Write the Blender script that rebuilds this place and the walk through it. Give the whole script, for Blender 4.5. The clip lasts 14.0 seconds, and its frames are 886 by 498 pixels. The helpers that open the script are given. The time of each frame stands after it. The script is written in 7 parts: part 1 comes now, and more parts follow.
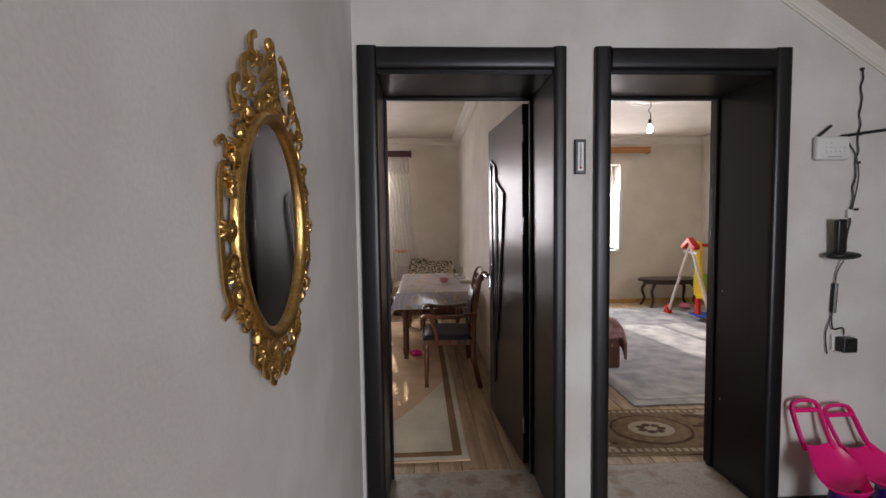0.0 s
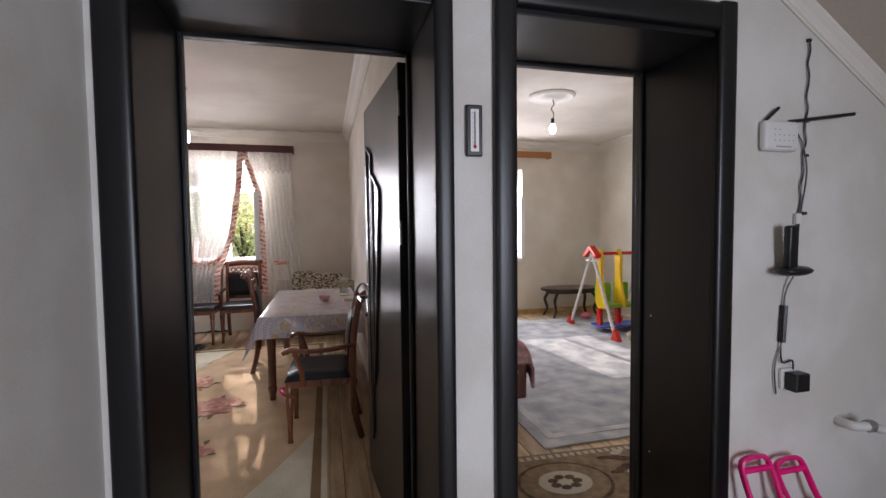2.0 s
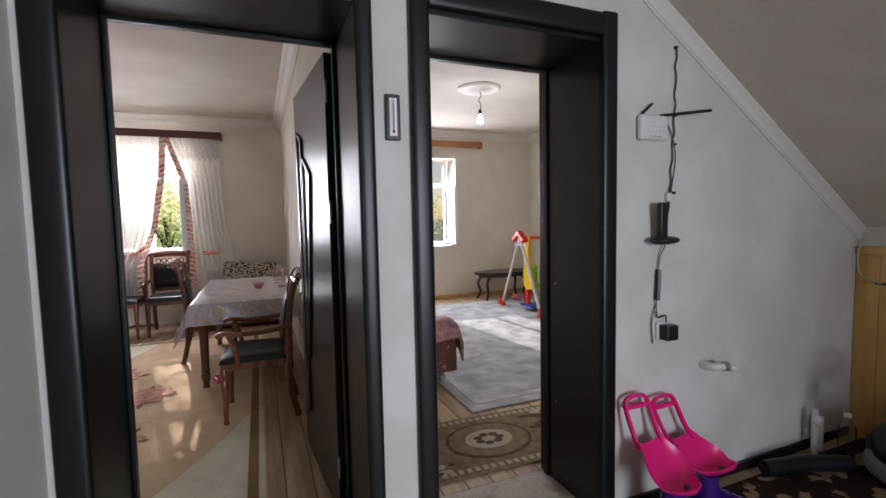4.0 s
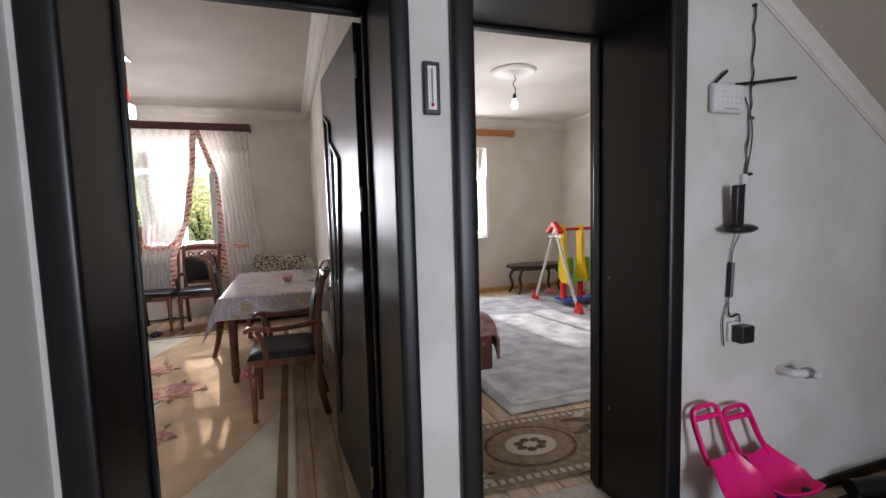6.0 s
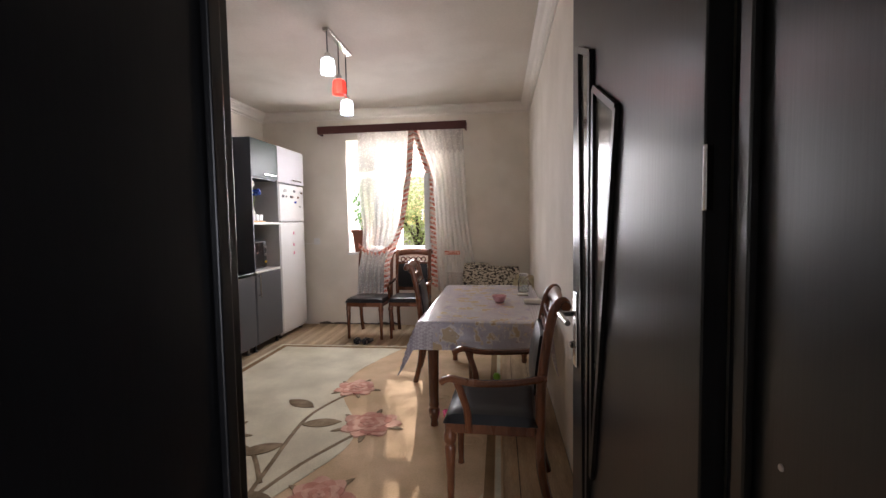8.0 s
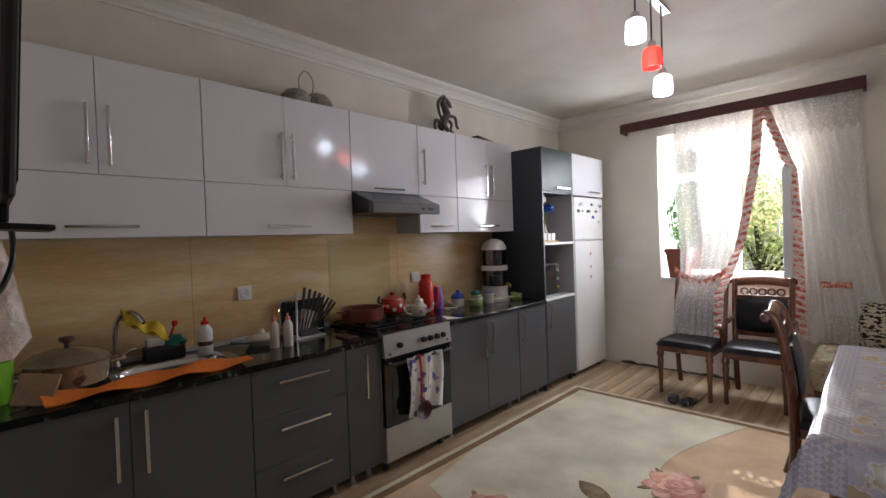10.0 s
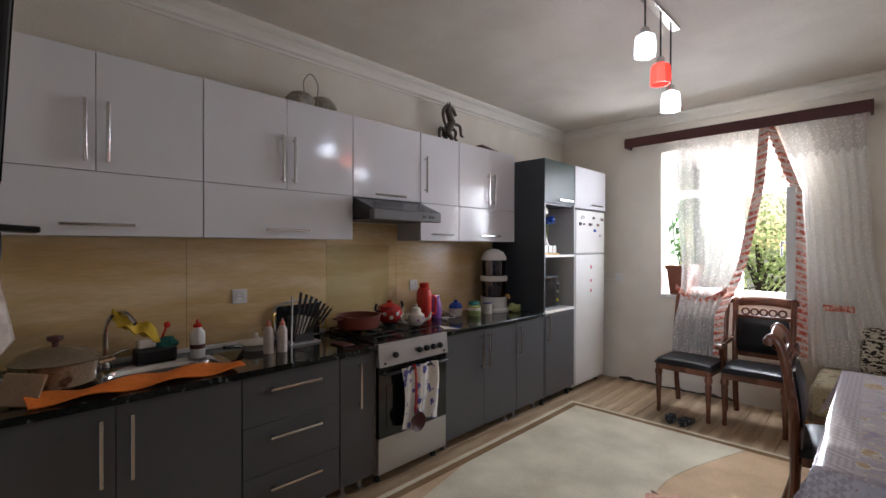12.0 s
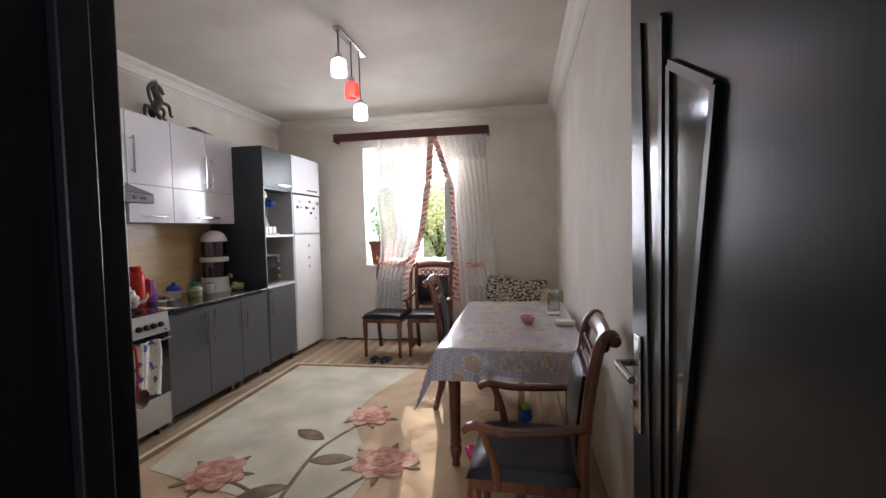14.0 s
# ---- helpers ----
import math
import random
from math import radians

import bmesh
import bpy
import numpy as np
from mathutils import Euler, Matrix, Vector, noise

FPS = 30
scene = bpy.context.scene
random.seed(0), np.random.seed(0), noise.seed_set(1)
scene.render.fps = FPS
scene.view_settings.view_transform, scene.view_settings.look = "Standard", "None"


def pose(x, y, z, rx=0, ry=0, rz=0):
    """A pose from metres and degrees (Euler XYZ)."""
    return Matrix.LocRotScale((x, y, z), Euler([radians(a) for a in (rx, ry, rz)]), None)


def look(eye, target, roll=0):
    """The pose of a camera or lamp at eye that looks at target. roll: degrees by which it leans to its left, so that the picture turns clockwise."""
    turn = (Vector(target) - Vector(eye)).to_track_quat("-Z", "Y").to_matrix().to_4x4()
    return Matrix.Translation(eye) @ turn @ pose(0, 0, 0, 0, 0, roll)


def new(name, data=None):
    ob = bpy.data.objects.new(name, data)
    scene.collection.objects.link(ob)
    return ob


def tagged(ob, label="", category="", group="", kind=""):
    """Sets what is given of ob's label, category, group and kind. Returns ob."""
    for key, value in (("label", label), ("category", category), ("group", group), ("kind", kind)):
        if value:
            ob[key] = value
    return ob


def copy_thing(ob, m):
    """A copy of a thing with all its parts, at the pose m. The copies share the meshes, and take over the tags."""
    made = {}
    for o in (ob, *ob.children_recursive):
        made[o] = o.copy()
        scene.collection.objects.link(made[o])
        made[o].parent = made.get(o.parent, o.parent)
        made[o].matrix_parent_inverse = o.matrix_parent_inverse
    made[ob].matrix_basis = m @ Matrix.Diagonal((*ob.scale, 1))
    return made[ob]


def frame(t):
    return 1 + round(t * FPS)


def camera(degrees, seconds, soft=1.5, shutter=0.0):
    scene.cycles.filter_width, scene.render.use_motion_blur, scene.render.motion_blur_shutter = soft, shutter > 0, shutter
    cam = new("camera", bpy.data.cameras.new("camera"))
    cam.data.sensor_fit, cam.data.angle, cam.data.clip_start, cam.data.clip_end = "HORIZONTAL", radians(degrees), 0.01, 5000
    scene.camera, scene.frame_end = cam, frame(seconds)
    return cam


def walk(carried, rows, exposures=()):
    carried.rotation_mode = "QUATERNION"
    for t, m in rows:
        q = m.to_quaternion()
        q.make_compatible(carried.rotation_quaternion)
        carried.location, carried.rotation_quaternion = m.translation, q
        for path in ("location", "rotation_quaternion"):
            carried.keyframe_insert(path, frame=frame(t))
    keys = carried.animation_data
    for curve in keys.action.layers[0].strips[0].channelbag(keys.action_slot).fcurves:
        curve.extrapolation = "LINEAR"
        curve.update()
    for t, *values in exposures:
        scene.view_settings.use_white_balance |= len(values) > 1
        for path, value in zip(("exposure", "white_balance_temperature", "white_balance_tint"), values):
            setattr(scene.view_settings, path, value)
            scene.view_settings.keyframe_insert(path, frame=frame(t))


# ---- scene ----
cam = camera(89.2, 14.0)
PATH = [
    (0, (0.627, 1.561, 1.421), (0.726, 3.554, 1.298), -0.8),
    (0.5, (0.707, 1.685, 1.408), (0.924, 3.67, 1.291), -0.8),
    (1, (0.751, 1.926, 1.417), (1.283, 3.851, 1.312), -0.4),
    (1.5, (0.808, 2.094, 1.395), (1.446, 3.986, 1.286), -0.2),
    (2, (0.913, 2.271, 1.41), (1.415, 4.204, 1.315), -0.6),
    (2.5, (0.993, 2.316, 1.397), (1.484, 4.253, 1.322), -0.5),
    (3, (0.947, 2.187, 1.379), (1.585, 4.08, 1.288), -0.3),
    (3.2, (0.906, 2.122, 1.373), (1.629, 3.984, 1.266), -0.4),
    (5.5, (0.934, 2.052, 1.341), (1.692, 3.895, 1.172), -1.5),
    (6, (0.932, 2.27, 1.336), (1.572, 4.158, 1.168), -1.6),
    (6.5, (0.963, 2.546, 1.341), (1.171, 4.53, 1.199), -2.0),
    (7, (0.956, 2.793, 1.315), (0.927, 4.788, 1.182), -1.3),
    (9.3, (0.705, 3.926, 1.357), (0.078, 5.824, 1.295), -2.2),
    (9.5, (0.666, 3.991, 1.362), (-0.082, 5.845, 1.31), -2.3),
    (10, (0.563, 4.121, 1.411), (-0.833, 5.553, 1.373), -2.0),
    (10.2, (0.54, 4.154, 1.405), (-1.063, 5.349, 1.386), -2.0),
    (10.5, (0.554, 4.184, 1.426), (-1.235, 5.078, 1.409), -1.2),
    (11, (0.536, 4.204, 1.425), (-1.326, 4.934, 1.425), -0.3),
    (11.5, (0.536, 4.202, 1.419), (-1.177, 5.235, 1.431), -0.2),
    (12, (0.535, 4.145, 1.432), (-0.859, 5.579, 1.421), 0.1),
    (12.5, (0.571, 4.069, 1.373), (-0.356, 5.841, 1.355), -0.5),
    (13, (0.647, 3.982, 1.38), (0.106, 5.907, 1.328), -0.2),
    (13.5, (0.751, 3.838, 1.371), (0.331, 5.793, 1.313), -0.9),
    (14, (0.855, 3.634, 1.368), (0.508, 5.602, 1.282), -1.4),
]
walk(cam, [(t, look(eye, target, roll)) for t, eye, target, roll in PATH], [(0, 0.0, 6700, 20), (1, 0.22, 6600, 21), (2, 0.1, 6300, 20), (3, 0.1, 6250, 19), (5.5, 0.18, 6100, 19), (7, 0.18, 6650, 19), (9.5, 0.05, 6150, 17), (10.2, 0.08, 6050, 15), (11, 0.25, 6000, 13), (11.7, 0.1, 6000, 14), (12.5, -0.05, 6000, 15), (13.5, 0.05, 6050, 16), (14, 0.2, 6050, 16)])

# ---- world, sun, large lights ----
world = bpy.data.worlds.new("world")
scene.world = world
world.use_nodes = True
wn = world.node_tree.nodes
sky = wn.new("ShaderNodeTexSky")
sky.sky_type = "NISHITA"
sky.sun_disc = False
sky.sun_elevation = radians(28)
sky.sun_rotation = radians(-8.5)
world.node_tree.links.new(sky.outputs[0], wn["Background"].inputs[0])
wn["Background"].inputs[1].default_value = 0.06
scene.view_settings.exposure = 0.0

sun = bpy.data.lights.new("sun", "SUN")
sun.energy, sun.angle, sun.color = 5.0, radians(0.5), (1.0, 0.93, 0.82)
new("sun", sun).matrix_world = look((0, 0, 0), (0.15, -1.0, -0.53))


def area(name, x, y, z, target, w, h, power, color):
    lamp = bpy.data.lights.new(name, "AREA")
    lamp.shape, lamp.size, lamp.size_y, lamp.energy, lamp.color = "RECTANGLE", w, h, power, color
    ob = new(name, lamp)
    ob.matrix_world = look((x, y, z), target)
    return ob


area("daylight_kitchen_window", -0.48, 9.42, 1.67, (-0.30, 6.6, 0.2), 1.1, 1.4, 120, (0.95, 0.98, 1.0))
area("daylight_room_window", 3.40, 9.42, 1.62, (3.3, 6.4, 0.2), 1.1, 1.4, 112, (0.95, 0.98, 1.0))
hall_day = area("daylight_hall_door", 2.3, -0.95, 1.3, (1.0, 3.6, 0.95), 1.3, 1.9, 29, (0.84, 0.92, 1.0))
hall_day.data.spread = radians(95)


def bulb_light(name, x, y, z, power, color=(1, 0.95, 0.88)):
    lamp = bpy.data.lights.new(name, "POINT")
    lamp.energy, lamp.shadow_soft_size, lamp.color = power, 0.04, color
    new(name, lamp).location = (x, y, z)


# ---- materials ----
MATS = {}


def mat(name, color, rough=0.5, metal=0.0, vary=0.06, scale=6.0, fine=90.0, bump=0.05, depth=0.002, stretch=(1, 1, 1), second=None, mix=(0.45, 0.6), island=0.0, spec=0.5, coat=0.0):
    """A procedural surface: base colour with broad and fine variation, and a fine relief."""
    if name in MATS:
        return MATS[name]
    m = bpy.data.materials.new(name)
    MATS[name] = m
    m.use_nodes = True
    nt = m.node_tree
    n, l = nt.nodes, nt.links
    bsdf = n["Principled BSDF"]
    tc = n.new("ShaderNodeTexCoord")
    mp = n.new("ShaderNodeMapping")
    mp.inputs["Scale"].default_value = stretch
    l.new(tc.outputs["Object"], mp.inputs[0])
    n1 = n.new("ShaderNodeTexNoise")
    n1.inputs["Scale"].default_value, n1.inputs["Detail"].default_value = scale, 6
    n2 = n.new("ShaderNodeTexNoise")
    n2.inputs["Scale"].default_value, n2.inputs["Detail"].default_value = fine, 3
    l.new(mp.outputs[0], n1.inputs["Vector"])
    l.new(mp.outputs[0], n2.inputs["Vector"])
    base = n.new("ShaderNodeMix")
    base.data_type = "RGBA"
    base.inputs[6].default_value = (*color, 1)
    base.inputs[7].default_value = (*(second or color), 1)
    ramp = n.new("ShaderNodeMapRange")
    ramp.inputs[1].default_value, ramp.inputs[2].default_value = mix
    l.new(n1.outputs[0], ramp.inputs[0])
    l.new(ramp.outputs[0], base.inputs[0])
    add = n.new("ShaderNodeMath")
    add.operation = "ADD"
    l.new(n1.outputs[0], add.inputs[0])
    l.new(n2.outputs[0], add.inputs[1])
    val = n.new("ShaderNodeMapRange")
    val.inputs[1].default_value, val.inputs[2].default_value = 0.7, 1.3
    val.inputs[3].default_value, val.inputs[4].default_value = 1 - vary, 1 + vary
    l.new(add.outputs[0], val.inputs[0])
    hsv = n.new("ShaderNodeHueSaturation")
    l.new(base.outputs[2], hsv.inputs["Color"])
    if island:
        oi = n.new("ShaderNodeObjectInfo")
        ir = n.new("ShaderNodeMapRange")
        ir.inputs[3].default_value, ir.inputs[4].default_value = 1 - island, 1 + island
        l.new(oi.outputs["Random"], ir.inputs[0])
        mul = n.new("ShaderNodeMath")
        mul.operation = "MULTIPLY"
        l.new(val.outputs[0], mul.inputs[0])
        l.new(ir.outputs[0], mul.inputs[1])
        l.new(mul.outputs[0], hsv.inputs["Value"])
    else:
        l.new(val.outputs[0], hsv.inputs["Value"])
    l.new(hsv.outputs[0], bsdf.inputs["Base Color"])
    rr = n.new("ShaderNodeMapRange")
    rr.inputs[3].default_value, rr.inputs[4].default_value = max(0.02, rough - 0.06), min(1, rough + 0.06)
    l.new(n1.outputs[0], rr.inputs[0])
    l.new(rr.outputs[0], bsdf.inputs["Roughness"])
    bsdf.inputs["Metallic"].default_value = metal
    bsdf.inputs["Specular IOR Level"].default_value = spec
    bsdf.inputs["Coat Weight"].default_value = coat
    bsdf.inputs["Coat Roughness"].default_value = 0.12
    if bump:
        b = n.new("ShaderNodeBump")
        b.inputs["Strength"].default_value, b.inputs["Distance"].default_value = bump, depth
        l.new(add.outputs[0], b.inputs["Height"])
        l.new(b.outputs[0], bsdf.inputs["Normal"])
    return m


def glow(name, color, strength):
    m = bpy.data.materials.new(name)
    m.use_nodes = True
    b = m.node_tree.nodes["Principled BSDF"]
    b.inputs["Base Color"].default_value = (*color, 1)
    b.inputs["Emission Color"].default_value = (*color, 1)
    b.inputs["Emission Strength"].default_value = strength
    b.inputs["Roughness"].default_value = 0.3
    return m


def clear(name, color=(1, 1, 1), rough=0.02, gloss=0.12, ior=1.45):
    """Thin glass or clear film: see-through with a mirror share."""
    m = bpy.data.materials.new(name)
    m.use_nodes = True
    n, l = m.node_tree.nodes, m.node_tree.links
    n.remove(n["Principled BSDF"])
    tr = n.new("ShaderNodeBsdfTransparent")
    tr.inputs[0].default_value = (*color, 1)
    gl = n.new("ShaderNodeBsdfGlossy")
    gl.inputs["Roughness"].default_value = rough
    mx = n.new("ShaderNodeMixShader")
    fr = n.new("ShaderNodeFresnel")
    fr.inputs[0].default_value = ior
    ad = n.new("ShaderNodeMath")
    ad.inputs[1].default_value = gloss
    l.new(fr.outputs[0], ad.inputs[0])
    l.new(ad.outputs[0], mx.inputs[0])
    l.new(tr.outputs[0], mx.inputs[1])
    l.new(gl.outputs[0], mx.inputs[2])
    l.new(mx.outputs[0], n["Material Output"].inputs[0])
    return m


def sheer(name, color, see, flowers=0.0):
    """Sheer cloth: lets part of the view and much of the light through, denser where embroidered."""
    m = bpy.data.materials.new(name)
    m.use_nodes = True
    n, l = m.node_tree.nodes, m.node_tree.links
    n.remove(n["Principled BSDF"])
    tr = n.new("ShaderNodeBsdfTransparent")
    df = n.new("ShaderNodeBsdfDiffuse")
    tl = n.new("ShaderNodeBsdfTranslucent")
    df.inputs[0].default_value = (*color, 1)
    tl.inputs[0].default_value = (*[c * 0.5 for c in color], 1)
    m1 = n.new("ShaderNodeMixShader")
    m1.inputs[0].default_value = 0.06
    l.new(df.outputs[0], m1.inputs[1])
    l.new(tl.outputs[0], m1.inputs[2])
    m2 = n.new("ShaderNodeMixShader")
    tc = n.new("ShaderNodeTexCoord")
    vo = n.new("ShaderNodeTexVoronoi")
    vo.inputs["Scale"].default_value = 48
    l.new(tc.outputs["Object"], vo.inputs["Vector"])
    r = n.new("ShaderNodeMapRange")
    r.inputs[1].default_value, r.inputs[2].default_value = 0.26, 0.34
    r.inputs[3].default_value, r.inputs[4].default_value = min(1, 1 - see + flowers), 1 - see
    l.new(vo.outputs["Distance"], r.inputs[0])
    l.new(r.outputs[0], m2.inputs[0])
    l.new(tr.outputs[0], m2.inputs[1])
    l.new(m1.outputs[0], m2.inputs[2])
    l.new(m2.outputs[0], n["Material Output"].inputs[0])
    return m


PLASTER = mat("wall_plaster", (0.72, 0.665, 0.575), 0.75, vary=0.10, scale=2.2, fine=140, bump=0.22, depth=0.004, second=(0.74, 0.69, 0.61))
HALLWALL = mat("hall_wallpaper", (0.66, 0.63, 0.58), 0.8, vary=0.05, scale=3.0, fine=150, bump=0.16, depth=0.003, second=(0.71, 0.69, 0.65))
CEIL = mat("ceiling_paint", (0.64, 0.585, 0.51), 0.85, vary=0.05, scale=1.6, fine=60, bump=0.12, depth=0.004, second=(0.69, 0.64, 0.565))
CORN = mat("cornice_paint", (0.76, 0.72, 0.65), 0.6, vary=0.03, bump=0.05)
BLACK = mat("black_brown_door_wood", (0.0075, 0.0075, 0.0085), 0.34, vary=0.2, scale=3, fine=160, stretch=(1, 1, 0.06), bump=0.12, depth=0.001, spec=0.42)
LEAF = mat("black_brown_door_leaf", (0.018, 0.018, 0.020), 0.30, vary=0.2, scale=3, fine=160, stretch=(1, 1, 0.06), bump=0.12, depth=0.001, spec=0.32)
PLANK = mat("worn_floor_boards", (0.40, 0.27, 0.15), 0.5, vary=0.22, scale=5, fine=60, stretch=(3, 0.35, 1), second=(0.55, 0.42, 0.27), mix=(0.35, 0.7), island=0.14, bump=0.15)
WHITE = mat("white_gloss_front", (0.74, 0.73, 0.76), 0.11, vary=0.015, bump=0, coat=0.1, spec=0.5)
GREY = mat("anthracite_front", (0.080, 0.080, 0.085), 0.42, vary=0.08, scale=2, fine=200, bump=0.03)
SIDE = mat("dark_blue_grey_board", (0.038, 0.046, 0.058), 0.42, vary=0.08, bump=0.02)
CHROME = mat("brushed_chrome", (0.56, 0.55, 0.54), 0.16, 1.0, vary=0.03, bump=0.02)
STEEL = mat("stove_steel", (0.50, 0.49, 0.48), 0.38, 0.8, vary=0.05, fine=200, stretch=(1, 0.05, 1), bump=0.03)
GRANITE = mat("black_granite", (0.012, 0.014, 0.013), 0.10, vary=0.5, scale=30, fine=220, second=(0.10, 0.11, 0.10), mix=(0.60, 0.68), bump=0)
TILE = mat("yellow_marbled_panel", (0.66, 0.44, 0.20), 0.14, vary=0.10, scale=3, fine=30, stretch=(1, 0.5, 3), second=(0.72, 0.57, 0.34), mix=(0.35, 0.65), bump=0.02)
WOOD = mat("reddish_dark_wood", (0.105, 0.034, 0.015), 0.27, vary=0.25, scale=5, fine=70, stretch=(1, 1, 0.2), second=(0.17, 0.058, 0.025), bump=0.06, coat=0.3)
LEATHER = mat("black_leather", (0.012, 0.012, 0.014), 0.35, vary=0.2, scale=12, fine=260, bump=0.15, depth=0.001, spec=0.35)
FRIDGE = mat("white_enamel", (0.74, 0.73, 0.71), 0.48, vary=0.03, bump=0.02)
PLASTIC_W = mat("white_plastic", (0.75, 0.74, 0.72), 0.35, vary=0.03, bump=0.0)
PLASTIC_K = mat("black_plastic", (0.012, 0.012, 0.013), 0.35, vary=0.1, bump=0.0)
PINK = mat("hot_pink_plastic", (0.88, 0.018, 0.22), 0.25, vary=0.05, bump=0.0)
PURPLE = mat("dark_purple_plastic", (0.05, 0.012, 0.20), 0.25, vary=0.05, bump=0.0)
YELLOW = mat("yellow_plastic", (0.80, 0.52, 0.012), 0.3, vary=0.04, bump=0)
RED = mat("red_plastic", (0.60, 0.025, 0.015), 0.25, vary=0.06, bump=0)
BLUE = mat("blue_plastic", (0.02, 0.07, 0.42), 0.25, vary=0.06, bump=0)
GREEN = mat("green_plastic", (0.22, 0.50, 0.03), 0.35, vary=0.06, bump=0)
GOLD = mat("worn_gold_leaf", (0.58, 0.36, 0.12), 0.30, 1.0, vary=0.25, scale=25, fine=120, bump=0.3, depth=0.003)
PINE = mat("varnished_pine", (0.58, 0.33, 0.09), 0.4, vary=0.15, scale=4, fine=50, stretch=(1, 1, 0.15), second=(0.68, 0.43, 0.15), bump=0.05)
CLOTH_W = mat("white_cotton", (0.72, 0.69, 0.66), 0.9, vary=0.06, scale=30, bump=0.2)
SCREEN = mat("tv_black", (0.006, 0.006, 0.007), 0.12, vary=0.1, bump=0)
PINEDARK = mat("brown_plastic", (0.16, 0.08, 0.04), 0.4)
PINKS = mat("pink_paper", (0.7, 0.2, 0.3), 0.6)
ORANGE = mat("orange_towel_cloth", (0.80, 0.20, 0.02), 0.9, vary=0.12, scale=30, bump=0.3)
MIRROR = mat("mirror_silver", (0.85, 0.86, 0.86), 0.02, 1.0, vary=0.0, bump=0)
GLASS = clear("window_glass")
GUARD = clear("clear_guard_glass", (0.95, 0.96, 0.93), 0.05, 0.03, 1.04)
JARGLASS = clear("jar_glass", (0.93, 0.96, 0.95), 0.03, 0.05, 1.12)

# ---- mesh helpers ----


def thing(name, x=0, y=0, z=0, rz=0, label="", category="", group="", kind=""):
    ob = new(name)
    ob.empty_display_size = 0.1
    ob.matrix_basis = pose(x, y, z, 0, 0, rz)
    return tagged(ob, label, category, group, kind)


def part(name, bm, material, parent=None, label="", smooth=False):
    me = bpy.data.meshes.new(name)
    bmesh.ops.recalc_face_normals(bm, faces=bm.faces[:])
    for fc in bm.faces:
        fc.smooth = smooth
    bm.to_mesh(me)
    bm.free()
    for mm in material if isinstance(material, (list, tuple)) else [material]:
        me.materials.append(mm)
    if smooth:
        me.set_sharp_from_angle(angle=radians(40))
    ob = new(name, me)
    if parent:
        ob.parent = parent
    if label:
        ob["label"] = label
    return ob


def box(x0, x1, y0, y1, z0, z1, bevel=0.0, seg=2, bm=None):
    own = bmesh.new()
    bmesh.ops.create_cube(own, size=1)
    bmesh.ops.transform(own, matrix=Matrix.Translation(((x0 + x1) / 2, (y0 + y1) / 2, (z0 + z1) / 2)) @ Matrix.Diagonal((abs(x1 - x0), abs(y1 - y0), abs(z1 - z0), 1)), verts=own.verts)
    if bevel:
        bmesh.ops.bevel(own, geom=own.edges[:], offset=bevel, segments=seg, affect="EDGES", profile=0.5)
    return merge(bm, own)


def merge(bm, own):
    if bm is None:
        return own
    me = bpy.data.meshes.new("tmp")
    own.to_mesh(me)
    own.free()
    bm.from_mesh(me)
    bpy.data.meshes.remove(me)
    return bm


def lathe(profile, x=0, y=0, z=0, n=20, bm=None, m=None):
    """A turned shape: profile of (radius, height), closed at both ends."""
    own = bmesh.new()
    rings = []
    for r, h in profile:
        rings.append([own.verts.new((x + r * math.cos(2 * math.pi * i / n), y + r * math.sin(2 * math.pi * i / n), z + h)) for i in range(n)] if r > 1e-5 else [own.verts.new((x, y, z + h))])
    for a, b in zip(rings, rings[1:]):
        for i in range(n):
            j = (i + 1) % n
            q = [a[i % len(a)], a[j % len(a)], b[j % len(b)], b[i % len(b)]]
            q = list(dict.fromkeys(q))
            if len(q) > 2:
                own.faces.new(q)
    for rg, rev in ((rings[0], True), (rings[-1], False)):
        if len(rg) > 2:
            own.faces.new(rg[::-1] if rev else rg)
    if m:
        bmesh.ops.transform(own, matrix=m, verts=own.verts)
    return merge(bm, own)


def tube(pts, r, n=8, bm=None, taper=1.0, flat=1.0):
    """A round bar along a smooth line through pts."""
    own = bmesh.new()
    P = [Vector(p) for p in pts]
    line = []
    if len(P) > 2:
        for i in range(len(P) - 1):
            a, b, c, d = P[max(i - 1, 0)], P[i], P[i + 1], P[min(i + 2, len(P) - 1)]
            for k in range(5):
                t = k / 5
                line.append(0.5 * (2 * b + (c - a) * t + (2 * a - 5 * b + 4 * c - d) * t * t + (3 * b - a - 3 * c + d) * t ** 3))
        line.append(P[-1])
    else:
        line = P
    rings, side = [], None
    for i, p in enumerate(line):
        tan = (line[min(i + 1, len(line) - 1)] - line[max(i - 1, 0)]).normalized()
        if side is None:
            side = tan.cross(Vector((0, 0, 1)) if abs(tan.z) < 0.9 else Vector((1, 0, 0))).normalized()
        side = (side - tan * side.dot(tan)).normalized()
        up = tan.cross(side)
        rr = r * (1 + (taper - 1) * i / max(1, len(line) - 1))
        rings.append([own.verts.new(p + side * rr * math.cos(2 * math.pi * k / n) + up * rr * flat * math.sin(2 * math.pi * k / n)) for k in range(n)])
    for a, b in zip(rings, rings[1:]):
        for k in range(n):
            own.faces.new((a[k], a[(k + 1) % n], b[(k + 1) % n], b[k]))
    own.faces.new(rings[0][::-1])
    own.faces.new(rings[-1])
    return merge(bm, own)


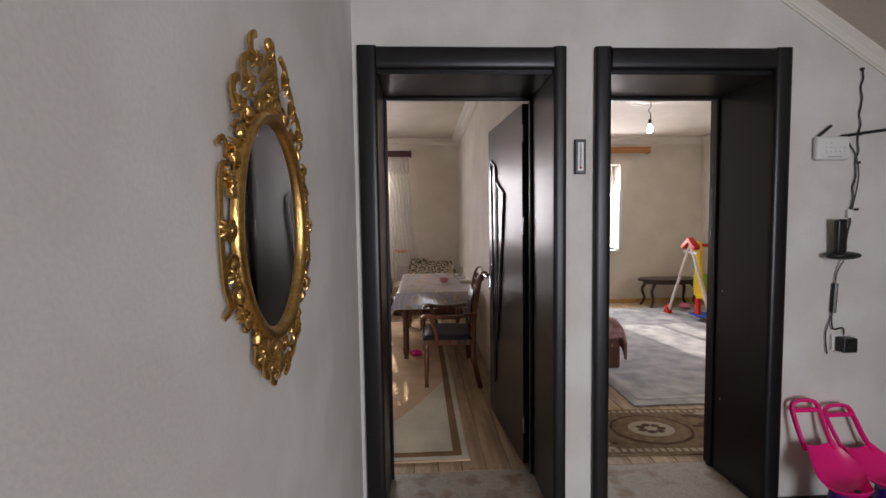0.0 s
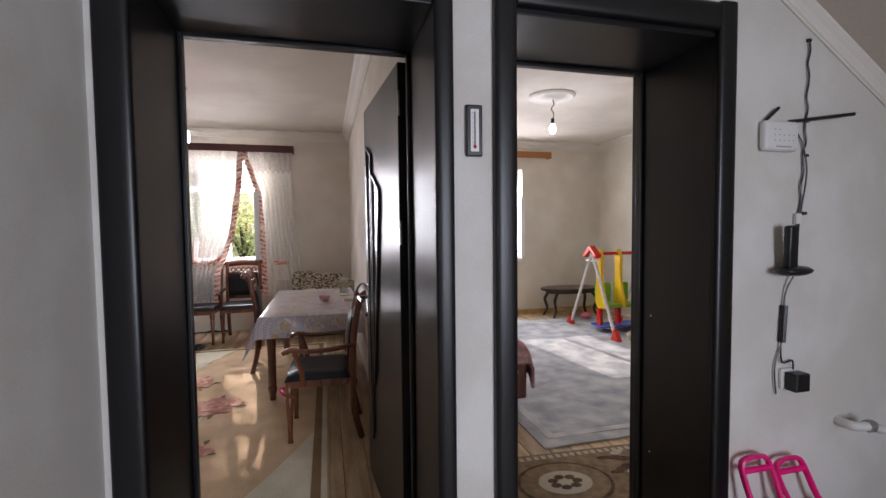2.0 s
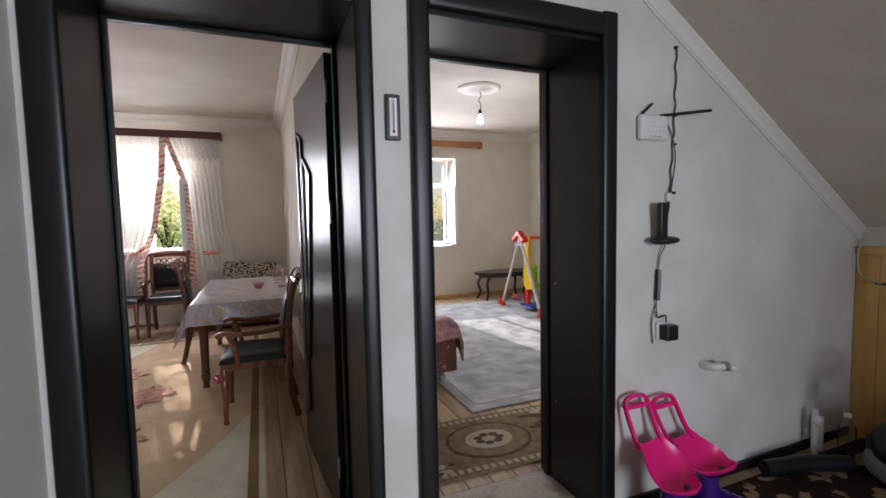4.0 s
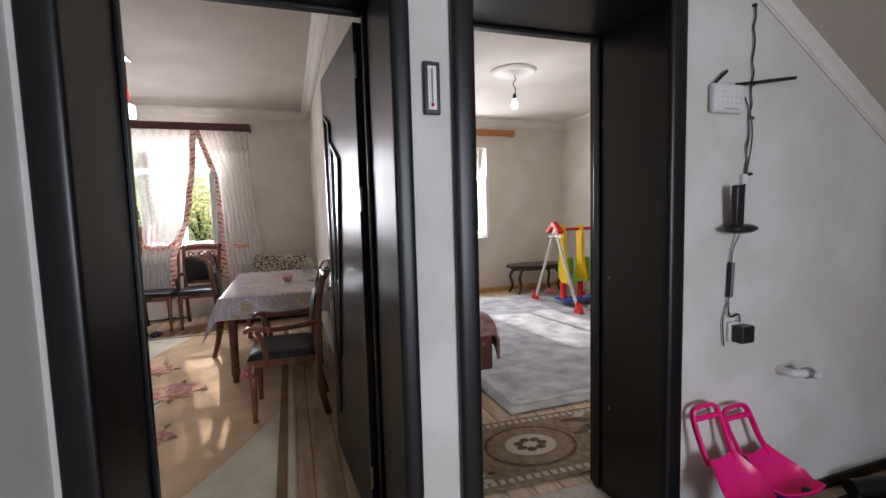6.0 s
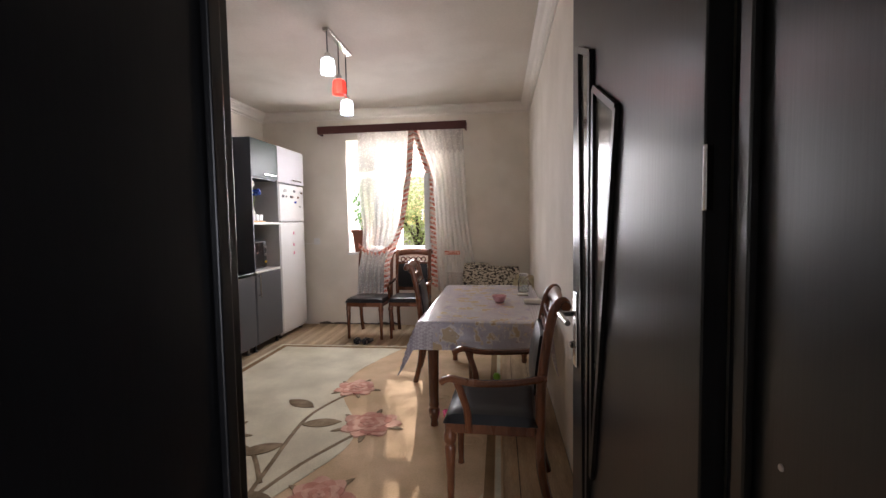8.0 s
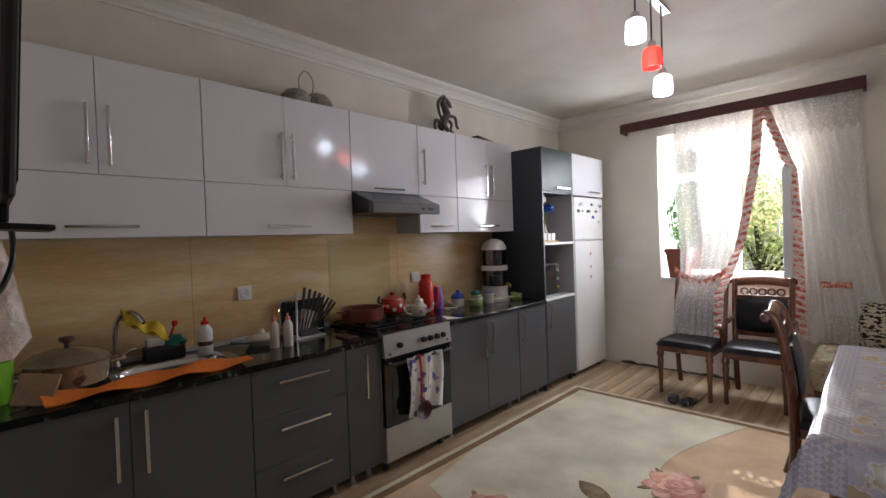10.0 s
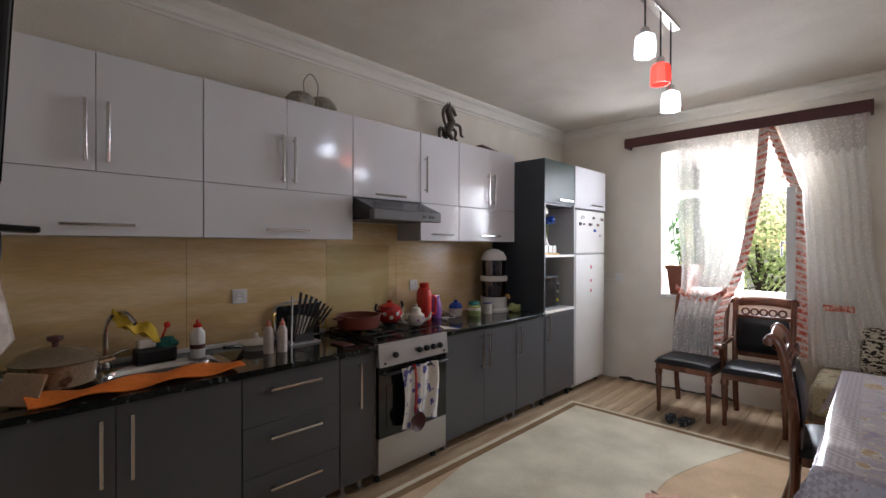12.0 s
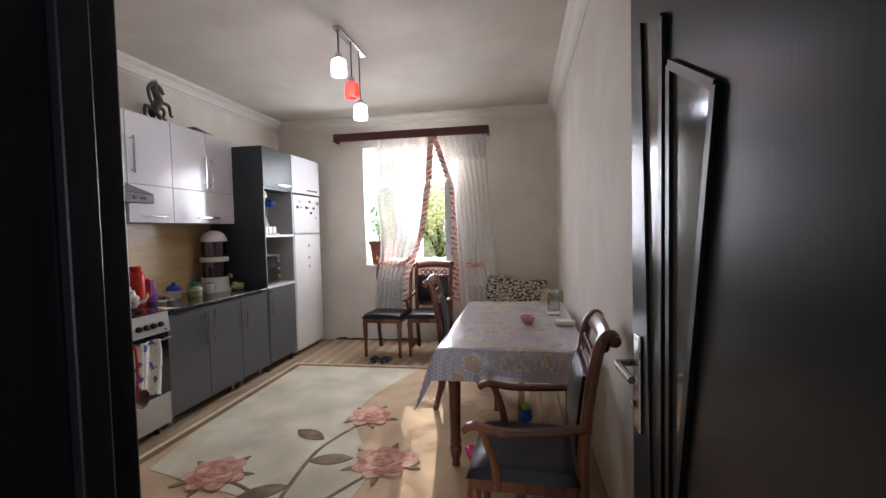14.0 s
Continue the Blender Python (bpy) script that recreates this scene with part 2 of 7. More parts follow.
def prism(outline, h0, h1, plane="xy", bm=None, bevel=0.0):
    """An outline in one plane, pulled from h0 to h1 along the third axis."""
    own = bmesh.new()
    place = {"xy": lambda a, b, h: (a, b, h), "xz": lambda a, b, h: (a, h, b), "yz": lambda a, b, h: (h, a, b)}[plane]
    lo = [own.verts.new(place(a, b, h0)) for a, b in outline]
    hi = [own.verts.new(place(a, b, h1)) for a, b in outline]
    own.faces.new(lo[::-1])
    top = own.faces.new(hi)
    for i in range(len(lo)):
        j = (i + 1) % len(lo)
        own.faces.new((lo[i], lo[j], hi[j], hi[i]))
    if bevel:
        bmesh.ops.bevel(own, geom=list(top.edges), offset=bevel, segments=2, affect="EDGES")
    return merge(bm, own)


def blob(x, y, z, rx, ry, rz, u=14, v=10, bm=None, rough=0.0, seed=0.0):
    own = bmesh.new()
    bmesh.ops.create_uvsphere(own, u_segments=u, v_segments=v, radius=1)
    for vt in own.verts:
        k = 1 + rough * noise.noise(vt.co * 1.7 + Vector((seed, seed, seed)))
        vt.co = Vector((x + vt.co.x * rx * k, y + vt.co.y * ry * k, z + vt.co.z * rz * k))
    return merge(bm, own)


def sheet(fn, nu, nv, thick=0.0, bm=None):
    """A surface fn(u, v) with u and v from 0 to 1, given thickness."""
    own = bmesh.new()
    g = [[own.verts.new(fn(i / nu, j / nv)) for j in range(nv + 1)] for i in range(nu + 1)]
    for i in range(nu):
        for j in range(nv):
            own.faces.new((g[i][j], g[i + 1][j], g[i + 1][j + 1], g[i][j + 1]))
    if thick:
        bmesh.ops.recalc_face_normals(own, faces=own.faces[:])
        bmesh.ops.solidify(own, geom=own.faces[:], thickness=thick)
    return merge(bm, own)


def wall(name, axis, a0, a1, u0, u1, z0, z1, material, holes=()):
    """A wall between a0 and a1 across the axis, along u, with rectangular openings (u0, u1, z0, z1) cut through."""
    us = sorted({u0, u1, *[h[0] for h in holes], *[h[1] for h in holes]})
    zs = sorted({z0, z1, *[h[2] for h in holes], *[h[3] for h in holes]})
    solid = lambda i, j: 0 <= i < len(us) - 1 and 0 <= j < len(zs) - 1 and not any(h[0] <= us[i] < h[1] and h[2] <= zs[j] < h[3] for h in holes)
    bm = bmesh.new()
    P = (lambda a, u, z: (u, a, z)) if axis == "y" else (lambda a, u, z: (a, u, z))
    V = {}

    def vert(a, u, z):
        if (a, u, z) not in V:
            V[a, u, z] = bm.verts.new(P(a, u, z))
        return V[a, u, z]
    for i in range(len(us) - 1):
        for j in range(len(zs) - 1):
            if not solid(i, j):
                continue
            ua, ub, za, zb = us[i], us[i + 1], zs[j], zs[j + 1]
            for a in (a0, a1):
                bm.faces.new([vert(a, *q) for q in ((ua, za), (ub, za), (ub, zb), (ua, zb))])
            for di, dj, q in ((-1, 0, ((ua, za), (ua, zb))), (1, 0, ((ub, za), (ub, zb))), (0, -1, ((ua, za), (ub, za))), (0, 1, ((ua, zb), (ub, zb)))):
                if not solid(i + di, j + dj):
                    bm.faces.new([vert(a0, *q[0]), vert(a0, *q[1]), vert(a1, *q[1]), vert(a1, *q[0])])
    return tagged(part(name, bm, material), kind="structure")


# ---- the plan ----
YH, YK, YW, H = 3.605, 4.03, 9.0, 2.77
XL, XR, X2, X3 = -2.2, 1.26, 1.42, 5.42
D1, D2, DT = (0.425, 1.255), (1.475, 2.285), 2.105
OUT = {D1: (0.362, 1.292), D2: (1.422, 2.342)}
W1, W2 = (-1.07, 0.10, 0.95, 2.40), (2.85, 3.99, 0.89, 2.33)

wall("wall_hall_front", "y", YH, YK, XL - 0.2, X3 + 0.2, 0, 3.0, PLASTER, [(*D1, 0, DT), (*D2, 0, DT)])
wall("wall_windows", "y", YW, YW + 0.4, XL - 0.2, X3 + 0.2, -0.4, 3.0, PLASTER, [W1, W2])
wall("wall_kitchen_back", "x", XL - 0.2, XL, YK, YW, 0, 3.0, PLASTER)
wall("wall_between_rooms", "x", XR, X2, YK, YW, 0, 3.0, PLASTER)
wall("wall_room_side", "x", X3, X3 + 0.2, YK, YW, 0, 3.0, PLASTER)
wall("wall_hall_side", "x", 0.14, 0.34, -1.0, YH, 0, 3.0, HALLWALL)
wall("wall_hall_skin", "y", YH - 0.004, YH, 0.34, 4.2, 0.0, 2.77, HALLWALL, [(*D1, 0, DT), (*D2, 0, DT)])
wall("wall_hall_end", "x", 4.2, 4.4, -1.0, YH, 0, 3.0, HALLWALL)
wall("wall_hall_rear", "y", -1.2, -1.0, 0.14, 4.4, 0, 3.0, HALLWALL, [(1.6, 3.0, 0.2, 2.3)])
tagged(part("ceiling_kitchen", box(XL - 0.2, XR + 0.08, YK, YW, H, H + 0.2), CEIL), kind="structure")
tagged(part("ceiling_room", box(X2 - 0.08, X3 + 0.2, YK, YW, H, H + 0.2), CEIL), kind="structure")
SL = 0.645
slope_z = lambda x: 2.505 - SL * (x - 2.26)
xs = 2.26 - (H - 2.505) / SL
tagged(part("ceiling_hall", prism([(0.2, H), (xs, H), (4.2, slope_z(4.2)), (4.2, H + 0.2), (0.2, H + 0.2)], -1.0, YH - 0.004, "xz"), CEIL), kind="structure")

# floor: a bed, and boards laid along the rooms
FLOORBED = mat("floor_joint", (0.05, 0.035, 0.02), 0.9)
floor_kitchen = tagged(part("floor_kitchen", box(XL, XR, YK, YW, -0.2, -0.012), FLOORBED), kind="structure")
floor_room = tagged(part("floor_room", box(X2, X3, YK, YW, -0.2, -0.012), FLOORBED), kind="structure")
SILLM = mat("worn_pale_laminate", (0.42, 0.36, 0.29), 0.5, vary=0.2, scale=7, fine=60, second=(0.24, 0.17, 0.11), mix=(0.52, 0.66), bump=0.12)
floor_sill = tagged(part("floor_doorways", box(0.14, 4.4, YH, YK, -0.2, -0.002), SILLM), kind="structure")
floor_hall = tagged(part("floor_hall", box(0.14, 4.4, -1.2, YH, -0.2, -0.002), PLANK), kind="structure")


def cornice(name, pts, closed=False):
    """A moulded plaster strip under the ceiling along straight runs; pts with inward normals by order."""
    for k, (a, b, nx, ny) in enumerate(pts):
        bm = bmesh.new()
        prof = [(0, 0), (0.10, 0), (0.10, -0.018), (0.085, -0.03), (0.06, -0.042), (0.04, -0.065), (0.03, -0.09), (0.012, -0.10), (0.012, -0.115), (0, -0.115)]
        rows = []
        for (px, py) in (a, b):
            rows.append([bm.verts.new((px + nx * d, py + ny * d, H + h)) for d, h in prof])
        for i in range(len(prof)):
            j = (i + 1) % len(prof)
            bm.faces.new((rows[0][i], rows[0][j], rows[1][j], rows[1][i]))
        bm.faces.new(rows[0])
        bm.faces.new(rows[1][::-1])
        tagged(part(name, bm, CORN), kind="structure")


cornice("trim_cornice", [((XL, YK), (XL, YW), 1, 0), ((XL, YW), (XR, YW), 0, -1), ((XR, YW), (XR, YK), -1, 0), ((XR, YK), (XL, YK), 0, 1),
                         ((X2, YK), (X2, YW), 1, 0), ((X2, YW), (X3, YW), 0, -1), ((X3, YW), (X3, YK), -1, 0), ((X3, YK), (X2, YK), 0, 1)])
# the sloping cornice under the stair
bm = bmesh.new()
x0, cove = xs - 0.1, [(0.0, 0.0), (0.034, 0.0), (0.034, 0.010), (0.027, 0.020), (0.018, 0.034), (0.012, 0.052), (0.011, 0.066), (0.006, 0.070), (0.006, 0.080), (0.0, 0.080)]
ends = [[bm.verts.new((x, YH - 0.0045 - out, slope_z(x) - down)) for out, down in cove] for x in (x0, 4.2)]
for k in range(len(cove)):
    bm.faces.new((ends[0][k], ends[0][(k + 1) % len(cove)], ends[1][(k + 1) % len(cove)], ends[1][k]))
bm.faces.new(ends[0])
bm.faces.new(ends[1][::-1])
tagged(part("trim_stair_cornice", bm, CORN), kind="structure")


# ---- doorways: dark lining and casing, with rounded faces ----
def doorway(name, d):
    o = thing(name, label="black-brown wooden door lining with wide rounded casing", category="door frame", kind="structure")
    w = 0.085
    fy = YH - 0.004
    # bulging face, square back, the head butting between the uprights
    def face(a, b):
        c, h = (a + b) / 2, (b - a) / 2
        arc = [math.pi * k / 14 for k in range(15)]
        return [(c + h * math.copysign(abs(math.cos(t)) ** 0.7, math.cos(t)), 0.012 + 0.016 * math.sin(t) ** 0.7) for t in arc] + [(a, 0.0), (b, 0.0)]
    for xa, xb in ((OUT[d][0], d[0] + 0.022), (d[1] - 0.022, OUT[d][1])):
        part("casing", prism([(x, fy - 0.001 - q) for x, q in face(xa, xb)], 0, DT + w, "xy"), BLACK, o, smooth=True)
    part("casing", prism([(fy - 0.001 - q, z) for z, q in face(DT - 0.012, DT + w - 0.002)], d[0] + 0.0225, d[1] - 0.0225, "yz"), BLACK, o, smooth=True)
    for z in (0.42, 1.02):
        part("screw_cap", lathe([(0.005, 0), (0.004, 0.002), (0, 0.002)], n=10, m=Matrix.Translation((d[1] - 0.0205, YK - 0.12, z)) @ pose(0, 0, 0, 0, -90, 0)), STEEL, o)
    for xa, xb in ((d[0] + 0.001, d[0] + 0.02), (d[1] - 0.02, d[1] - 0.001)):
        part("lining", box(xa, xb, fy, YK + 0.015, 0, DT - 0.001, 0.003), BLACK, o)
    part("lining", box(d[0] + 0.021, d[1] - 0.021, fy, YK + 0.015, DT - 0.03, DT - 0.001, 0.003), BLACK, o)
    for xa, xb in ((d[0] + 0.021, d[0] + 0.035), (d[1] - 0.035, d[1] - 0.021)):
        part("stop", box(xa, xb, YK - 0.06, YK - 0.028, 0, DT - 0.031, 0.003), BLACK, o)
    part("stop", box(d[0] + 0.036, d[1] - 0.036, YK - 0.06, YK - 0.028, DT - 0.045, DT - 0.031, 0.003), BLACK, o)
    for xa, xb in ((d[0] - w, d[0] + 0.0), (d[1] + 0.0, min(d[1] + w, XR - 0.003) if d is D1 else d[1] + w)):
        xb > xa + 0.01 and part("rear_casing", box(xa, xb, YK + 0.001, YK + 0.018, 0, DT + w, 0.006), BLACK, o)
    part("rear_casing", box(d[0] + 0.001, d[1] - 0.001, YK + 0.016, YK + 0.03, DT + 0.001, DT + w, 0.006), BLACK, o)
    return o


doorway("door_frame_1", D1)
doorway("door_frame_2", D2)

# ---- open kitchen door leaf: hinge edge at the origin, leaf along +y, face towards -x ----
def door_leaf():
    o = thing("door_1", 1.236, 4.05, 0, 4.7, "open black-brown wooden door with slanted glass inserts", "door", kind="structure")
    Wd, Hd, T = 0.80, 2.06, 0.04
    part("leaf", box(-T, 0, 0, Wd, 0.02, Hd, 0.003), LEAF, o)
    # raised glazing beads round two slanted panes, on both faces
    def pane(*q):
        for s, xa, xb in ((-1, -T - 0.012, -T + 0.002), (1, -0.002, 0.012)):
            for k in range(len(q)):
                a, b = Vector((*q[k], 0)), Vector((*q[(k + 1) % len(q)], 0))
                dirv = (b - a).normalized()
                nv = Vector((-dirv.y, dirv.x, 0)) * 0.009
                part("bead", prism([(p.x, p.y) for p in (a - nv, b - nv, b + nv, a + nv)], xa, xb, "yz", bevel=0.004), BLACK, o)
            part("pane", prism(q, -T - 0.004 if s < 0 else 0.0005, -T - 0.0005 if s < 0 else 0.004, "yz"), PANE, o, "dark frosted glass insert")
    pane((0.705, 1.84), (0.58, 1.785), (0.60, 0.33), (0.63, 0.28))
    pane((0.545, 1.68), (0.37, 1.585), (0.525, 0.75), (0.555, 0.60))
    for z in (0.25, 1.39, 1.90):
        part("hinge", box(-T - 0.002, -T + 0.012, -0.006, 0.004, z - 0.05, z + 0.05, 0.003), CHROME, o, "small chrome hinge plate")
    for s in (-1, 1):
        xf = -T - 0.001 if s < 0 else 0.001
        pl = part("handle_plate", box(xf + s * 0.0, xf + s * 0.008, Wd - 0.075, Wd - 0.035, 0.86, 1.10, 0.003), CHROME, o, "chrome handle plate")
        part("handle", tube([(xf + s * 0.008, Wd - 0.055, 1.03), (xf + s * 0.05, Wd - 0.055, 1.03), (xf + s * 0.055, Wd - 0.075, 1.03), (xf + s * 0.055, Wd - 0.17, 1.025)], 0.009), CHROME, pl, smooth=True)
        part("lock", lathe([(0.012, 0), (0.012, 0.012), (0, 0.014)], m=Matrix.Translation((xf + s * 0.008, Wd - 0.055, 0.93)) @ pose(0, 0, 0, 0, 90 * s, 0)), CHROME, pl, smooth=True)
    return o


PANE = mat("dark_glass", (0.10, 0.11, 0.105), 0.10, vary=0.05, bump=0)
door_leaf()


# ---- windows ----
def window(name, w, open_sash):
    o = thing(name, label="white plastic window with a small upper light and an opened casement", category="window", kind="structure")
    y = YW + 0.27
    x0, x1, z0, z1 = w
    f = 0.06
    zt = z0 + (z1 - z0) * 0.71
    xm = x0 + (x1 - x0) * 0.53
    for a in ((x0 + 0.001, x0 + f, z0 + 0.001, z1 - 0.001), (x1 - f, x1 - 0.001, z0 + 0.001, z1 - 0.001), (x0 + f, x1 - f, z1 - f, z1 - 0.001), (x0 + f, x1 - f, z0 + 0.001, z0 + f), (x0 + f, x1 - f, zt - 0.035, zt + 0.035)):
        part("window_frame", box(a[0], a[1], y, y + 0.07, a[2], a[3], 0.006), PVC, o)
    part("mullion", box(xm - 0.035, xm + 0.035, y + 0.001, y + 0.069, z0 + f, zt - 0.035, 0.006), PVC, o)
    part("mullion", box(xm - 0.035, xm + 0.035, y + 0.001, y + 0.069, zt + 0.035, z1 - f, 0.006), PVC, o)
    for a in ((x0 + f, xm - 0.035, zt + 0.035, z1 - f), (xm + 0.035, x1 - f, zt + 0.035, z1 - f), (x0 + f, xm - 0.035, z0 + f, zt - 0.035)):
        p = part("pane", box(a[0], a[1], y + 0.03, y + 0.036, a[2], a[3]), GLASS, o)
        p.visible_shadow = False
    part("window_sill", box(x0 + 0.001, x1 - 0.001, YW - 0.03, y, z0 - 0.028, z0 + 0.004, 0.006), PVC, o, "white painted sill board")
    # the casement swung in against the jamb
    sash = part("sash", box(x1 - f - 0.06, x1 - f, y - 0.50, y - 0.01, z0 + 0.05, z0 + 0.11, 0.005), PVC, o)
    for a in ((y - 0.50, y - 0.01, zt - 0.11, zt - 0.05), (y - 0.50, y - 0.44, z0 + 0.11, zt - 0.11), (y - 0.07, y - 0.01, z0 + 0.11, zt - 0.11)):
        part("sash_bar", box(x1 - f - 0.06, x1 - f, a[0], a[1], a[2], a[3], 0.005), PVC, sash)
    part("sash_pane", box(x1 - f - 0.034, x1 - f - 0.028, y - 0.44, y - 0.07, z0 + 0.11, zt - 0.11), GLASS, sash)
    part("sash_handle", tube([(x1 - f - 0.062, y - 0.47, (z0 + zt) / 2), (x1 - f - 0.09, y - 0.47, (z0 + zt) / 2), (x1 - f - 0.09, y - 0.47, (z0 + zt) / 2 - 0.11)], 0.009), PVC, sash, smooth=True)
    return o


PVC = mat("window_pvc", (0.78, 0.78, 0.77), 0.3, vary=0.03, bump=0)
window("window_1", W1, True)
window("window_2", W2, True)


# ---- kitchen units ----
def bar_handle(parent, x, y, z, length, vertical, mat_=None):
    r = 0.006
    if vertical:
        bm = box(x + 0.022, x + 0.034, y - 0.007, y + 0.007, z - length / 2, z + length / 2, 0.003)
        for s in (-1, 1):
            box(x, x + 0.023, y - 0.006, y + 0.006, z + s * (length / 2 - 0.02) - r, z + s * (length / 2 - 0.02) + r, 0.002, bm=bm)
    else:
        bm = box(x + 0.022, x + 0.034, y - length / 2, y + length / 2, z - 0.007, z + 0.007, 0.003)
        for s in (-1, 1):
            box(x, x + 0.023, y + s * (length / 2 - 0.02) - r, y + s * (length / 2 - 0.02) + r, z - 0.006, z + 0.006, 0.002, bm=bm)
    part("handle", bm, CHROME, parent, "chrome bar handle")


FX, UX = -1.6, -1.92


def front(parent, name, x, y0, y1, z0, z1, m):
    return part(name, box(x - 0.018, x, y0 + 0.0015, y1 - 0.0015, z0 + 0.0015, z1 - 0.0015, 0.0015, 1), m, parent)


def base_unit(y0, y1, fronts, label):
    o = thing("base_cabinet", FX, (y0 + y1) / 2, 0, 0, label, "cabinet", "base cabinets along the wall")
    h = (y1 - y0) / 2
    part("body", box(-0.58, -0.019, -h + 0.001, h - 0.001, 0.09, 0.815), GREY, o)
    for sx in (-0.52, -0.075):
        for sy in (-h + 0.06, h - 0.06):
            part("leg", lathe([(0.022, 0), (0.022, 0.012), (0.014, 0.02), (0.014, 0.09)], sx, sy, 0, 12), STEEL, o, "short steel adjustable leg", smooth=True)
    for kind, a, b, c, d, hy, hz, ln, ver in fronts:
        p = front(o, kind, 0, a - (y0 + y1) / 2, b - (y0 + y1) / 2, c, d, GREY)
        bar_handle(p, 0, hy - (y0 + y1) / 2, hz, ln, ver)
    return o


Z0, Z1 = 0.085, 0.812
base_unit(4.045, 4.994, [("door", 4.045, 4.51, Z0, Z1, 4.46, 0.64, 0.26, True), ("door", 4.51, 4.994, Z0, Z1, 4.56, 0.64, 0.26, True)], "matt anthracite sink cabinet with two doors under the worktop")
base_unit(4.996, 5.525, [("drawer", 4.996, 5.525, Z0, 0.325, 5.26, 0.25, 0.28, False), ("drawer", 4.996, 5.525, 0.325, 0.568, 5.26, 0.50, 0.28, False), ("drawer", 4.996, 5.525, 0.568, Z1, 5.26, 0.735, 0.28, False)], "matt anthracite cabinet with three drawers")
base_unit(5.527, 5.765, [("door", 5.527, 5.765, Z0, Z1, 5.65, 0.64, 0.26, True)], "narrow matt anthracite cabinet beside the stove")
base_unit(6.365, 7.21, [("door", 6.365, 6.787, Z0, Z1, 6.745, 0.65, 0.26, True), ("door", 6.787, 7.21, Z0, Z1, 6.83, 0.65, 0.26, True)], "matt anthracite cabinet with two doors beside the stove")
base_unit(7.212, 7.63, [("door", 7.212, 7.63, Z0, Z1, 7.25, 0.66, 0.24, True)], "matt anthracite cabinet with one door")

# worktop in two lengths
SK = (-2.06, -1.72, 4.50, 5.02)
def worktop(y0, y1, hole=None):
    if hole:
        o = thing("worktop", label="black speckled granite worktop with a sink cut-out", category="worktop")
        bm = bmesh.new()
        x0, x1, a, b = hole
        for q in ((XL + 0.002, x0, y0, y1), (x1, FX + 0.02, y0, y1), (x0, x1, y0, a), (x0, x1, b, y1)):
            box(q[0], q[1], q[2], q[3], 0.816, 0.846, bm=bm)
        part("slab", bm, GRANITE, o)
        return o
    o = thing("worktop", label="black speckled polished granite worktop", category="worktop")
    part("slab", box(XL + 0.002, FX + 0.02, y0, y1, 0.816, 0.846, 0.004), GRANITE, o)
    return o


worktop(4.034, 5.767, SK)
worktop(6.363, 7.628)
part("upstand", box(XL + 0.001, XL + 0.02, 4.034, 5.767, 0.8465, 0.872, 0.003), PLASTIC_W)
tagged(bpy.data.objects["upstand"], "thin white sealing strip behind the worktop", "trim", kind="structure")


def steel_sink():
    x0, x1, a, b = SK
    def fn(u, v):
        ang = 2 * math.pi * u
        def sq(t, p=0.35):
            return math.copysign(abs(t) ** p, t)
        rim = (1.0, 0.97, 0.9, 0.86, 0.80, 0.4, 0.04)
        dep = (0.004, 0.006, -0.01, -0.09, -0.15, -0.16, -0.163)
        k = v * 6
        i = min(int(k), 5)
        r = rim[i] + (rim[i + 1] - rim[i]) * (k - i)
        z = dep[i] + (dep[i + 1] - dep[i]) * (k - i)
        return ((x0 + x1) / 2 + (x1 - x0) / 2 * 1.06 * r * sq(math.cos(ang), 0.5), (a + b) / 2 + (b - a) / 2 * 1.04 * r * sq(math.sin(ang), 0.5), 0.846 + z)
    o = thing("sink", label="oval stainless steel sink set into the worktop", category="sink")
    part("bowl", sheet(fn, 32, 12), CHROME, o, smooth=True)
    part("drain", lathe([(0.03, 0), (0.03, 0.004), (0.02, 0.006), (0, 0.005)], (x0 + x1) / 2, (a + b) / 2, 0.684), CHROME, o, smooth=True)


steel_sink()

# splashback panels
o = thing("splashback", label="glossy yellow marbled splashback panels", category="splashback", kind="structure")
for a, b in ((4.034, 4.93), (4.932, 5.80), (5.802, 6.42), (6.422, 7.63)):
    part("panel", box(XL + 0.0005, XL + 0.008, a, b, 0.873 if b < 5.9 else 0.847, 1.60), TILE, o)
part("glass_panel", box(XL + 0.012, XL + 0.018, 5.80, 6.34, 0.95, 1.44, 0.002), GUARD, o, "clear glass heat guard behind the stove")
for y in (5.93, 6.30):
    part("screw", lathe([(0.010, 0), (0.010, 0.006), (0, 0.008)], m=Matrix.Translation((XL + 0.018, y, 1.40)) @ pose(0, 0, 0, 0, 90, 0)), GOLD, o, smooth=True)


def wall_unit(y0, y1, z0, z1, fronts, label):
    o = thing("wall_cabinet", UX, (y0 + y1) / 2, z0, 0, label, "cabinet", "wall cabinets in a row")
    c = (y0 + y1) / 2
    part("body", box(XL - UX + 0.002, -0.019, y0 - c + 0.001, y1 - c - 0.001, 0.001, z1 - z0), SIDEW, o)
    for a, b, p0, p1, hy, hz, ln, ver in fronts:
        p = front(o, "door", 0, a - c, b - c, p0 - z0, p1 - z0, WHITE)
        bar_handle(p, 0, hy - c, hz - z0, ln, ver)


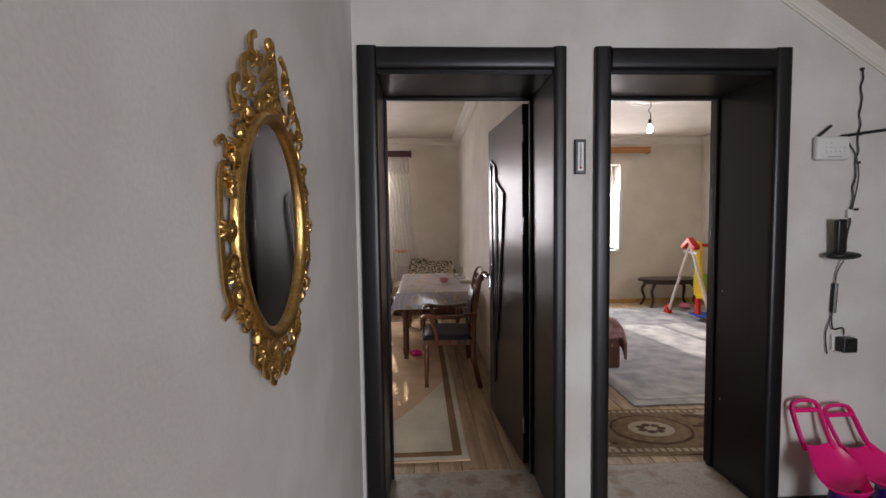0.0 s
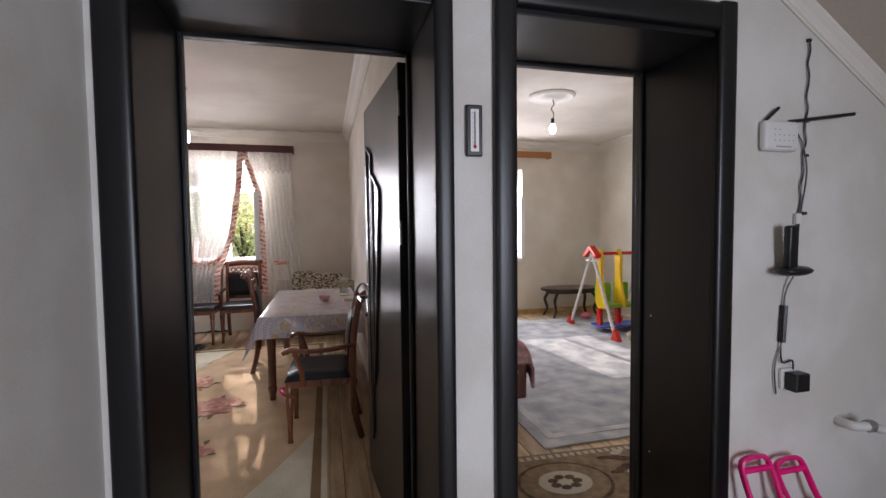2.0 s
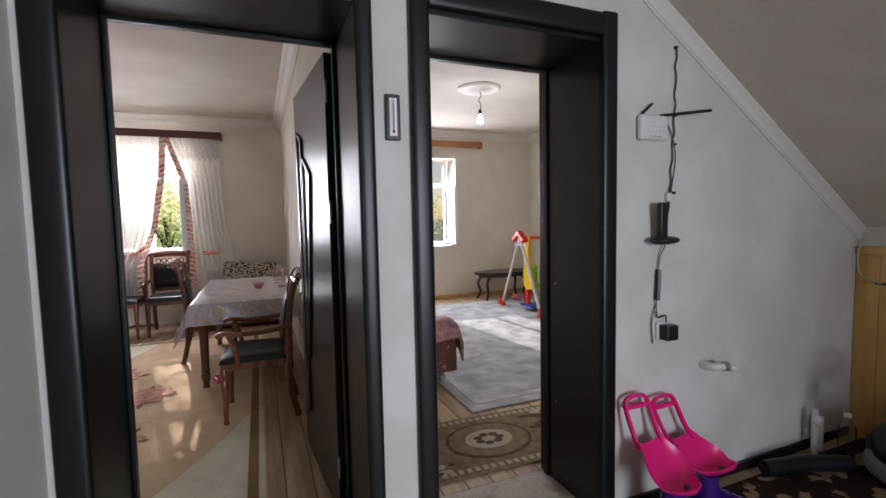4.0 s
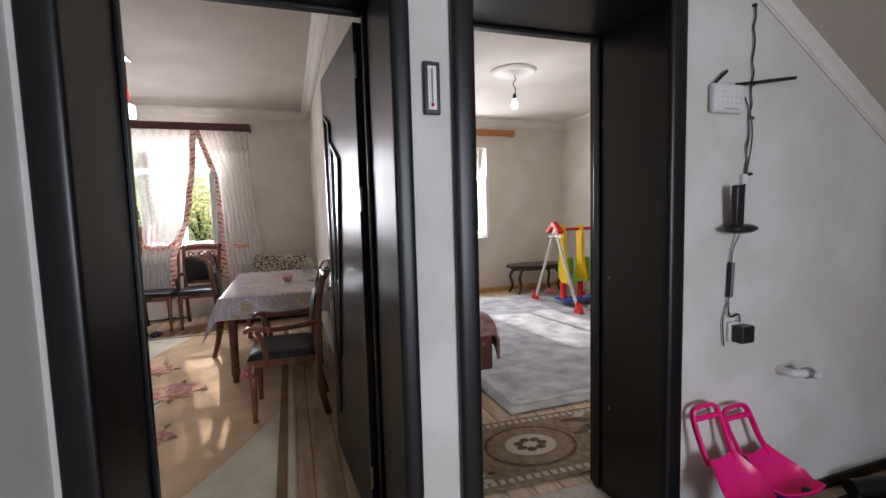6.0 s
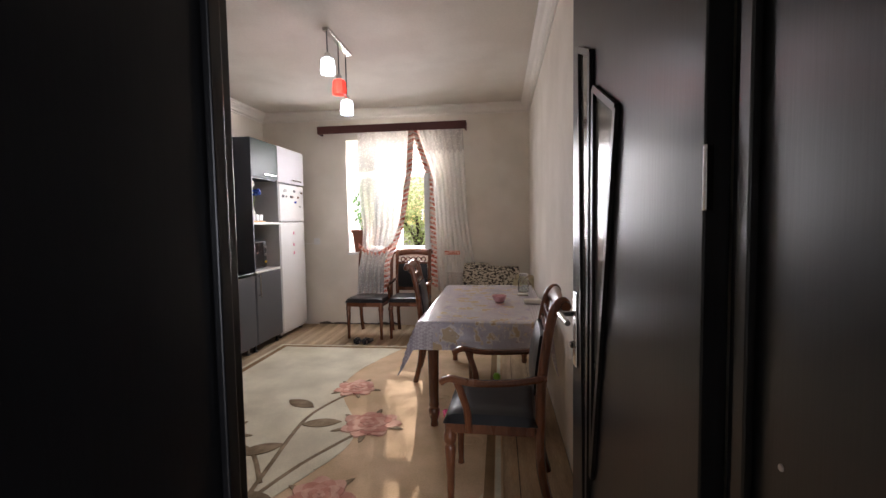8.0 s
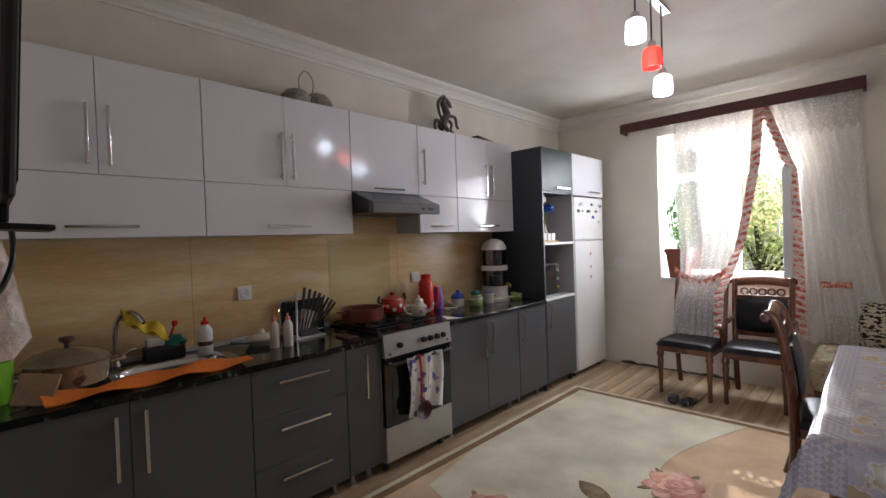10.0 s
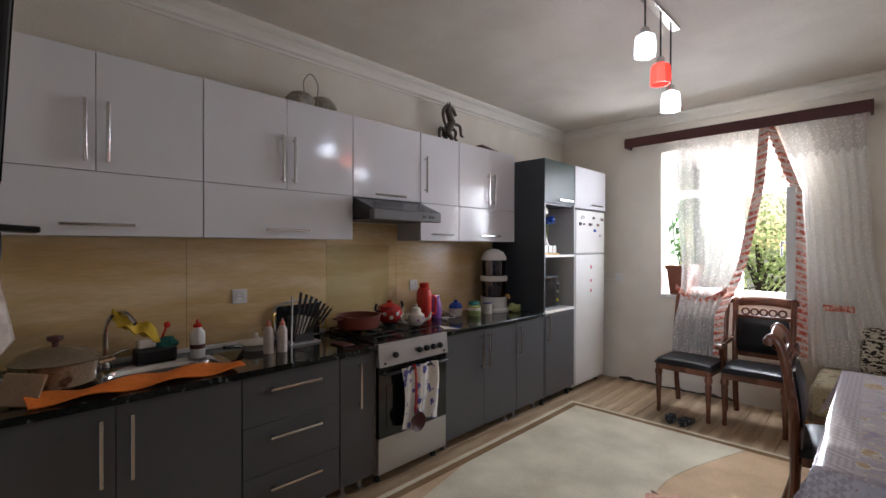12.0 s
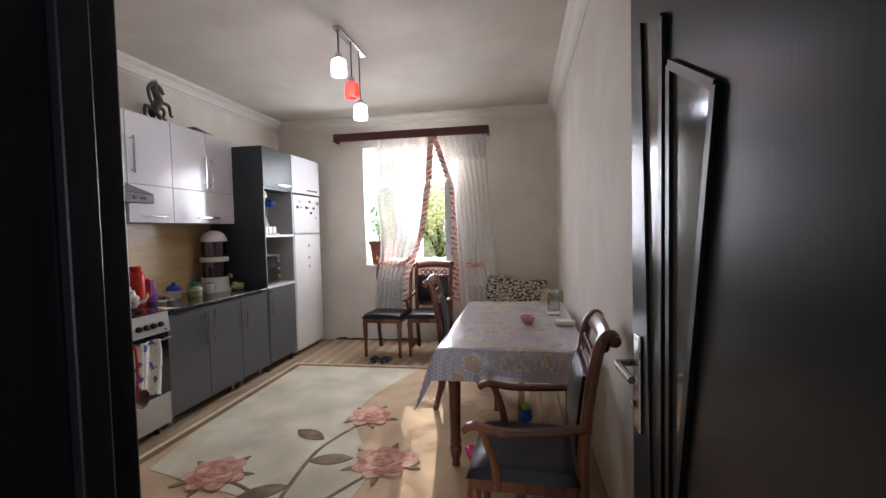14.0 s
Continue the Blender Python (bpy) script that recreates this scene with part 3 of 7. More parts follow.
SIDEW = mat("grey_white_board", (0.50, 0.50, 0.50), 0.5, vary=0.04)
U0, UM, U1 = 1.475, 1.758, 2.283
wall_unit(4.034, 4.93, U0, U1, [(4.034, 4.496, UM, U1, 4.455, 1.93, 0.27, True), (4.496, 4.93, UM, U1, 4.535, 1.93, 0.27, True), (4.034, 4.93, U0, UM, 4.50, 1.525, 0.27, False)], "white gloss wall cabinet with two doors above a flap")
wall_unit(4.932, 5.83, U0, U1, [(4.932, 5.378, UM, U1, 5.345, 1.93, 0.27, True), (5.378, 5.83, UM, U1, 5.415, 1.93, 0.27, True), (4.932, 5.83, U0, UM, 5.38, 1.525, 0.27, False)], "white gloss wall cabinet with two doors above a flap")
wall_unit(5.832, 6.43, UM, U1, [(5.832, 6.43, UM, U1, 6.13, 1.785, 0.27, False)], "short white gloss wall cabinet above the cooker hood")
wall_unit(6.432, 6.856, U0, U1, [(6.432, 6.856, UM, U1, 6.47, 1.97, 0.27, True), (6.432, 6.856, U0, UM, 6.645, 1.525, 0.24, False)], "white gloss wall cabinet with a door above a flap")
wall_unit(6.858, 7.632, U0, U1, [(6.858, 7.262, UM, U1, 7.225, 1.93, 0.27, True), (7.262, 7.632, UM, U1, 7.30, 1.93, 0.27, True), (6.858, 7.632, U0, UM, 7.245, 1.525, 0.27, False)], "white gloss wall cabinet with two doors above a flap")


def cooker_hood():
    o = thing("cooker_hood", -1.9, 6.13, 1.60, 0, "dark slanted cooker hood with a steel front strip", "cooker hood")
    part("body", prism([(-0.29, 0.02), (-0.29, 0.155), (-0.02, 0.155), (0.19, 0.07), (0.19, 0.02)], -0.295, 0.295, "xz"), HOODK, o)
    part("front_strip", box(0.15, 0.20, -0.296, 0.296, 0.0, 0.068, 0.006), HOODS, o)
    part("filter", box(-0.26, 0.14, -0.27, 0.27, 0.008, 0.019), PLASTIC_K, o)
    for y in (0.13, 0.19, 0.22):
        part("switch", box(0.2, 0.206, y - 0.012, y + 0.012, 0.025, 0.042, 0.001), PLASTIC_K, o)


HOODS = mat("hood_grey_steel", (0.13, 0.13, 0.13), 0.35, 0.7, vary=0.06)
HOODK = mat("hood_dark_steel", (0.05, 0.05, 0.055), 0.25, 0.7, vary=0.06, bump=0.02)
cooker_hood()


def stove():
    y0, y1 = 5.775, 6.355
    c = (y0 + y1) / 2
    o = thing("gas_stove", FX, c, 0, 0, "steel gas stove with black hob and oven door", "stove")
    h = (y1 - y0) / 2
    part("body", box(-0.57, -0.012, -h, h, 0.065, 0.835, 0.004), STEEL, o)
    part("hob", box(-0.575, 0.0, -h, h, 0.836, 0.852, 0.005), BLACKEN, o, "black enamel hob")
    part("control_panel", prism([(-0.01, 0.715), (0.035, 0.715), (0.022, 0.85), (-0.01, 0.85)], -h, h, "xz"), STEEL, o)
    for y in (-0.17, 0.03, 0.09, 0.15, 0.21):
        k = part("knob", lathe([(0.019, 0), (0.019, 0.004), (0.016, 0.02), (0.012, 0.024), (0, 0.024)], n=16, m=Matrix.Translation((0.031, y, 0.775)) @ pose(0, 0, 0, 0, 84, 0)), PLASTIC_K, o, "black knob", smooth=True)
    for y in (-0.25, 0.25):
        part("button", lathe([(0.007, 0), (0.007, 0.006), (0, 0.007)], n=10, m=Matrix.Translation((0.034, y, 0.735)) @ pose(0, 0, 0, 0, 84, 0)), PLASTIC_K, o, smooth=True)
    d = part("oven_door", box(-0.011, 0.022, -h + 0.003, h - 0.003, 0.29, 0.712, 0.004), OVEN, o, "black glass oven door")
    part("oven_window", box(0.0225, 0.025, -h + 0.06, h - 0.06, 0.34, 0.60, 0.001), SCREEN, d)
    part("oven_handle", tube([(0.022, -0.24, 0.675), (0.06, -0.235, 0.675), (0.06, 0.235, 0.675), (0.022, 0.24, 0.675)], 0.009), PLASTIC_K, d, smooth=True)
    part("drawer", box(-0.011, 0.02, -h + 0.003, h - 0.003, 0.075, 0.286, 0.004), STEEL, o, "steel lower drawer")
    for sx in (-0.5, -0.06):
        for sy in (-h + 0.05, h - 0.05):
            part("foot", lathe([(0.02, 0), (0.02, 0.02), (0.012, 0.03), (0.012, 0.065)], sx, sy, 0, 10), PLASTIC_K, o, smooth=True)
    for bx, by, r in ((-0.15, -0.14, 0.045), (-0.15, 0.14, 0.038), (-0.42, -0.14, 0.038), (-0.42, 0.14, 0.05)):
        b = part("burner", lathe([(r, 0), (r, 0.008), (r * 0.8, 0.012), (r * 0.8, 0.02), (0, 0.022)], bx, by, 0.852), BLACKEN, o, smooth=True)
    for by in (-0.145, 0.145):
        ps = part("pan_support", box(-0.53, -0.045, by - 0.004, by + 0.004, 0.876, 0.884, 0.002, 1), PLASTIC_K, o, "black iron pan support")
        for t in (-0.13, 0.13):
            part("bar", box(-0.53, -0.045, by + t - 0.004, by + t + 0.004, 0.876, 0.884, 0.002, 1), PLASTIC_K, ps)
        for t in (-0.53, -0.42, -0.15, -0.05):
            part("bar", box(t - 0.004, t + 0.004, by - 0.134, by + 0.134, 0.8765, 0.8835, 0.002, 1), PLASTIC_K, ps)
        for t in (-0.525, -0.05):
            for s in (-0.13, 0.13):
                part("support_foot", box(t - 0.003, t + 0.003, by + s - 0.003, by + s + 0.003, 0.8525, 0.8755), PLASTIC_K, ps)


BLACKEN = mat("black_enamel", (0.015, 0.015, 0.016), 0.22, vary=0.2, scale=10, bump=0.02)
OVEN = mat("oven_glass", (0.012, 0.012, 0.012), 0.1, vary=0.1, bump=0)
stove()


def tall_unit():
    y0, y1 = 7.634, 8.192
    c = (y0 + y1) / 2
    h = (y1 - y0) / 2
    o = thing("tall_cabinet", FX, c, 0, 0, "dark tall cabinet with open shelves and green-black upper door", "cabinet")
    for s in (-1, 1):
        part("side_panel", box(-0.58, -0.001, s * h - (0.018 if s > 0 else 0), s * h + (0.018 if s < 0 else 0), 0.085, 2.222), SIDE if s < 0 else SIDEW, o)
    part("back", box(-0.58, -0.572, -h + 0.019, h - 0.019, 0.085, 2.222), SIDEW, o)
    for z in (0.085, 0.83, 1.335, 1.815, 2.204):
        part("shelf", box(-0.571, -0.001 if 0.5 < z < 1.8 else -0.02, -h + 0.019, h - 0.019, z, z + 0.022), PLASTIC_W if 0.5 < z < 1.8 else SIDE, o)
    d = front(o, "door", 0.0005, -h + 0.019, h - 0.019, Z0, 0.828, GREY)
    bar_handle(d, 0, -h + 0.05, 0.70, 0.24, True)
    d = front(o, "upper_door", 0.0005, -h, h, 1.83, 2.222, GREENK)
    bar_handle(d, 0, 0.06, 1.865, 0.24, False)
    for sx in (-0.52, -0.06):
        for sy in (-h + 0.05, h - 0.05):
            part("leg", lathe([(0.022, 0), (0.022, 0.012), (0.014, 0.02), (0.014, 0.085)], sx, sy, 0, 12), PLASTIC_K, o, smooth=True)


GREENK = mat("green_black_front", (0.035, 0.052, 0.042), 0.34, vary=0.05, bump=0, spec=0.16)
tall_unit()

o = thing("refrigerator", FX, 8.53, 0, 0, "white two-door refrigerator with magnets and stickers", "refrigerator")
part("body", box(-0.585, -0.045, -0.32, 0.32, 0.03, 1.80, 0.008), FRIDGE, o)
part("freezer_door", box(-0.042, 0, -0.32, 0.32, 1.365, 1.80, 0.014, 3), FRIDGE, o, smooth=True)
part("fridge_door", box(-0.042, 0, -0.32, 0.32, 0.06, 1.355, 0.014, 3), FRIDGE, o, smooth=True)
part("door_grip", box(-0.035, 0.008, -0.315, 0.315, 1.3555, 1.3645, 0.002), STEEL, o, "steel grip strip")
for sy in (-0.27, 0.27):
    for sx in (-0.5, -0.08):
        part("foot", lathe([(0.02, 0), (0.02, 0.03)], sx, sy, 0, 10), PLASTIC_K, o)
rnd = random.Random(5)
for k in range(13):
    y, z = rnd.uniform(-0.24, 0.27), rnd.choice((1.73, 1.66, 1.60, 1.55, 1.72))
    s = rnd.uniform(0.010, 0.026)
    part("magnet", box(0.001, 0.008, y - s, y + s, z - s * 0.6, z + s * 0.6, 0.003), [SIDE, PLASTIC_K, PINEDARK, SIDEW, STEEL][k % 5] if k else BLUE, o)
for z in (1.22, 1.08, 0.98):
    part("sticker", box(0.0005, 0.0015, -0.015, 0.02, z - 0.012, z + 0.02), PINKS, o, "small pink sticker")
o = thing("wall_cabinet", FX, 8.53, 1.815, 0, "white gloss cabinet above the refrigerator", "cabinet")
part("body", box(-0.58, -0.019, -0.335, 0.335, 0, 0.41), SIDEW, o)
d = front(o, "door", 0, -0.335, 0.335, 0, 0.41, WHITE)
bar_handle(d, 0, 0.08, 0.04, 0.24, False)

# ---- kitchen: pendant lamp, curtains, table, chairs ----
SHADE_W = glow("lit_white_glass", (0.80, 0.90, 1.0), 3.0)
SHADE_R = glow("lit_red_glass", (1.0, 0.05, 0.03), 1.1)


def pendant():
    o = thing("pendant_lamp", -0.36, 6.83, 0, 0, "three-shade pendant lamp with white and red glass, lit", "pendant lamp")
    part("ceiling_bar", box(-0.025, 0.025, -0.26, 0.26, H - 0.028, H - 0.001, 0.004), CHROME, o)
    for y, z0, m in ((-0.235, 2.43, SHADE_W), (0.0, 2.345, SHADE_R), (0.17, 2.23, SHADE_W)):
        part("cord", tube([(0, y, H - 0.028), (0, y, z0 + 0.155)], 0.005), PLASTIC_K, o)
        part("socket", lathe([(0.012, 0), (0.022, -0.012), (0.022, -0.035), (0, -0.035)], 0, y, z0 + 0.165, 14), CHROME, o, smooth=True)
        part("shade", lathe([(0.018, 0.122), (0.046, 0.115), (0.054, 0.095), (0.058, 0.03), (0.054, 0.008), (0.046, 0.008), (0.051, 0.03), (0.047, 0.095), (0.018, 0.114)], 0, y, z0, 8), m, o, "faceted lit glass shade")
    for y, z, c in ((-0.235, 2.40, (0.9, 0.95, 1)), (0.0, 2.31, (1, 0.25, 0.15)), (0.17, 2.20, (0.9, 0.95, 1))):
        bulb_light("pendant_light", -0.36, 6.83 + y, z, 3.2 if c[1] > 0.5 else 1.2, c)


pendant()

VAL = mat("dark_red_brown_wood", (0.085, 0.022, 0.018), 0.5, vary=0.2, stretch=(0.2, 1, 1), bump=0.05)
LACE = sheer("white_lace", (0.86, 0.83, 0.78), 0.46, 0.30)
# Denser lace for the right curtain, its colour also lightened in place of backlight.
LACER = sheer("white_lace_brightened", (0.90, 0.87, 0.81), 0.22, 0.14)
LACEB = sheer("white_lace_dense", (0.86, 0.81, 0.76), 0.40, 0.26)
RUFW = mat("white_frill_cloth", (0.78, 0.70, 0.64), 0.85, vary=0.08, bump=0.1)
RUF = mat("orange_red_ruffle", (0.62, 0.13, 0.07), 0.8, vary=0.2, scale=30, second=(0.80, 0.55, 0.45), mix=(0.42, 0.55), bump=0.1)
o = thing("curtain_pelmet", label="dark red-brown wooden curtain pelmet", category="curtain rail")
bm = box(-1.385, 0.50, 8.835, 8.855, 2.46, 2.555, 0.004)
part("board", bm, VAL, o)
for x in (-1.385, 0.48):
    part("end_board", box(x, x + 0.018, 8.856, 8.999, 2.462, 2.553), VAL, o)
part("rail", box(-1.36, 0.47, 8.90, 8.93, 2.535, 2.55), PLASTIC_W, o)


def lerp_table(tab, z):
    for (z1, a), (z0, b) in zip(tab, tab[1:]):
        if z >= z0:
            t = (z1 - z) / (z1 - z0)
            return a + (b - a) * t
    return tab[-1][1]


def curtain(label, left, right, z0, folds, ruffle_on, yfn=None, cloth=None):
    o = thing("curtain", label=label, category="curtain", group="curtains at the window")
    yf = yfn or (lambda z: 8.915)

    def fn(u, v):
        z = 2.53 + (z0 - 2.53) * v
        a, b = lerp_table(left, z), lerp_table(right, z)
        return (a + (b - a) * u, yf(z) + 0.018 * math.sin(u * folds * 2 * math.pi + 0.6 * math.sin(v * 5)) * (0.5 + 0.5 * v), z + 0.012 * math.sin(u * 40) * (v > 0.99))
    part("lace", sheet(fn, 60, 30), cloth or LACE, o, smooth=True)
    def band(u, v):
        p = fn(u, 0.16 * v + (0.012 * math.sin(u * 50)) * v)
        return (p[0], p[1] - 0.004, p[2])
    part("embroidered_band", sheet(band, 60, 6), LACEB, o, "denser embroidered top band", smooth=True)
    def ruf(u, v):
        z = 2.53 + (z0 + 0.02 - 2.53) * u
        e = lerp_table(right if ruffle_on == "r" else left, z)
        s = 1 if ruffle_on == "r" else -1
        flute = 0.5 + 0.5 * math.sin(u * 2 * math.pi * 34)
        return (e + s * (v - 0.4) * (0.075 + 0.012 * flute * v), yf(z) - 0.012 - 0.022 * flute * (0.2 + 0.8 * v), z + 0.03 * v)
    rf = part("ruffle", sheet(ruf, 272, 3), [RUF, RUFW], o, "orange-red and white striped frilled edge", smooth=True)
    for p in rf.data.polygons:
        p.material_index = 1 if (p.index // 3) % 8 in (5, 6, 7) else 0
    return o


yl = lambda z: 8.915 - 0.33 * min(1, max(0, (1.25 - z) / 0.45))
c1 = curtain("white lace curtain tied low with an orange frilled edge", [(2.55, -0.88), (1.8, -0.90), (1.2, -0.84), (0.98, -0.80), (0.85, -0.80), (0.4, -0.84)], [(2.55, -0.19), (1.95, -0.235), (1.4, -0.33), (0.98, -0.42), (0.85, -0.46), (0.4, -0.47)], 0.44, 7, "r", yl)
part("tie_ruffle", sheet(lambda u, v: (-0.84 + 0.42 * u, yl(1.0) - 0.03 + 0.01 * math.sin(u * 60), 1.06 - 0.12 * math.sin(u * math.pi) + (v - 0.5) * 0.06), 60, 2), RUF, c1, "orange frilled tie")
c2 = curtain("white lace curtain hanging straight with an orange frilled edge", [(2.55, -0.17), (1.9, 0.04), (1.4, 0.07), (0.45, 0.09)], [(2.55, 0.45), (1.4, 0.50), (0.9, 0.57), (0.45, 0.66)], 0.46, 8, "l", None, LACER)
part("tie_ruffle", sheet(lambda u, v: (0.21 + 0.19 * u, 8.88 + 0.008 * math.sin(u * 50), 0.945 + (v - 0.5) * 0.05), 30, 2), RUF, c2, "orange frilled tie")
part("hem_band", sheet(lambda u, v: (0.24 + 0.33 * u, 8.885 + 0.01 * math.sin(u * 30), 0.70 - 0.22 * v), 30, 4), LACEB, c2, "dense embroidered hem")

# oilcloth material with floral print
def oilcloth():
    m = mat("printed_oilcloth", (0.45, 0.405, 0.45), 0.18, vary=0.10, scale=4, fine=40, second=(0.55, 0.51, 0.55), mix=(0.35, 0.65), bump=0.05, coat=0.25)
    n, l = m.node_tree.nodes, m.node_tree.links
    bs = n["Principled BSDF"]
    src = bs.inputs["Base Color"].links[0].from_socket
    tc = n.new("ShaderNodeTexCoord")
    prev = src
    for sc, lo, hi, col, seed in ((5.0, 0.22, 0.30, (0.36, 0.31, 0.42), 3), (8.0, 0.37, 0.41, (0.70, 0.65, 0.60), 0), (8.0, 0.31, 0.35, (0.46, 0.32, 0.17), 0), (21.0, 0.20, 0.26, (0.62, 0.50, 0.36), 5), (24.0, 0.16, 0.2, (0.70, 0.62, 0.55), 7), (30.0, 0.13, 0.17, (0.34, 0.22, 0.18), 9)):
        w = n.new("ShaderNodeTexNoise")
        w.inputs["Scale"].default_value = 16
        vo = n.new("ShaderNodeTexVoronoi")
        vo.inputs["Scale"].default_value = sc
        mp = n.new("ShaderNodeMapping")
        mp.inputs["Location"].default_value = (seed, seed * 2, 0.3)
        l.new(tc.outputs["Object"], mp.inputs[0])
        ad = n.new("ShaderNodeVectorMath")
        sc2 = n.new("ShaderNodeVectorMath")
        sc2.operation = "SCALE"
        sc2.inputs[3].default_value = 0.16
        l.new(mp.outputs[0], w.inputs["Vector"])
        l.new(w.outputs[1], sc2.inputs[0])
        l.new(mp.outputs[0], ad.inputs[0])
        l.new(sc2.outputs[0], ad.inputs[1])
        l.new(ad.outputs[0], vo.inputs["Vector"])
        r = n.new("ShaderNodeMapRange")
        r.inputs[1].default_value, r.inputs[2].default_value, r.inputs[3].default_value, r.inputs[4].default_value = lo, hi, 0.85, 0
        l.new(vo.outputs["Distance"], r.inputs[0])
        mx = n.new("ShaderNodeMix")
        mx.data_type = "RGBA"
        l.new(r.outputs[0], mx.inputs[0])
        l.new(prev, mx.inputs[6])
        mx.inputs[7].default_value = (*col, 1)
        prev = mx.outputs[2]
    # woven-look lattice along the long edges
    ck = n.new("ShaderNodeTexChecker")
    ck.inputs["Scale"].default_value = 62
    ck.inputs[1].default_value, ck.inputs[2].default_value = (0.54, 0.50, 0.53, 1), (0.40, 0.355, 0.385, 1)
    turn = n.new("ShaderNodeMapping")
    turn.inputs["Rotation"].default_value = (0.6, 0.6, radians(45))
    l.new(tc.outputs["Object"], turn.inputs[0])
    l.new(turn.outputs[0], ck.inputs[0])
    sep = n.new("ShaderNodeSeparateXYZ")
    l.new(tc.outputs["Object"], sep.inputs[0])
    far = n.new("ShaderNodeMath")
    far.operation = "SUBTRACT"
    far.inputs[1].default_value = 0.785
    l.new(sep.outputs[0], far.inputs[0])
    mag = n.new("ShaderNodeMath")
    mag.operation = "ABSOLUTE"
    l.new(far.outputs[0], mag.inputs[0])
    edge = n.new("ShaderNodeMath")
    edge.operation = "GREATER_THAN"
    edge.inputs[1].default_value = 0.305
    l.new(mag.outputs[0], edge.inputs[0])
    bd = n.new("ShaderNodeMix")
    bd.data_type = "RGBA"
    l.new(edge.outputs[0], bd.inputs[0])
    l.new(prev, bd.inputs[6])
    l.new(ck.outputs[0], bd.inputs[7])
    l.new(bd.outputs[2], bs.inputs["Base Color"])
    return m


OIL = oilcloth()
TX0, TX1, TY0, TY1, TZ = 0.385, 1.185, 6.03, 7.63, 0.72


def dining_table():
    o = thing("dining_table", (TX0 + TX1) / 2, (TY0 + TY1) / 2, 0, 0, "dark wooden dining table with turned legs", "table")
    hx, hy = (TX1 - TX0) / 2 - 0.006, (TY1 - TY0) / 2 - 0.006
    part("tabletop", box(-hx, hx, -hy, hy, 0.685, TZ - 0.004, 0.006), WOOD, o)
    for s in (-1, 1):
        part("apron", box(-hx + 0.08, hx - 0.08, s * (hy - 0.075) - 0.011, s * (hy - 0.075) + 0.011, 0.59, 0.684), WOOD, o)
        part("apron", box(s * (hx - 0.065) - 0.011, s * (hx - 0.065) + 0.011, -hy + 0.10, hy - 0.10, 0.59, 0.684), WOOD, o)
    prof = [(0.020, 0), (0.026, 0.02), (0.022, 0.05), (0.034, 0.09), (0.036, 0.12), (0.026, 0.135), (0.034, 0.15), (0.030, 0.17), (0.034, 0.40), (0.038, 0.52), (0.038, 0.584)]
    for sx in (-1, 1):
        for sy in (-1, 1):
            part("leg", lathe(prof + [(0.038, 0.684)], sx * (hx - 0.07), sy * (hy - 0.10), 0, 16), WOOD, o, smooth=True)


dining_table()


def tablecloth():
    drop = 0.17
    cx, cy, hx, hy = (TX0 + TX1) / 2, (TY0 + TY1) / 2, (TX1 - TX0) / 2 + 0.004, (TY1 - TY0) / 2 + 0.004

    def fn(u, v):
        X, Y = (u - 0.5) * 2 * (hx + drop), (v - 0.5) * 2 * (hy + drop)
        ox, oy = max(0, abs(X) - hx), max(0, abs(Y) - hy)
        x = math.copysign(min(abs(X), hx), X)
        y = math.copysign(min(abs(Y), hy), Y)
        d = math.hypot(ox, oy)
        tall = ox + oy if ox and oy else max(ox, oy)
        z = TZ - min(tall, 0.31)
        flare = 0.12 * d + (0.10 * min(ox, oy) / drop if ox and oy else 0)
        wob = 0.010 * math.sin(9 * (X + Y)) * min(1, d / 0.08)
        if X > hx:
            flare *= 0.3
        dx = math.copysign(flare + wob, X) if ox else 0
        dy = math.copysign(flare + wob, Y) if oy else 0
        x = min(cx + x + dx, XR - 0.012)
        return (x, cy + y + dy, z)
    ob = part("tablecloth", sheet(fn, 56, 96), OIL, smooth=True)
    tagged(ob, "grey-lilac oilcloth with a gold floral print hanging over a table", "tablecloth")


tablecloth()

CARVE = mat("carved_reddish_wood", (0.11, 0.034, 0.014), 0.48, vary=0.3, scale=30, fine=90, bump=0.2, depth=0.002)


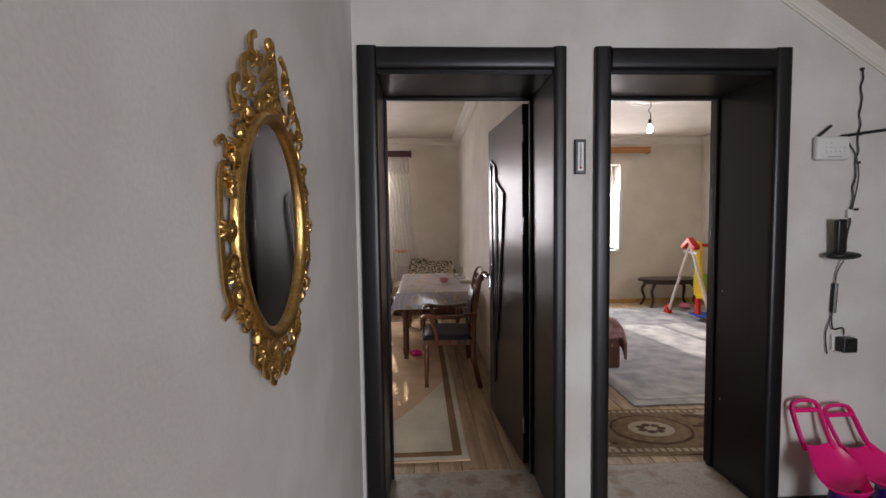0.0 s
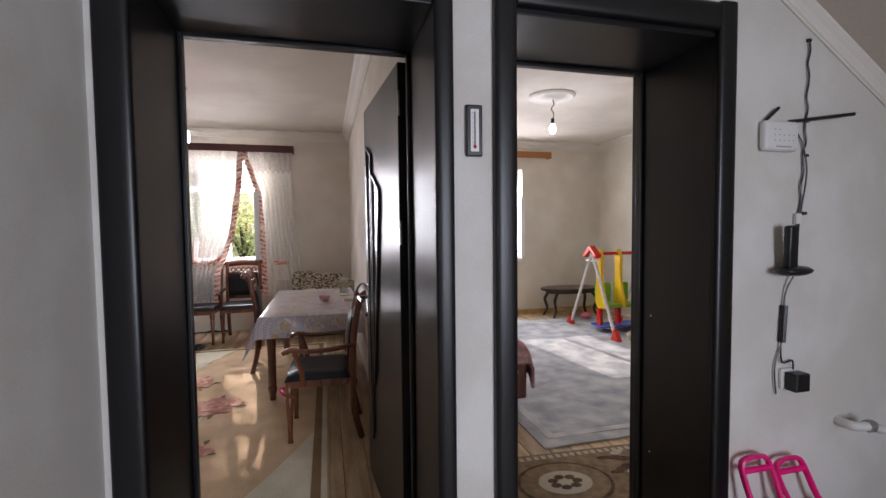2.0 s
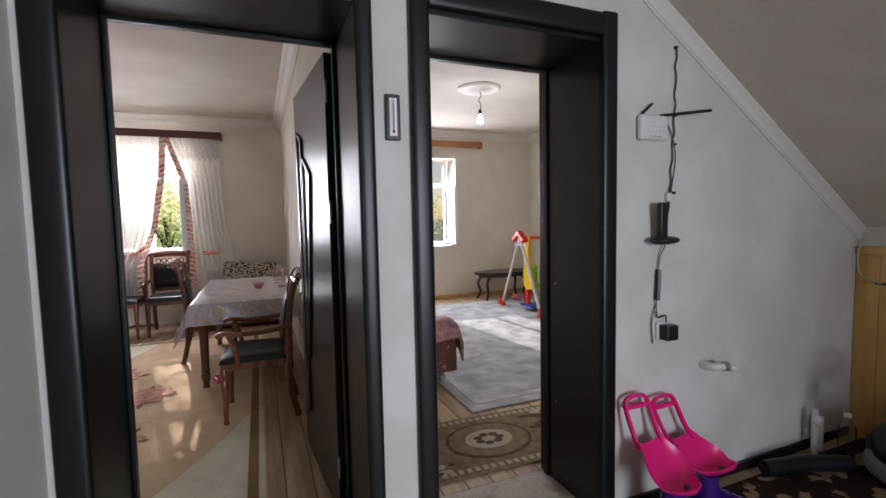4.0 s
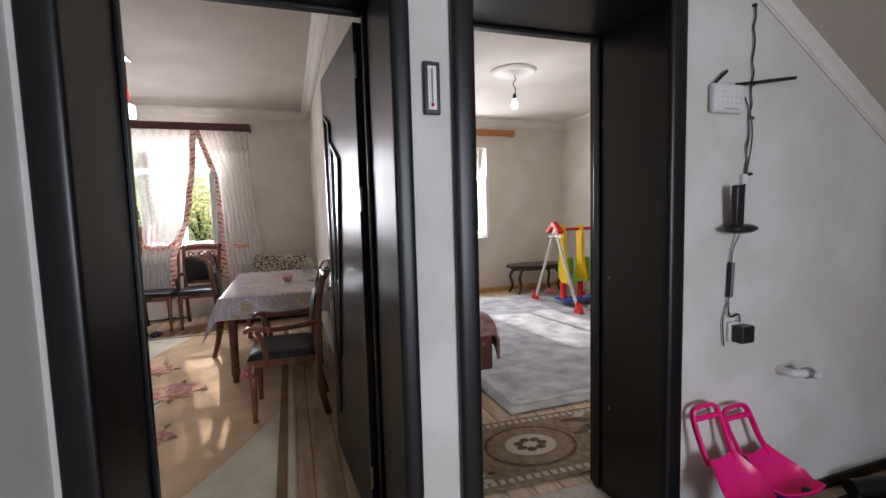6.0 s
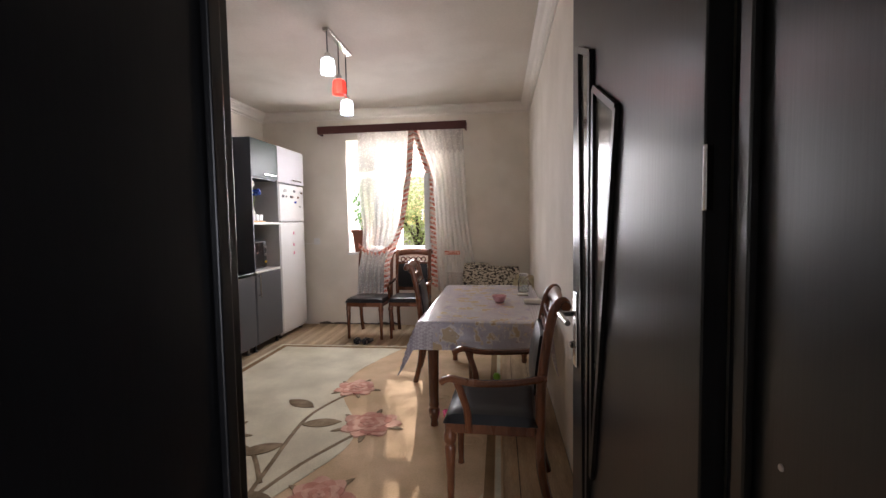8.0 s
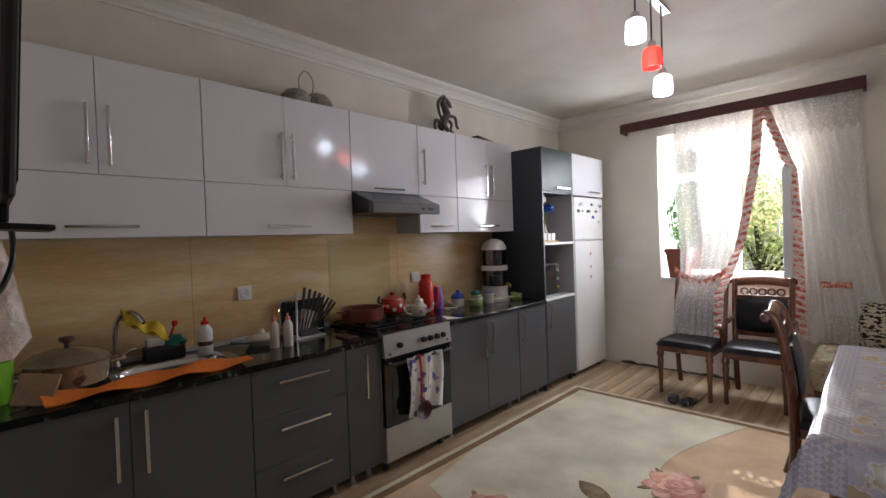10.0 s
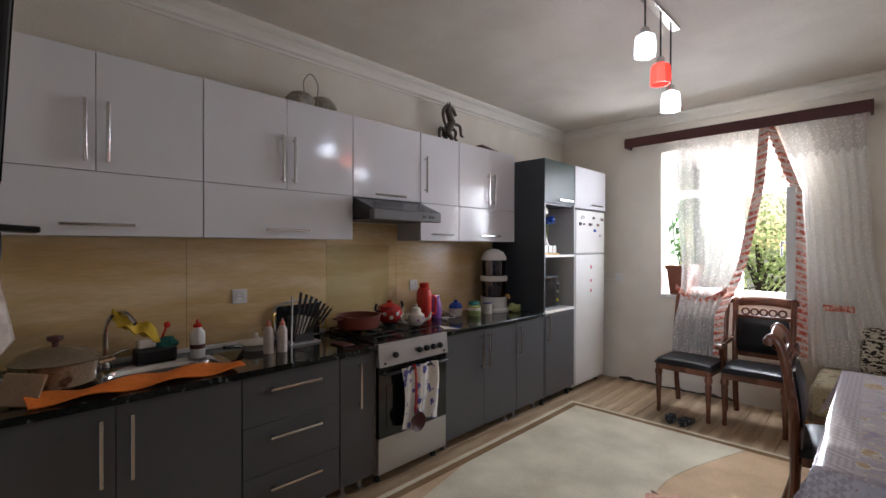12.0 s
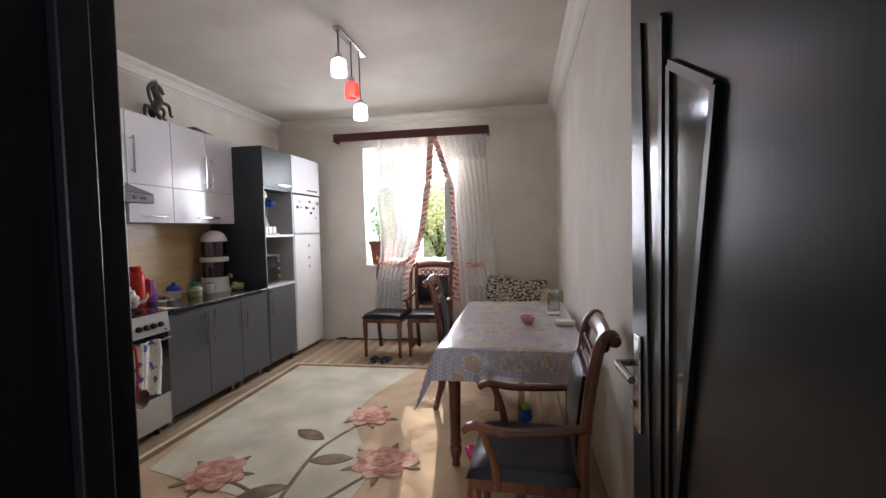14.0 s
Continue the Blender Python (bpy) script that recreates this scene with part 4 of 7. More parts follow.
def dining_chair(name, arms, label, group=""):
    o = thing(name, label=label, category="chair", group="dining chairs")
    w, d = 0.215, 0.215
    leg = [(0.014, 0), (0.018, 0.015), (0.015, 0.04), (0.020, 0.20), (0.026, 0.30), (0.020, 0.315), (0.030, 0.335), (0.030, 0.36), (0.024, 0.375), (0.024, 0.40)]
    for s in (-1, 1):
        part("leg", lathe(leg, s * (w - 0.02), -d + 0.02, 0, 12), WOOD, o, smooth=True)
        part("rear_leg", tube([(s * (w - 0.02), d + 0.05, 0), (s * (w - 0.02), d, 0.22), (s * (w - 0.02), d - 0.005, 0.45)], 0.022, 8), WOOD, o, smooth=True)
    part("seat_rail", box(-w, w, -d, d - 0.03, 0.375, 0.425, 0.006), WOOD, o)
    def pad(u, v):
        x, y = (u - 0.5) * 2, (v - 0.5) * 2
        e = (1 - abs(x) ** 6) * (1 - abs(y) ** 6)
        return (x * (w + 0.012), y * (d - 0.005) - 0.012, 0.426 + 0.055 * max(0, e) ** 0.35)
    part("seat", sheet(pad, 24, 24, 0.004), LEATHER, o, "padded black leather seat", smooth=True)
    # swept back: curved stiles that roll over at the top, scrolled rail, pierced rings, framed leather pad
    tilt = lambda z: d - 0.005 + 0.02 * max(0, z - 0.45) + 0.27 * max(0, z - 0.55) ** 1.8
    for s in (-1, 1):
        part("stile", tube([(s * (w - 0.018), tilt(0.42), 0.42), (s * (w - 0.016), tilt(0.6), 0.6), (s * (w - 0.014), tilt(0.8), 0.8), (s * (w - 0.012), tilt(0.94), 0.94), (s * (w - 0.012), tilt(1.0) + 0.018, 0.98), (s * (w - 0.012), tilt(1.0) + 0.036, 0.962)], 0.022, 10), WOOD, o, smooth=True)
        part("stile_scroll", lathe([(0.0, -0.016), (0.020, -0.014), (0.024, 0), (0.020, 0.014), (0, 0.016)], n=14, m=Matrix.Translation((s * (w + 0.002), tilt(1.0) + 0.032, 0.962)) @ pose(0, 0, 0, 0, 90, 0)), WOOD, o, smooth=True)
    def rail(u, v):
        x = (u - 0.5) * 2 * (w - 0.016)
        t = v * 2 * math.pi
        crown = 0.022 * math.cos((u - 0.5) * math.pi)
        roll = 0.044
        return (x, tilt(0.95) + 0.015 + 0.018 * math.cos(t) + 0.018 * math.sin(t) * (math.sin(t) > 0), 0.945 + crown + roll * math.sin(t) * (1.0 if math.sin(t) > 0 else 0.7))
    part("top_rail", sheet(rail, 20, 16), WOOD, o, "smooth rolled top rail", smooth=True)
    part("lower_rail", box(-w + 0.03, w - 0.03, tilt(0.52) - 0.012, tilt(0.52) + 0.014, 0.50, 0.55, 0.006), WOOD, o)
    part("middle_rail", box(-w + 0.03, w - 0.03, tilt(0.835) - 0.014, tilt(0.835) + 0.012, 0.82, 0.85, 0.006), WOOD, o)
    part("backrest_pad", sheet(lambda u, v: ((u - 0.5) * 2 * (w - 0.04), tilt(0.552 + 0.265 * v) - 0.010 - 0.018 * (1 - abs(2 * u - 1) ** 4) * (1 - abs(2 * v - 1) ** 4), 0.552 + 0.265 * v), 14, 14, 0.022), LEATHER, o, "black leather back pad", smooth=True)
    for k in range(5):
        x, z = -0.128 + 0.064 * k, 0.879
        ring = [(x + 0.026 * math.cos(q), tilt(z) - 0.002, z + 0.026 * math.sin(q)) for q in [2 * math.pi * n / 8 for n in range(9)]]
        part("carved_ring", tube(ring, 0.008, 6), CARVE, o, smooth=True)
    for k in range(13):
        x = -0.15 + 0.025 * k
        part("nailhead", lathe([(0.006, 0), (0.004, 0.004), (0, 0.005)], n=8, m=Matrix.Translation((x, tilt(0.812) - 0.013, 0.812)) @ pose(0, 0, 0, 90, 0, 0)), GOLD, o, smooth=True)
    if arms:
        for s in (-1, 1):
            part("arm", tube([(s * (w + 0.002), d + 0.020, 0.645), (s * (w + 0.02), 0.08, 0.625), (s * (w + 0.025), -0.08, 0.62), (s * (w + 0.02), -d + 0.03, 0.635), (s * (w + 0.02), -d - 0.012, 0.615)], 0.021, 8, flat=0.8), WOOD, o, smooth=True)
            part("arm_post", tube([(s * (w + 0.004), -d + 0.11, 0.39), (s * (w + 0.012), -d + 0.10, 0.50), (s * (w + 0.02), -d + 0.06, 0.62)], 0.017, 8), WOOD, o, smooth=True)
    return o


ac = dining_chair("armchair", True, "dark reddish wooden armchair with black leather seat and carved back")
ac.matrix_basis = pose(0.86, 5.50, 0, 0, 0, -92)
copy_thing(ac, pose(-0.16, 8.50, 0, 0, 0, 1))
dc = dining_chair("dining_chair", False, "dark reddish wooden dining chair with black leather seat")
dc.matrix_basis = pose(-0.64, 8.46, 0, 0, 0, -3)
copy_thing(dc, pose(0.44, 7.12, 0, 0, 0, 94))

# ---- the big rug: cut-pile field, border bands, raised flowers ----
def pile(name, a, b, sc=3.0):
    return mat(name, a, 0.95, vary=0.16, scale=sc, fine=160, second=b, mix=(0.35, 0.65), bump=0.6, depth=0.006, spec=0.1)


RUG_B, RUG_C, RUG_D = pile("peach_beige_pile", (0.62, 0.44, 0.27), (0.68, 0.50, 0.33)), pile("cream_pile", (0.68, 0.62, 0.47), (0.74, 0.69, 0.54)), pile("brown_pile", (0.26, 0.16, 0.08), (0.30, 0.20, 0.11))
ROSE, ROSE_D, TAUPE = pile("rose_pile", (0.60, 0.30, 0.23), (0.70, 0.46, 0.36), 9), pile("dark_rose_pile", (0.50, 0.20, 0.15), (0.60, 0.32, 0.25), 9), pile("taupe_pile", (0.22, 0.16, 0.10), (0.34, 0.26, 0.17), 10)
rug = thing("floral_rug", label="cream and peach rug with raised pink roses and brown border", category="rug")
RX0, RX1, RY0, RY1 = -1.50, 0.90, 4.13, 7.95
part("field", box(RX0, RX1, RY0, RY1, 0.001, 0.014, 0.003), RUG_B, rug)
for ins, w, m, nm in ((0.012, 0.03, RUG_C, "light_band"), (0.046, 0.05, RUG_D, "dark_band")):
    for a in ((RX0 + ins, RX0 + ins + w, RY0 + ins, RY1 - ins), (RX1 - ins - w, RX1 - ins, RY0 + ins, RY1 - ins), (RX0 + ins + w, RX1 - ins - w, RY0 + ins, RY0 + ins + w), (RX0 + ins + w, RX1 - ins - w, RY1 - ins - w, RY1 - ins)):
        part(nm, box(*a, 0.0142, 0.0165), m, rug)


def swoosh(edge_a, edge_b, n=40):
    return [edge_a(i / n) for i in range(n + 1)] + [edge_b(1 - i / n) for i in range(n + 1)]


ym = RY1 - 0.10
part("cream_field", prism(swoosh(lambda t: (RX0 + 0.10 + 0.10 * max(0, 0.25 - t) * 4, 5.85 + (ym - 5.85) * t), lambda t: (-0.10 - 0.42 * math.sin(t * 2.7) ** 2 * t + 0.12 * math.sin(t * 9) * (1 - t) + 0.16 * max(0, t - 0.7), 5.55 + (ym - 5.55) * t)), 0.0142, 0.0168, "xy"), RUG_C, rug)
part("cream_wedge", prism([(RX1 - 0.10, RY0 + 0.1), *[(0.80 * t, RY0 + 0.1 + 1.20 * t ** 1.6) for t in [i / 16 for i in range(17)]]], 0.0142, 0.0168, "xy"), RUG_C, rug)
part("lower_cream", prism([(-0.10, 5.54), (-0.25, 5.2), (-0.6, 4.8), (-1.2, 4.5), (-1.3, 5.0), (-0.9, 5.5), (-0.6, 5.66), (-0.3, 5.7)], 0.0142, 0.0166, "xy"), RUG_C, rug)


def rug_leaf(x, y, length, width, ang, z=0.017):
    out = [(t * length, width * math.sin(math.pi * t) ** 0.8) for t in [i / 10 for i in range(11)]] + [(t * length, -width * math.sin(math.pi * t) ** 0.8) for t in [1 - i / 10 for i in range(1, 10)]]
    c, s = math.cos(ang), math.sin(ang)
    return prism([(x + a * c - b * s, y + a * s + b * c) for a, b in out], 0.0166, z + 0.004, "xy", bevel=0.003)


for x, y, ang in ((-0.44, 6.33, 2.7), (-0.42, 6.06, 0.25), (-0.62, 5.65, 0.6), (0.05, 5.35, 3.9), (-0.15, 5.15, 2.4)):
    part("leaf", rug_leaf(x, y, 0.27, 0.06, ang), TAUPE, rug)
for pts in ([(-0.30, 5.0, 0.016), (-0.36, 5.5, 0.016), (-0.42, 6.1, 0.016), (-0.36, 6.4, 0.016), (-0.27, 6.6, 0.016)], [(-0.33, 5.4, 0.016), (-0.55, 5.7, 0.016), (-0.75, 5.8, 0.016)], [(-0.33, 5.2, 0.016), (-0.2, 5.6, 0.016), (-0.02, 5.95, 0.016)]):
    part("stem", tube(pts, 0.014, 8, flat=0.35), TAUPE, rug, smooth=True)
rr = random.Random(3)


def petal(x, y, length, width, ang, z):
    """A blunt, slightly ruffled rose petal, cut proud of the pile."""
    ts = [k / 9 for k in range(10)]
    half = lambda t: width * (math.sin(math.pi * min(1, t ** 0.75)) ** 0.55 if 0 < t < 1 else 0.06) * (1 + 0.10 * math.sin(t * 17 + ang))
    out = [(t * length, half(t)) for t in ts] + [(t * length, -half(t)) for t in reversed(ts)]
    c, sn = math.cos(ang), math.sin(ang)
    return prism([(x + a * c - b * sn, y + a * sn + b * c) for a, b in out], 0.0166, z + 0.004, "xy", bevel=0.004)


for fx, fy, R in ((-0.25, 6.72, 0.175), (0.03, 6.10, 0.20), (-0.88, 5.86, 0.19), (0.02, 5.32, 0.17)):
    for k in range(5):
        a = 2 * math.pi * k / 5 + rr.uniform(-0.3, 0.3)
        part("sepal", rug_leaf(fx + math.cos(a) * R * 0.6, fy + math.sin(a) * R * 0.6, R * 0.62, R * 0.09, a), TAUPE, rug)
    for ring, (n, r0, ln, wd, m) in enumerate(((7, 0.36, 0.66, 0.30, ROSE), (7, 0.30, 0.50, 0.26, ROSE_D), (6, 0.18, 0.42, 0.22, ROSE), (5, 0.08, 0.32, 0.16, ROSE_D), (3, 0.0, 0.24, 0.11, ROSE))):
        for k in range(n):
            a = 2 * math.pi * k / n + ring * 0.45 + rr.uniform(-0.2, 0.2)
            part("petal", petal(fx + math.cos(a) * R * r0, fy + math.sin(a) * R * r0, R * ln * rr.uniform(0.85, 1.12), R * wd, a, 0.018 + 0.0022 * ring + 0.0003 * k), m, rug)
# carved swirls in the peach pile
for k, (x, y, rad) in enumerate(((0.45, 6.55, 0.10), (0.62, 6.85, 0.12), (0.42, 7.05, 0.09), (0.66, 6.35, 0.09), (0.55, 7.35, 0.11), (0.70, 5.95, 0.10))):
    pts = [(x + rad * (1 - q / 14) * math.cos(q * 0.75 + k), y + rad * (1 - q / 14) * math.sin(q * 0.75 + k), 0.0145) for q in range(13)]
    part("swirl", tube(pts, 0.010, 6, flat=0.5), RUG_B, rug, smooth=True)

# ---- bench and cushions by the window wall ----
FLOR = mat("olive_floral_cover", (0.42, 0.36, 0.22), 0.9, vary=0.2, scale=16, second=(0.20, 0.15, 0.10), mix=(0.52, 0.6), bump=0.2)
LEO = mat("leopard_print_cloth", (0.62, 0.55, 0.43), 0.9, vary=0.1, scale=32, second=(0.03, 0.022, 0.018), mix=(0.50, 0.53), bump=0.2, stretch=(1, 1, 1.8))


def cushion(x, y, z, w, h, t, rx, rz, m, label):
    def fn(u, v, s):
        a, b = (u - 0.5) * 2, (v - 0.5) * 2
        e = max(0, (1 - a ** 4) * (1 - b ** 4)) ** 0.6
        k = 1 - 0.06 * (a * a * b * b)
        return Vector((a * w / 2 * k, s * e * t / 2, b * h / 2 * k))
    bm = sheet(lambda u, v: fn(u, v, 1), 16, 16)
    sheet(lambda u, v: fn(u, v, -1), 16, 16, bm=bm)
    bmesh.ops.remove_doubles(bm, verts=bm.verts[:], dist=0.0005)
    ob = part("cushion", bm, m, smooth=True)
    ob.matrix_basis = pose(x, y, z, rx, 0, rz)
    return tagged(ob, label, "cushion")


o = thing("bench", 0.70, 8.62, 0, 0, "low upholstered bench with olive floral cover", "bench")
part("seat", box(-0.52, 0.54, -0.34, 0.36, 0.22, 0.46, 0.05, 4), FLOR, o, smooth=True)
part("base", box(-0.50, 0.52, -0.30, 0.34, 0.04, 0.219), WOOD, o)
for sx in (-0.45, 0.47):
    for sy in (-0.25, 0.29):
        part("foot", box(sx - 0.03, sx + 0.03, sy - 0.03, sy + 0.03, 0, 0.039), WOOD, o)
cushion(0.88, 8.60, 0.64, 0.50, 0.34, 0.14, -14, 4, LEO, "leopard print cushion leaning on the bench")
cushion(0.60, 8.80, 0.65, 0.34, 0.36, 0.12, -12, -12, LEO, "leopard print cushion half behind the curtain")
cushion(1.16, 8.45, 0.60, 0.36, 0.26, 0.16, -20, -60, FLOR, "olive floral cushion against the wall")


# ---- television on its bracket ----
def television():
    o = thing("television", -0.83, 4.175, 1.72, 0, "flat black television on an arm bracket, seen edge-on", "television")
    part("casing", box(-0.37, 0.37, -0.024, 0.0, -0.215, 0.205, 0.008), PLASTIC_K, o)
    part("screen", box(-0.355, 0.355, 0.0005, 0.003, -0.185, 0.195, 0.001), SCREEN, o)
    part("back_bulge", box(-0.28, 0.28, -0.042, -0.0245, -0.19, 0.08, 0.015), PLASTIC_K, o)
    part("stand_foot", box(0.17, 0.27, -0.03, 0.06, -0.262, -0.250, 0.004), PLASTIC_K, o)
    part("stand_neck", box(0.19, 0.25, -0.022, -0.004, -0.2495, -0.2155, 0.004), PLASTIC_K, o)
    # perforated folded plate standing out from the wall, and the arms below it
    pl = part("wall_plate", box(0.12, 0.128, -0.140, -0.050, -0.02, 0.085, 0.002), STEELD, o, "worn grey steel bracket plate")
    part("plate_flange", box(0.05, 0.25, -0.1425, -0.138, -0.06, 0.095, 0.002), STEELD, pl)
    part("plate_lip", box(0.128, 0.145, -0.062, -0.055, -0.02, 0.085, 0.002), STEELD, pl)
    for yy in (-0.122, -0.098, -0.074):
        for zz in (0.005, 0.035, 0.065):
            part("plate_hole", lathe([(0.006, 0), (0.006, 0.001), (0, 0.001)], n=10, m=Matrix.Translation((0.1281, yy, zz)) @ pose(0, 0, 0, 0, 90, 0)), PLASTIC_K, pl)
    for z, x in ((-0.05, 0.10), (-0.105, 0.14)):
        part("bracket_arm", box(x, x + 0.06, -0.137, -0.043, z - 0.022, z + 0.022, 0.006), PLASTIC_K, o)
    part("pivot", lathe([(0.022, -0.15), (0.022, 0.0), (0.014, 0.012), (0, 0.012)], 0.16, -0.085, 0.0, 14), PLASTIC_K, o, smooth=True)
    part("receiver_box", box(0.05, 0.24, -0.135, -0.055, -0.245, -0.165, 0.012, 3), PLASTIC_K, o, smooth=True)
    for k, (yy, zz) in enumerate(((-0.082, -0.125), (-0.074, -0.14), (-0.08, -0.155))):
        part("sticker", box(0.2005, 0.202, yy - 0.006, yy + 0.006, zz - 0.009, zz + 0.006, 0.0003), PLASTIC_W, o, "small white sticker")
    o.rotation_euler = (radians(-3), 0, 0)
    rc = random.Random(4)
    for k in range(3):
        y0 = -0.12 + 0.019 * k
        part("cable", tube([(0.20, y0, -0.19), (0.22 + 0.02 * rc.random(), y0 - 0.01, -0.08), (0.21, y0 + 0.02, 0.03 + 0.02 * k), (0.17, y0 + 0.03, 0.09), (0.15, -0.05, 0.02)], 0.004, 6), PLASTIC_K, o, "black cable", smooth=True)


STEELD = mat("worn_grey_steel", (0.30, 0.29, 0.26), 0.5, 0.6, vary=0.3, scale=20)
television()
o = thing("wall_cables", label="loose black and grey cables with a hanging plug", category="cable")
part("black_cable", tube([(-0.60, 4.06, 1.48), (-0.60, 4.06, 1.34), (-0.68, 4.07, 1.26), (-0.74, 4.08, 1.18), (-0.76, 4.08, 1.11)], 0.007, 8), PLASTIC_K, o, smooth=True)
part("loop_cable", tube([(-0.64, 4.10, 1.48), (-0.68, 4.11, 1.36), (-0.80, 4.14, 1.33), (-0.88, 4.17, 1.40), (-0.86, 4.17, 1.48)], 0.006, 8), PLASTIC_K, o, smooth=True)
part("grey_cable", tube([(-0.62, 4.05, 1.48), (-0.66, 4.055, 1.3), (-0.76, 4.06, 1.2), (-0.74, 4.06, 1.12), (-0.66, 4.045, 1.10)], 0.006, 8), STEEL, o, smooth=True)
part("plug", box(-0.785, -0.735, 4.06, 4.10, 1.055, 1.11, 0.012, 3), PLASTIC_K, o, smooth=True)
o = thing("wall_socket", -0.655, 4.031, 1.17, 0, "white wall socket with a grey plate", "socket", "wall sockets")
part("plate", box(-0.03, 0.03, 0, 0.012, -0.06, 0.06, 0.004), PLASTIC_W, o)
BAGM = mat("clear_bag_plastic", (0.46, 0.33, 0.24), 0.15, vary=0.2, scale=7, fine=30, second=(0.66, 0.58, 0.52), mix=(0.35, 0.65), bump=0.6, depth=0.015)
o = thing("hanging_bag", -1.05, 4.12, 1.355, 0, "crumpled see-through bag of bread hanging from a hook", "bag")
bagob = part("bag", lathe([(0.0, -0.21), (0.05, -0.20), (0.075, -0.14), (0.072, -0.06), (0.05, 0.04), (0.025, 0.12), (0.012, 0.17)], n=18), BAGM, o, smooth=True)
for v in bagob.data.vertices:
    v.co *= 1 + 0.22 * noise.noise(v.co * 22)
part("strap", box(-0.012, 0.012, -0.075, -0.060, -0.15, 0.18, 0.003), ORANGE, o, "orange strap")
part("hook", tube([(0, -0.085, 0.20), (0, -0.03, 0.20), (0, 0.0, 0.175), (0, 0.015, 0.19)], 0.004, 6), CHROME, o, smooth=True)
ob = part("hand_towel", sheet(lambda u, v: (-1.22 - 0.16 * u, 4.06 + 0.03 * math.sin(u * 9 + v * 2) + 0.06 * u, 1.12 - 0.22 * v - 0.10 * v * u), 16, 12, 0.004), CLOTH_W, smooth=True)
tagged(ob, "white hand towel hanging by the worktop", "towel")

# ---- outdoors ----
GRASS = mat("garden_ground", (0.07, 0.10, 0.03), 0.9, vary=0.3, scale=2, fine=30, second=(0.14, 0.12, 0.06))
tagged(part("ground", box(-400, 400, -300, 500, -0.62, -0.6), GRASS), kind="structure")
LEAFM = mat("tree_leaf", (0.12, 0.19, 0.05), 0.6, vary=0.3, scale=3, second=(0.16, 0.24, 0.06), bump=0)
LT = LEAFM.node_tree
tl = LT.nodes.new("ShaderNodeBsdfTranslucent")
tl.inputs[0].default_value = (0.66, 0.76, 0.36, 1)
lm = LT.nodes.new("ShaderNodeMixShader")
lm.inputs[0].default_value = 0.9
LT.links.new(LT.nodes["Principled BSDF"].outputs[0], lm.inputs[1])
LT.links.new(tl.outputs[0], lm.inputs[2])
LT.links.new(lm.outputs[0], LT.nodes["Material Output"].inputs[0])
BARK = mat("bark", (0.10, 0.07, 0.05), 0.9, vary=0.3, bump=0.5)


def tree(x, y, h, r, n, seed, low=0.25):
    # The unseen tree added for sun shade shares this label and group.
    o = thing("tree", x, y, -0.6, 0, "leafy green garden tree beyond the window", "tree", "garden trees")
    rg = random.Random(seed)
    part("trunk", tube([(0, 0, 0), (0.05, 0.03, h * 0.4), (-0.04, 0, h * 0.9)], 0.09, 10, taper=0.3), BARK, o, smooth=True)
    bm = None
    tips = []
    for k in range(9):
        a = rg.uniform(0, 6.28)
        z = h * rg.uniform(low, max(0.8, low + 0.1))
        t = (math.cos(a) * r * rg.uniform(0.5, 1), math.sin(a) * r * rg.uniform(0.5, 1), z + h * rg.uniform(0.05, 0.25))
        tips.append(t)
        part("limb", tube([(0, 0, z * 0.8), (t[0] * 0.5, t[1] * 0.5, (z + t[2]) / 2), t], 0.035, 6, taper=0.3), BARK, o, smooth=True)
    verts, faces = [], []
    for i in range(n):
        c = Vector(rg.choice(tips)) + Vector((rg.gauss(0, 1), rg.gauss(0, 1), rg.gauss(0, 1))) * r * 0.33
        c.z = max(c.z, 0.05)
        q = Euler((rg.uniform(0, 6), rg.uniform(0, 6), rg.uniform(0, 6))).to_matrix()
        s = rg.uniform(0.03, 0.055)
        b = len(verts)
        verts += [c + q @ Vector(p) for p in ((0, -s, 0), (s * 0.5, 0, s * 0.1), (0, s, 0), (-s * 0.5, 0, s * 0.1))]
        faces.append((b, b + 1, b + 2, b + 3))
    me = bpy.data.meshes.new("crown")
    me.from_pydata(verts, [], faces)
    me.materials.append(LEAFM)
    ob = new("crown", me)
    ob.parent = o
    tagged(ob, kind="stuff")


for i, (x, y, h, r) in enumerate(((-0.9, 13.2, 2.3, 0.8), (-2.9, 14.4, 3.6, 1.2), (0.4, 14.6, 3.0, 1.0), (-2.4, 15.5, 3.3, 1.2), (1.9, 16.5, 3.0, 1.2), (3.4, 17, 2.5, 1.0), (5.4, 16, 3.0, 1.1), (-5, 19, 4.2, 1.8))):
    tree(x, y, h, r, 2300, i)
# Added tree, crown above the view, only to shade the left curtain from sun.
tree(-2.05, 13.8, 6.3, 0.95, 6000, 31, 0.68)

# ---- things on the worktop and stove ----
CT = 0.846
ENRED = mat("red_enamel", (0.45, 0.02, 0.015), 0.15, vary=0.08, bump=0)
BRICKRED = mat("terracotta_red_enamel", (0.17, 0.036, 0.022), 0.3, vary=0.1, bump=0)
CREAM = mat("cream_glaze", (0.72, 0.68, 0.60), 0.15, vary=0.05, bump=0)
LIDG = mat("smoked_glass_lid", (0.20, 0.15, 0.10), 0.08, vary=0.2, bump=0)
POTW = mat("worn_enamel_brown", (0.34, 0.25, 0.16), 0.25, vary=0.3, scale=14, second=(0.10, 0.05, 0.03), mix=(0.55, 0.65), bump=0.02)
PURP = mat("violet_plastic", (0.28, 0.10, 0.40), 0.3, bump=0)
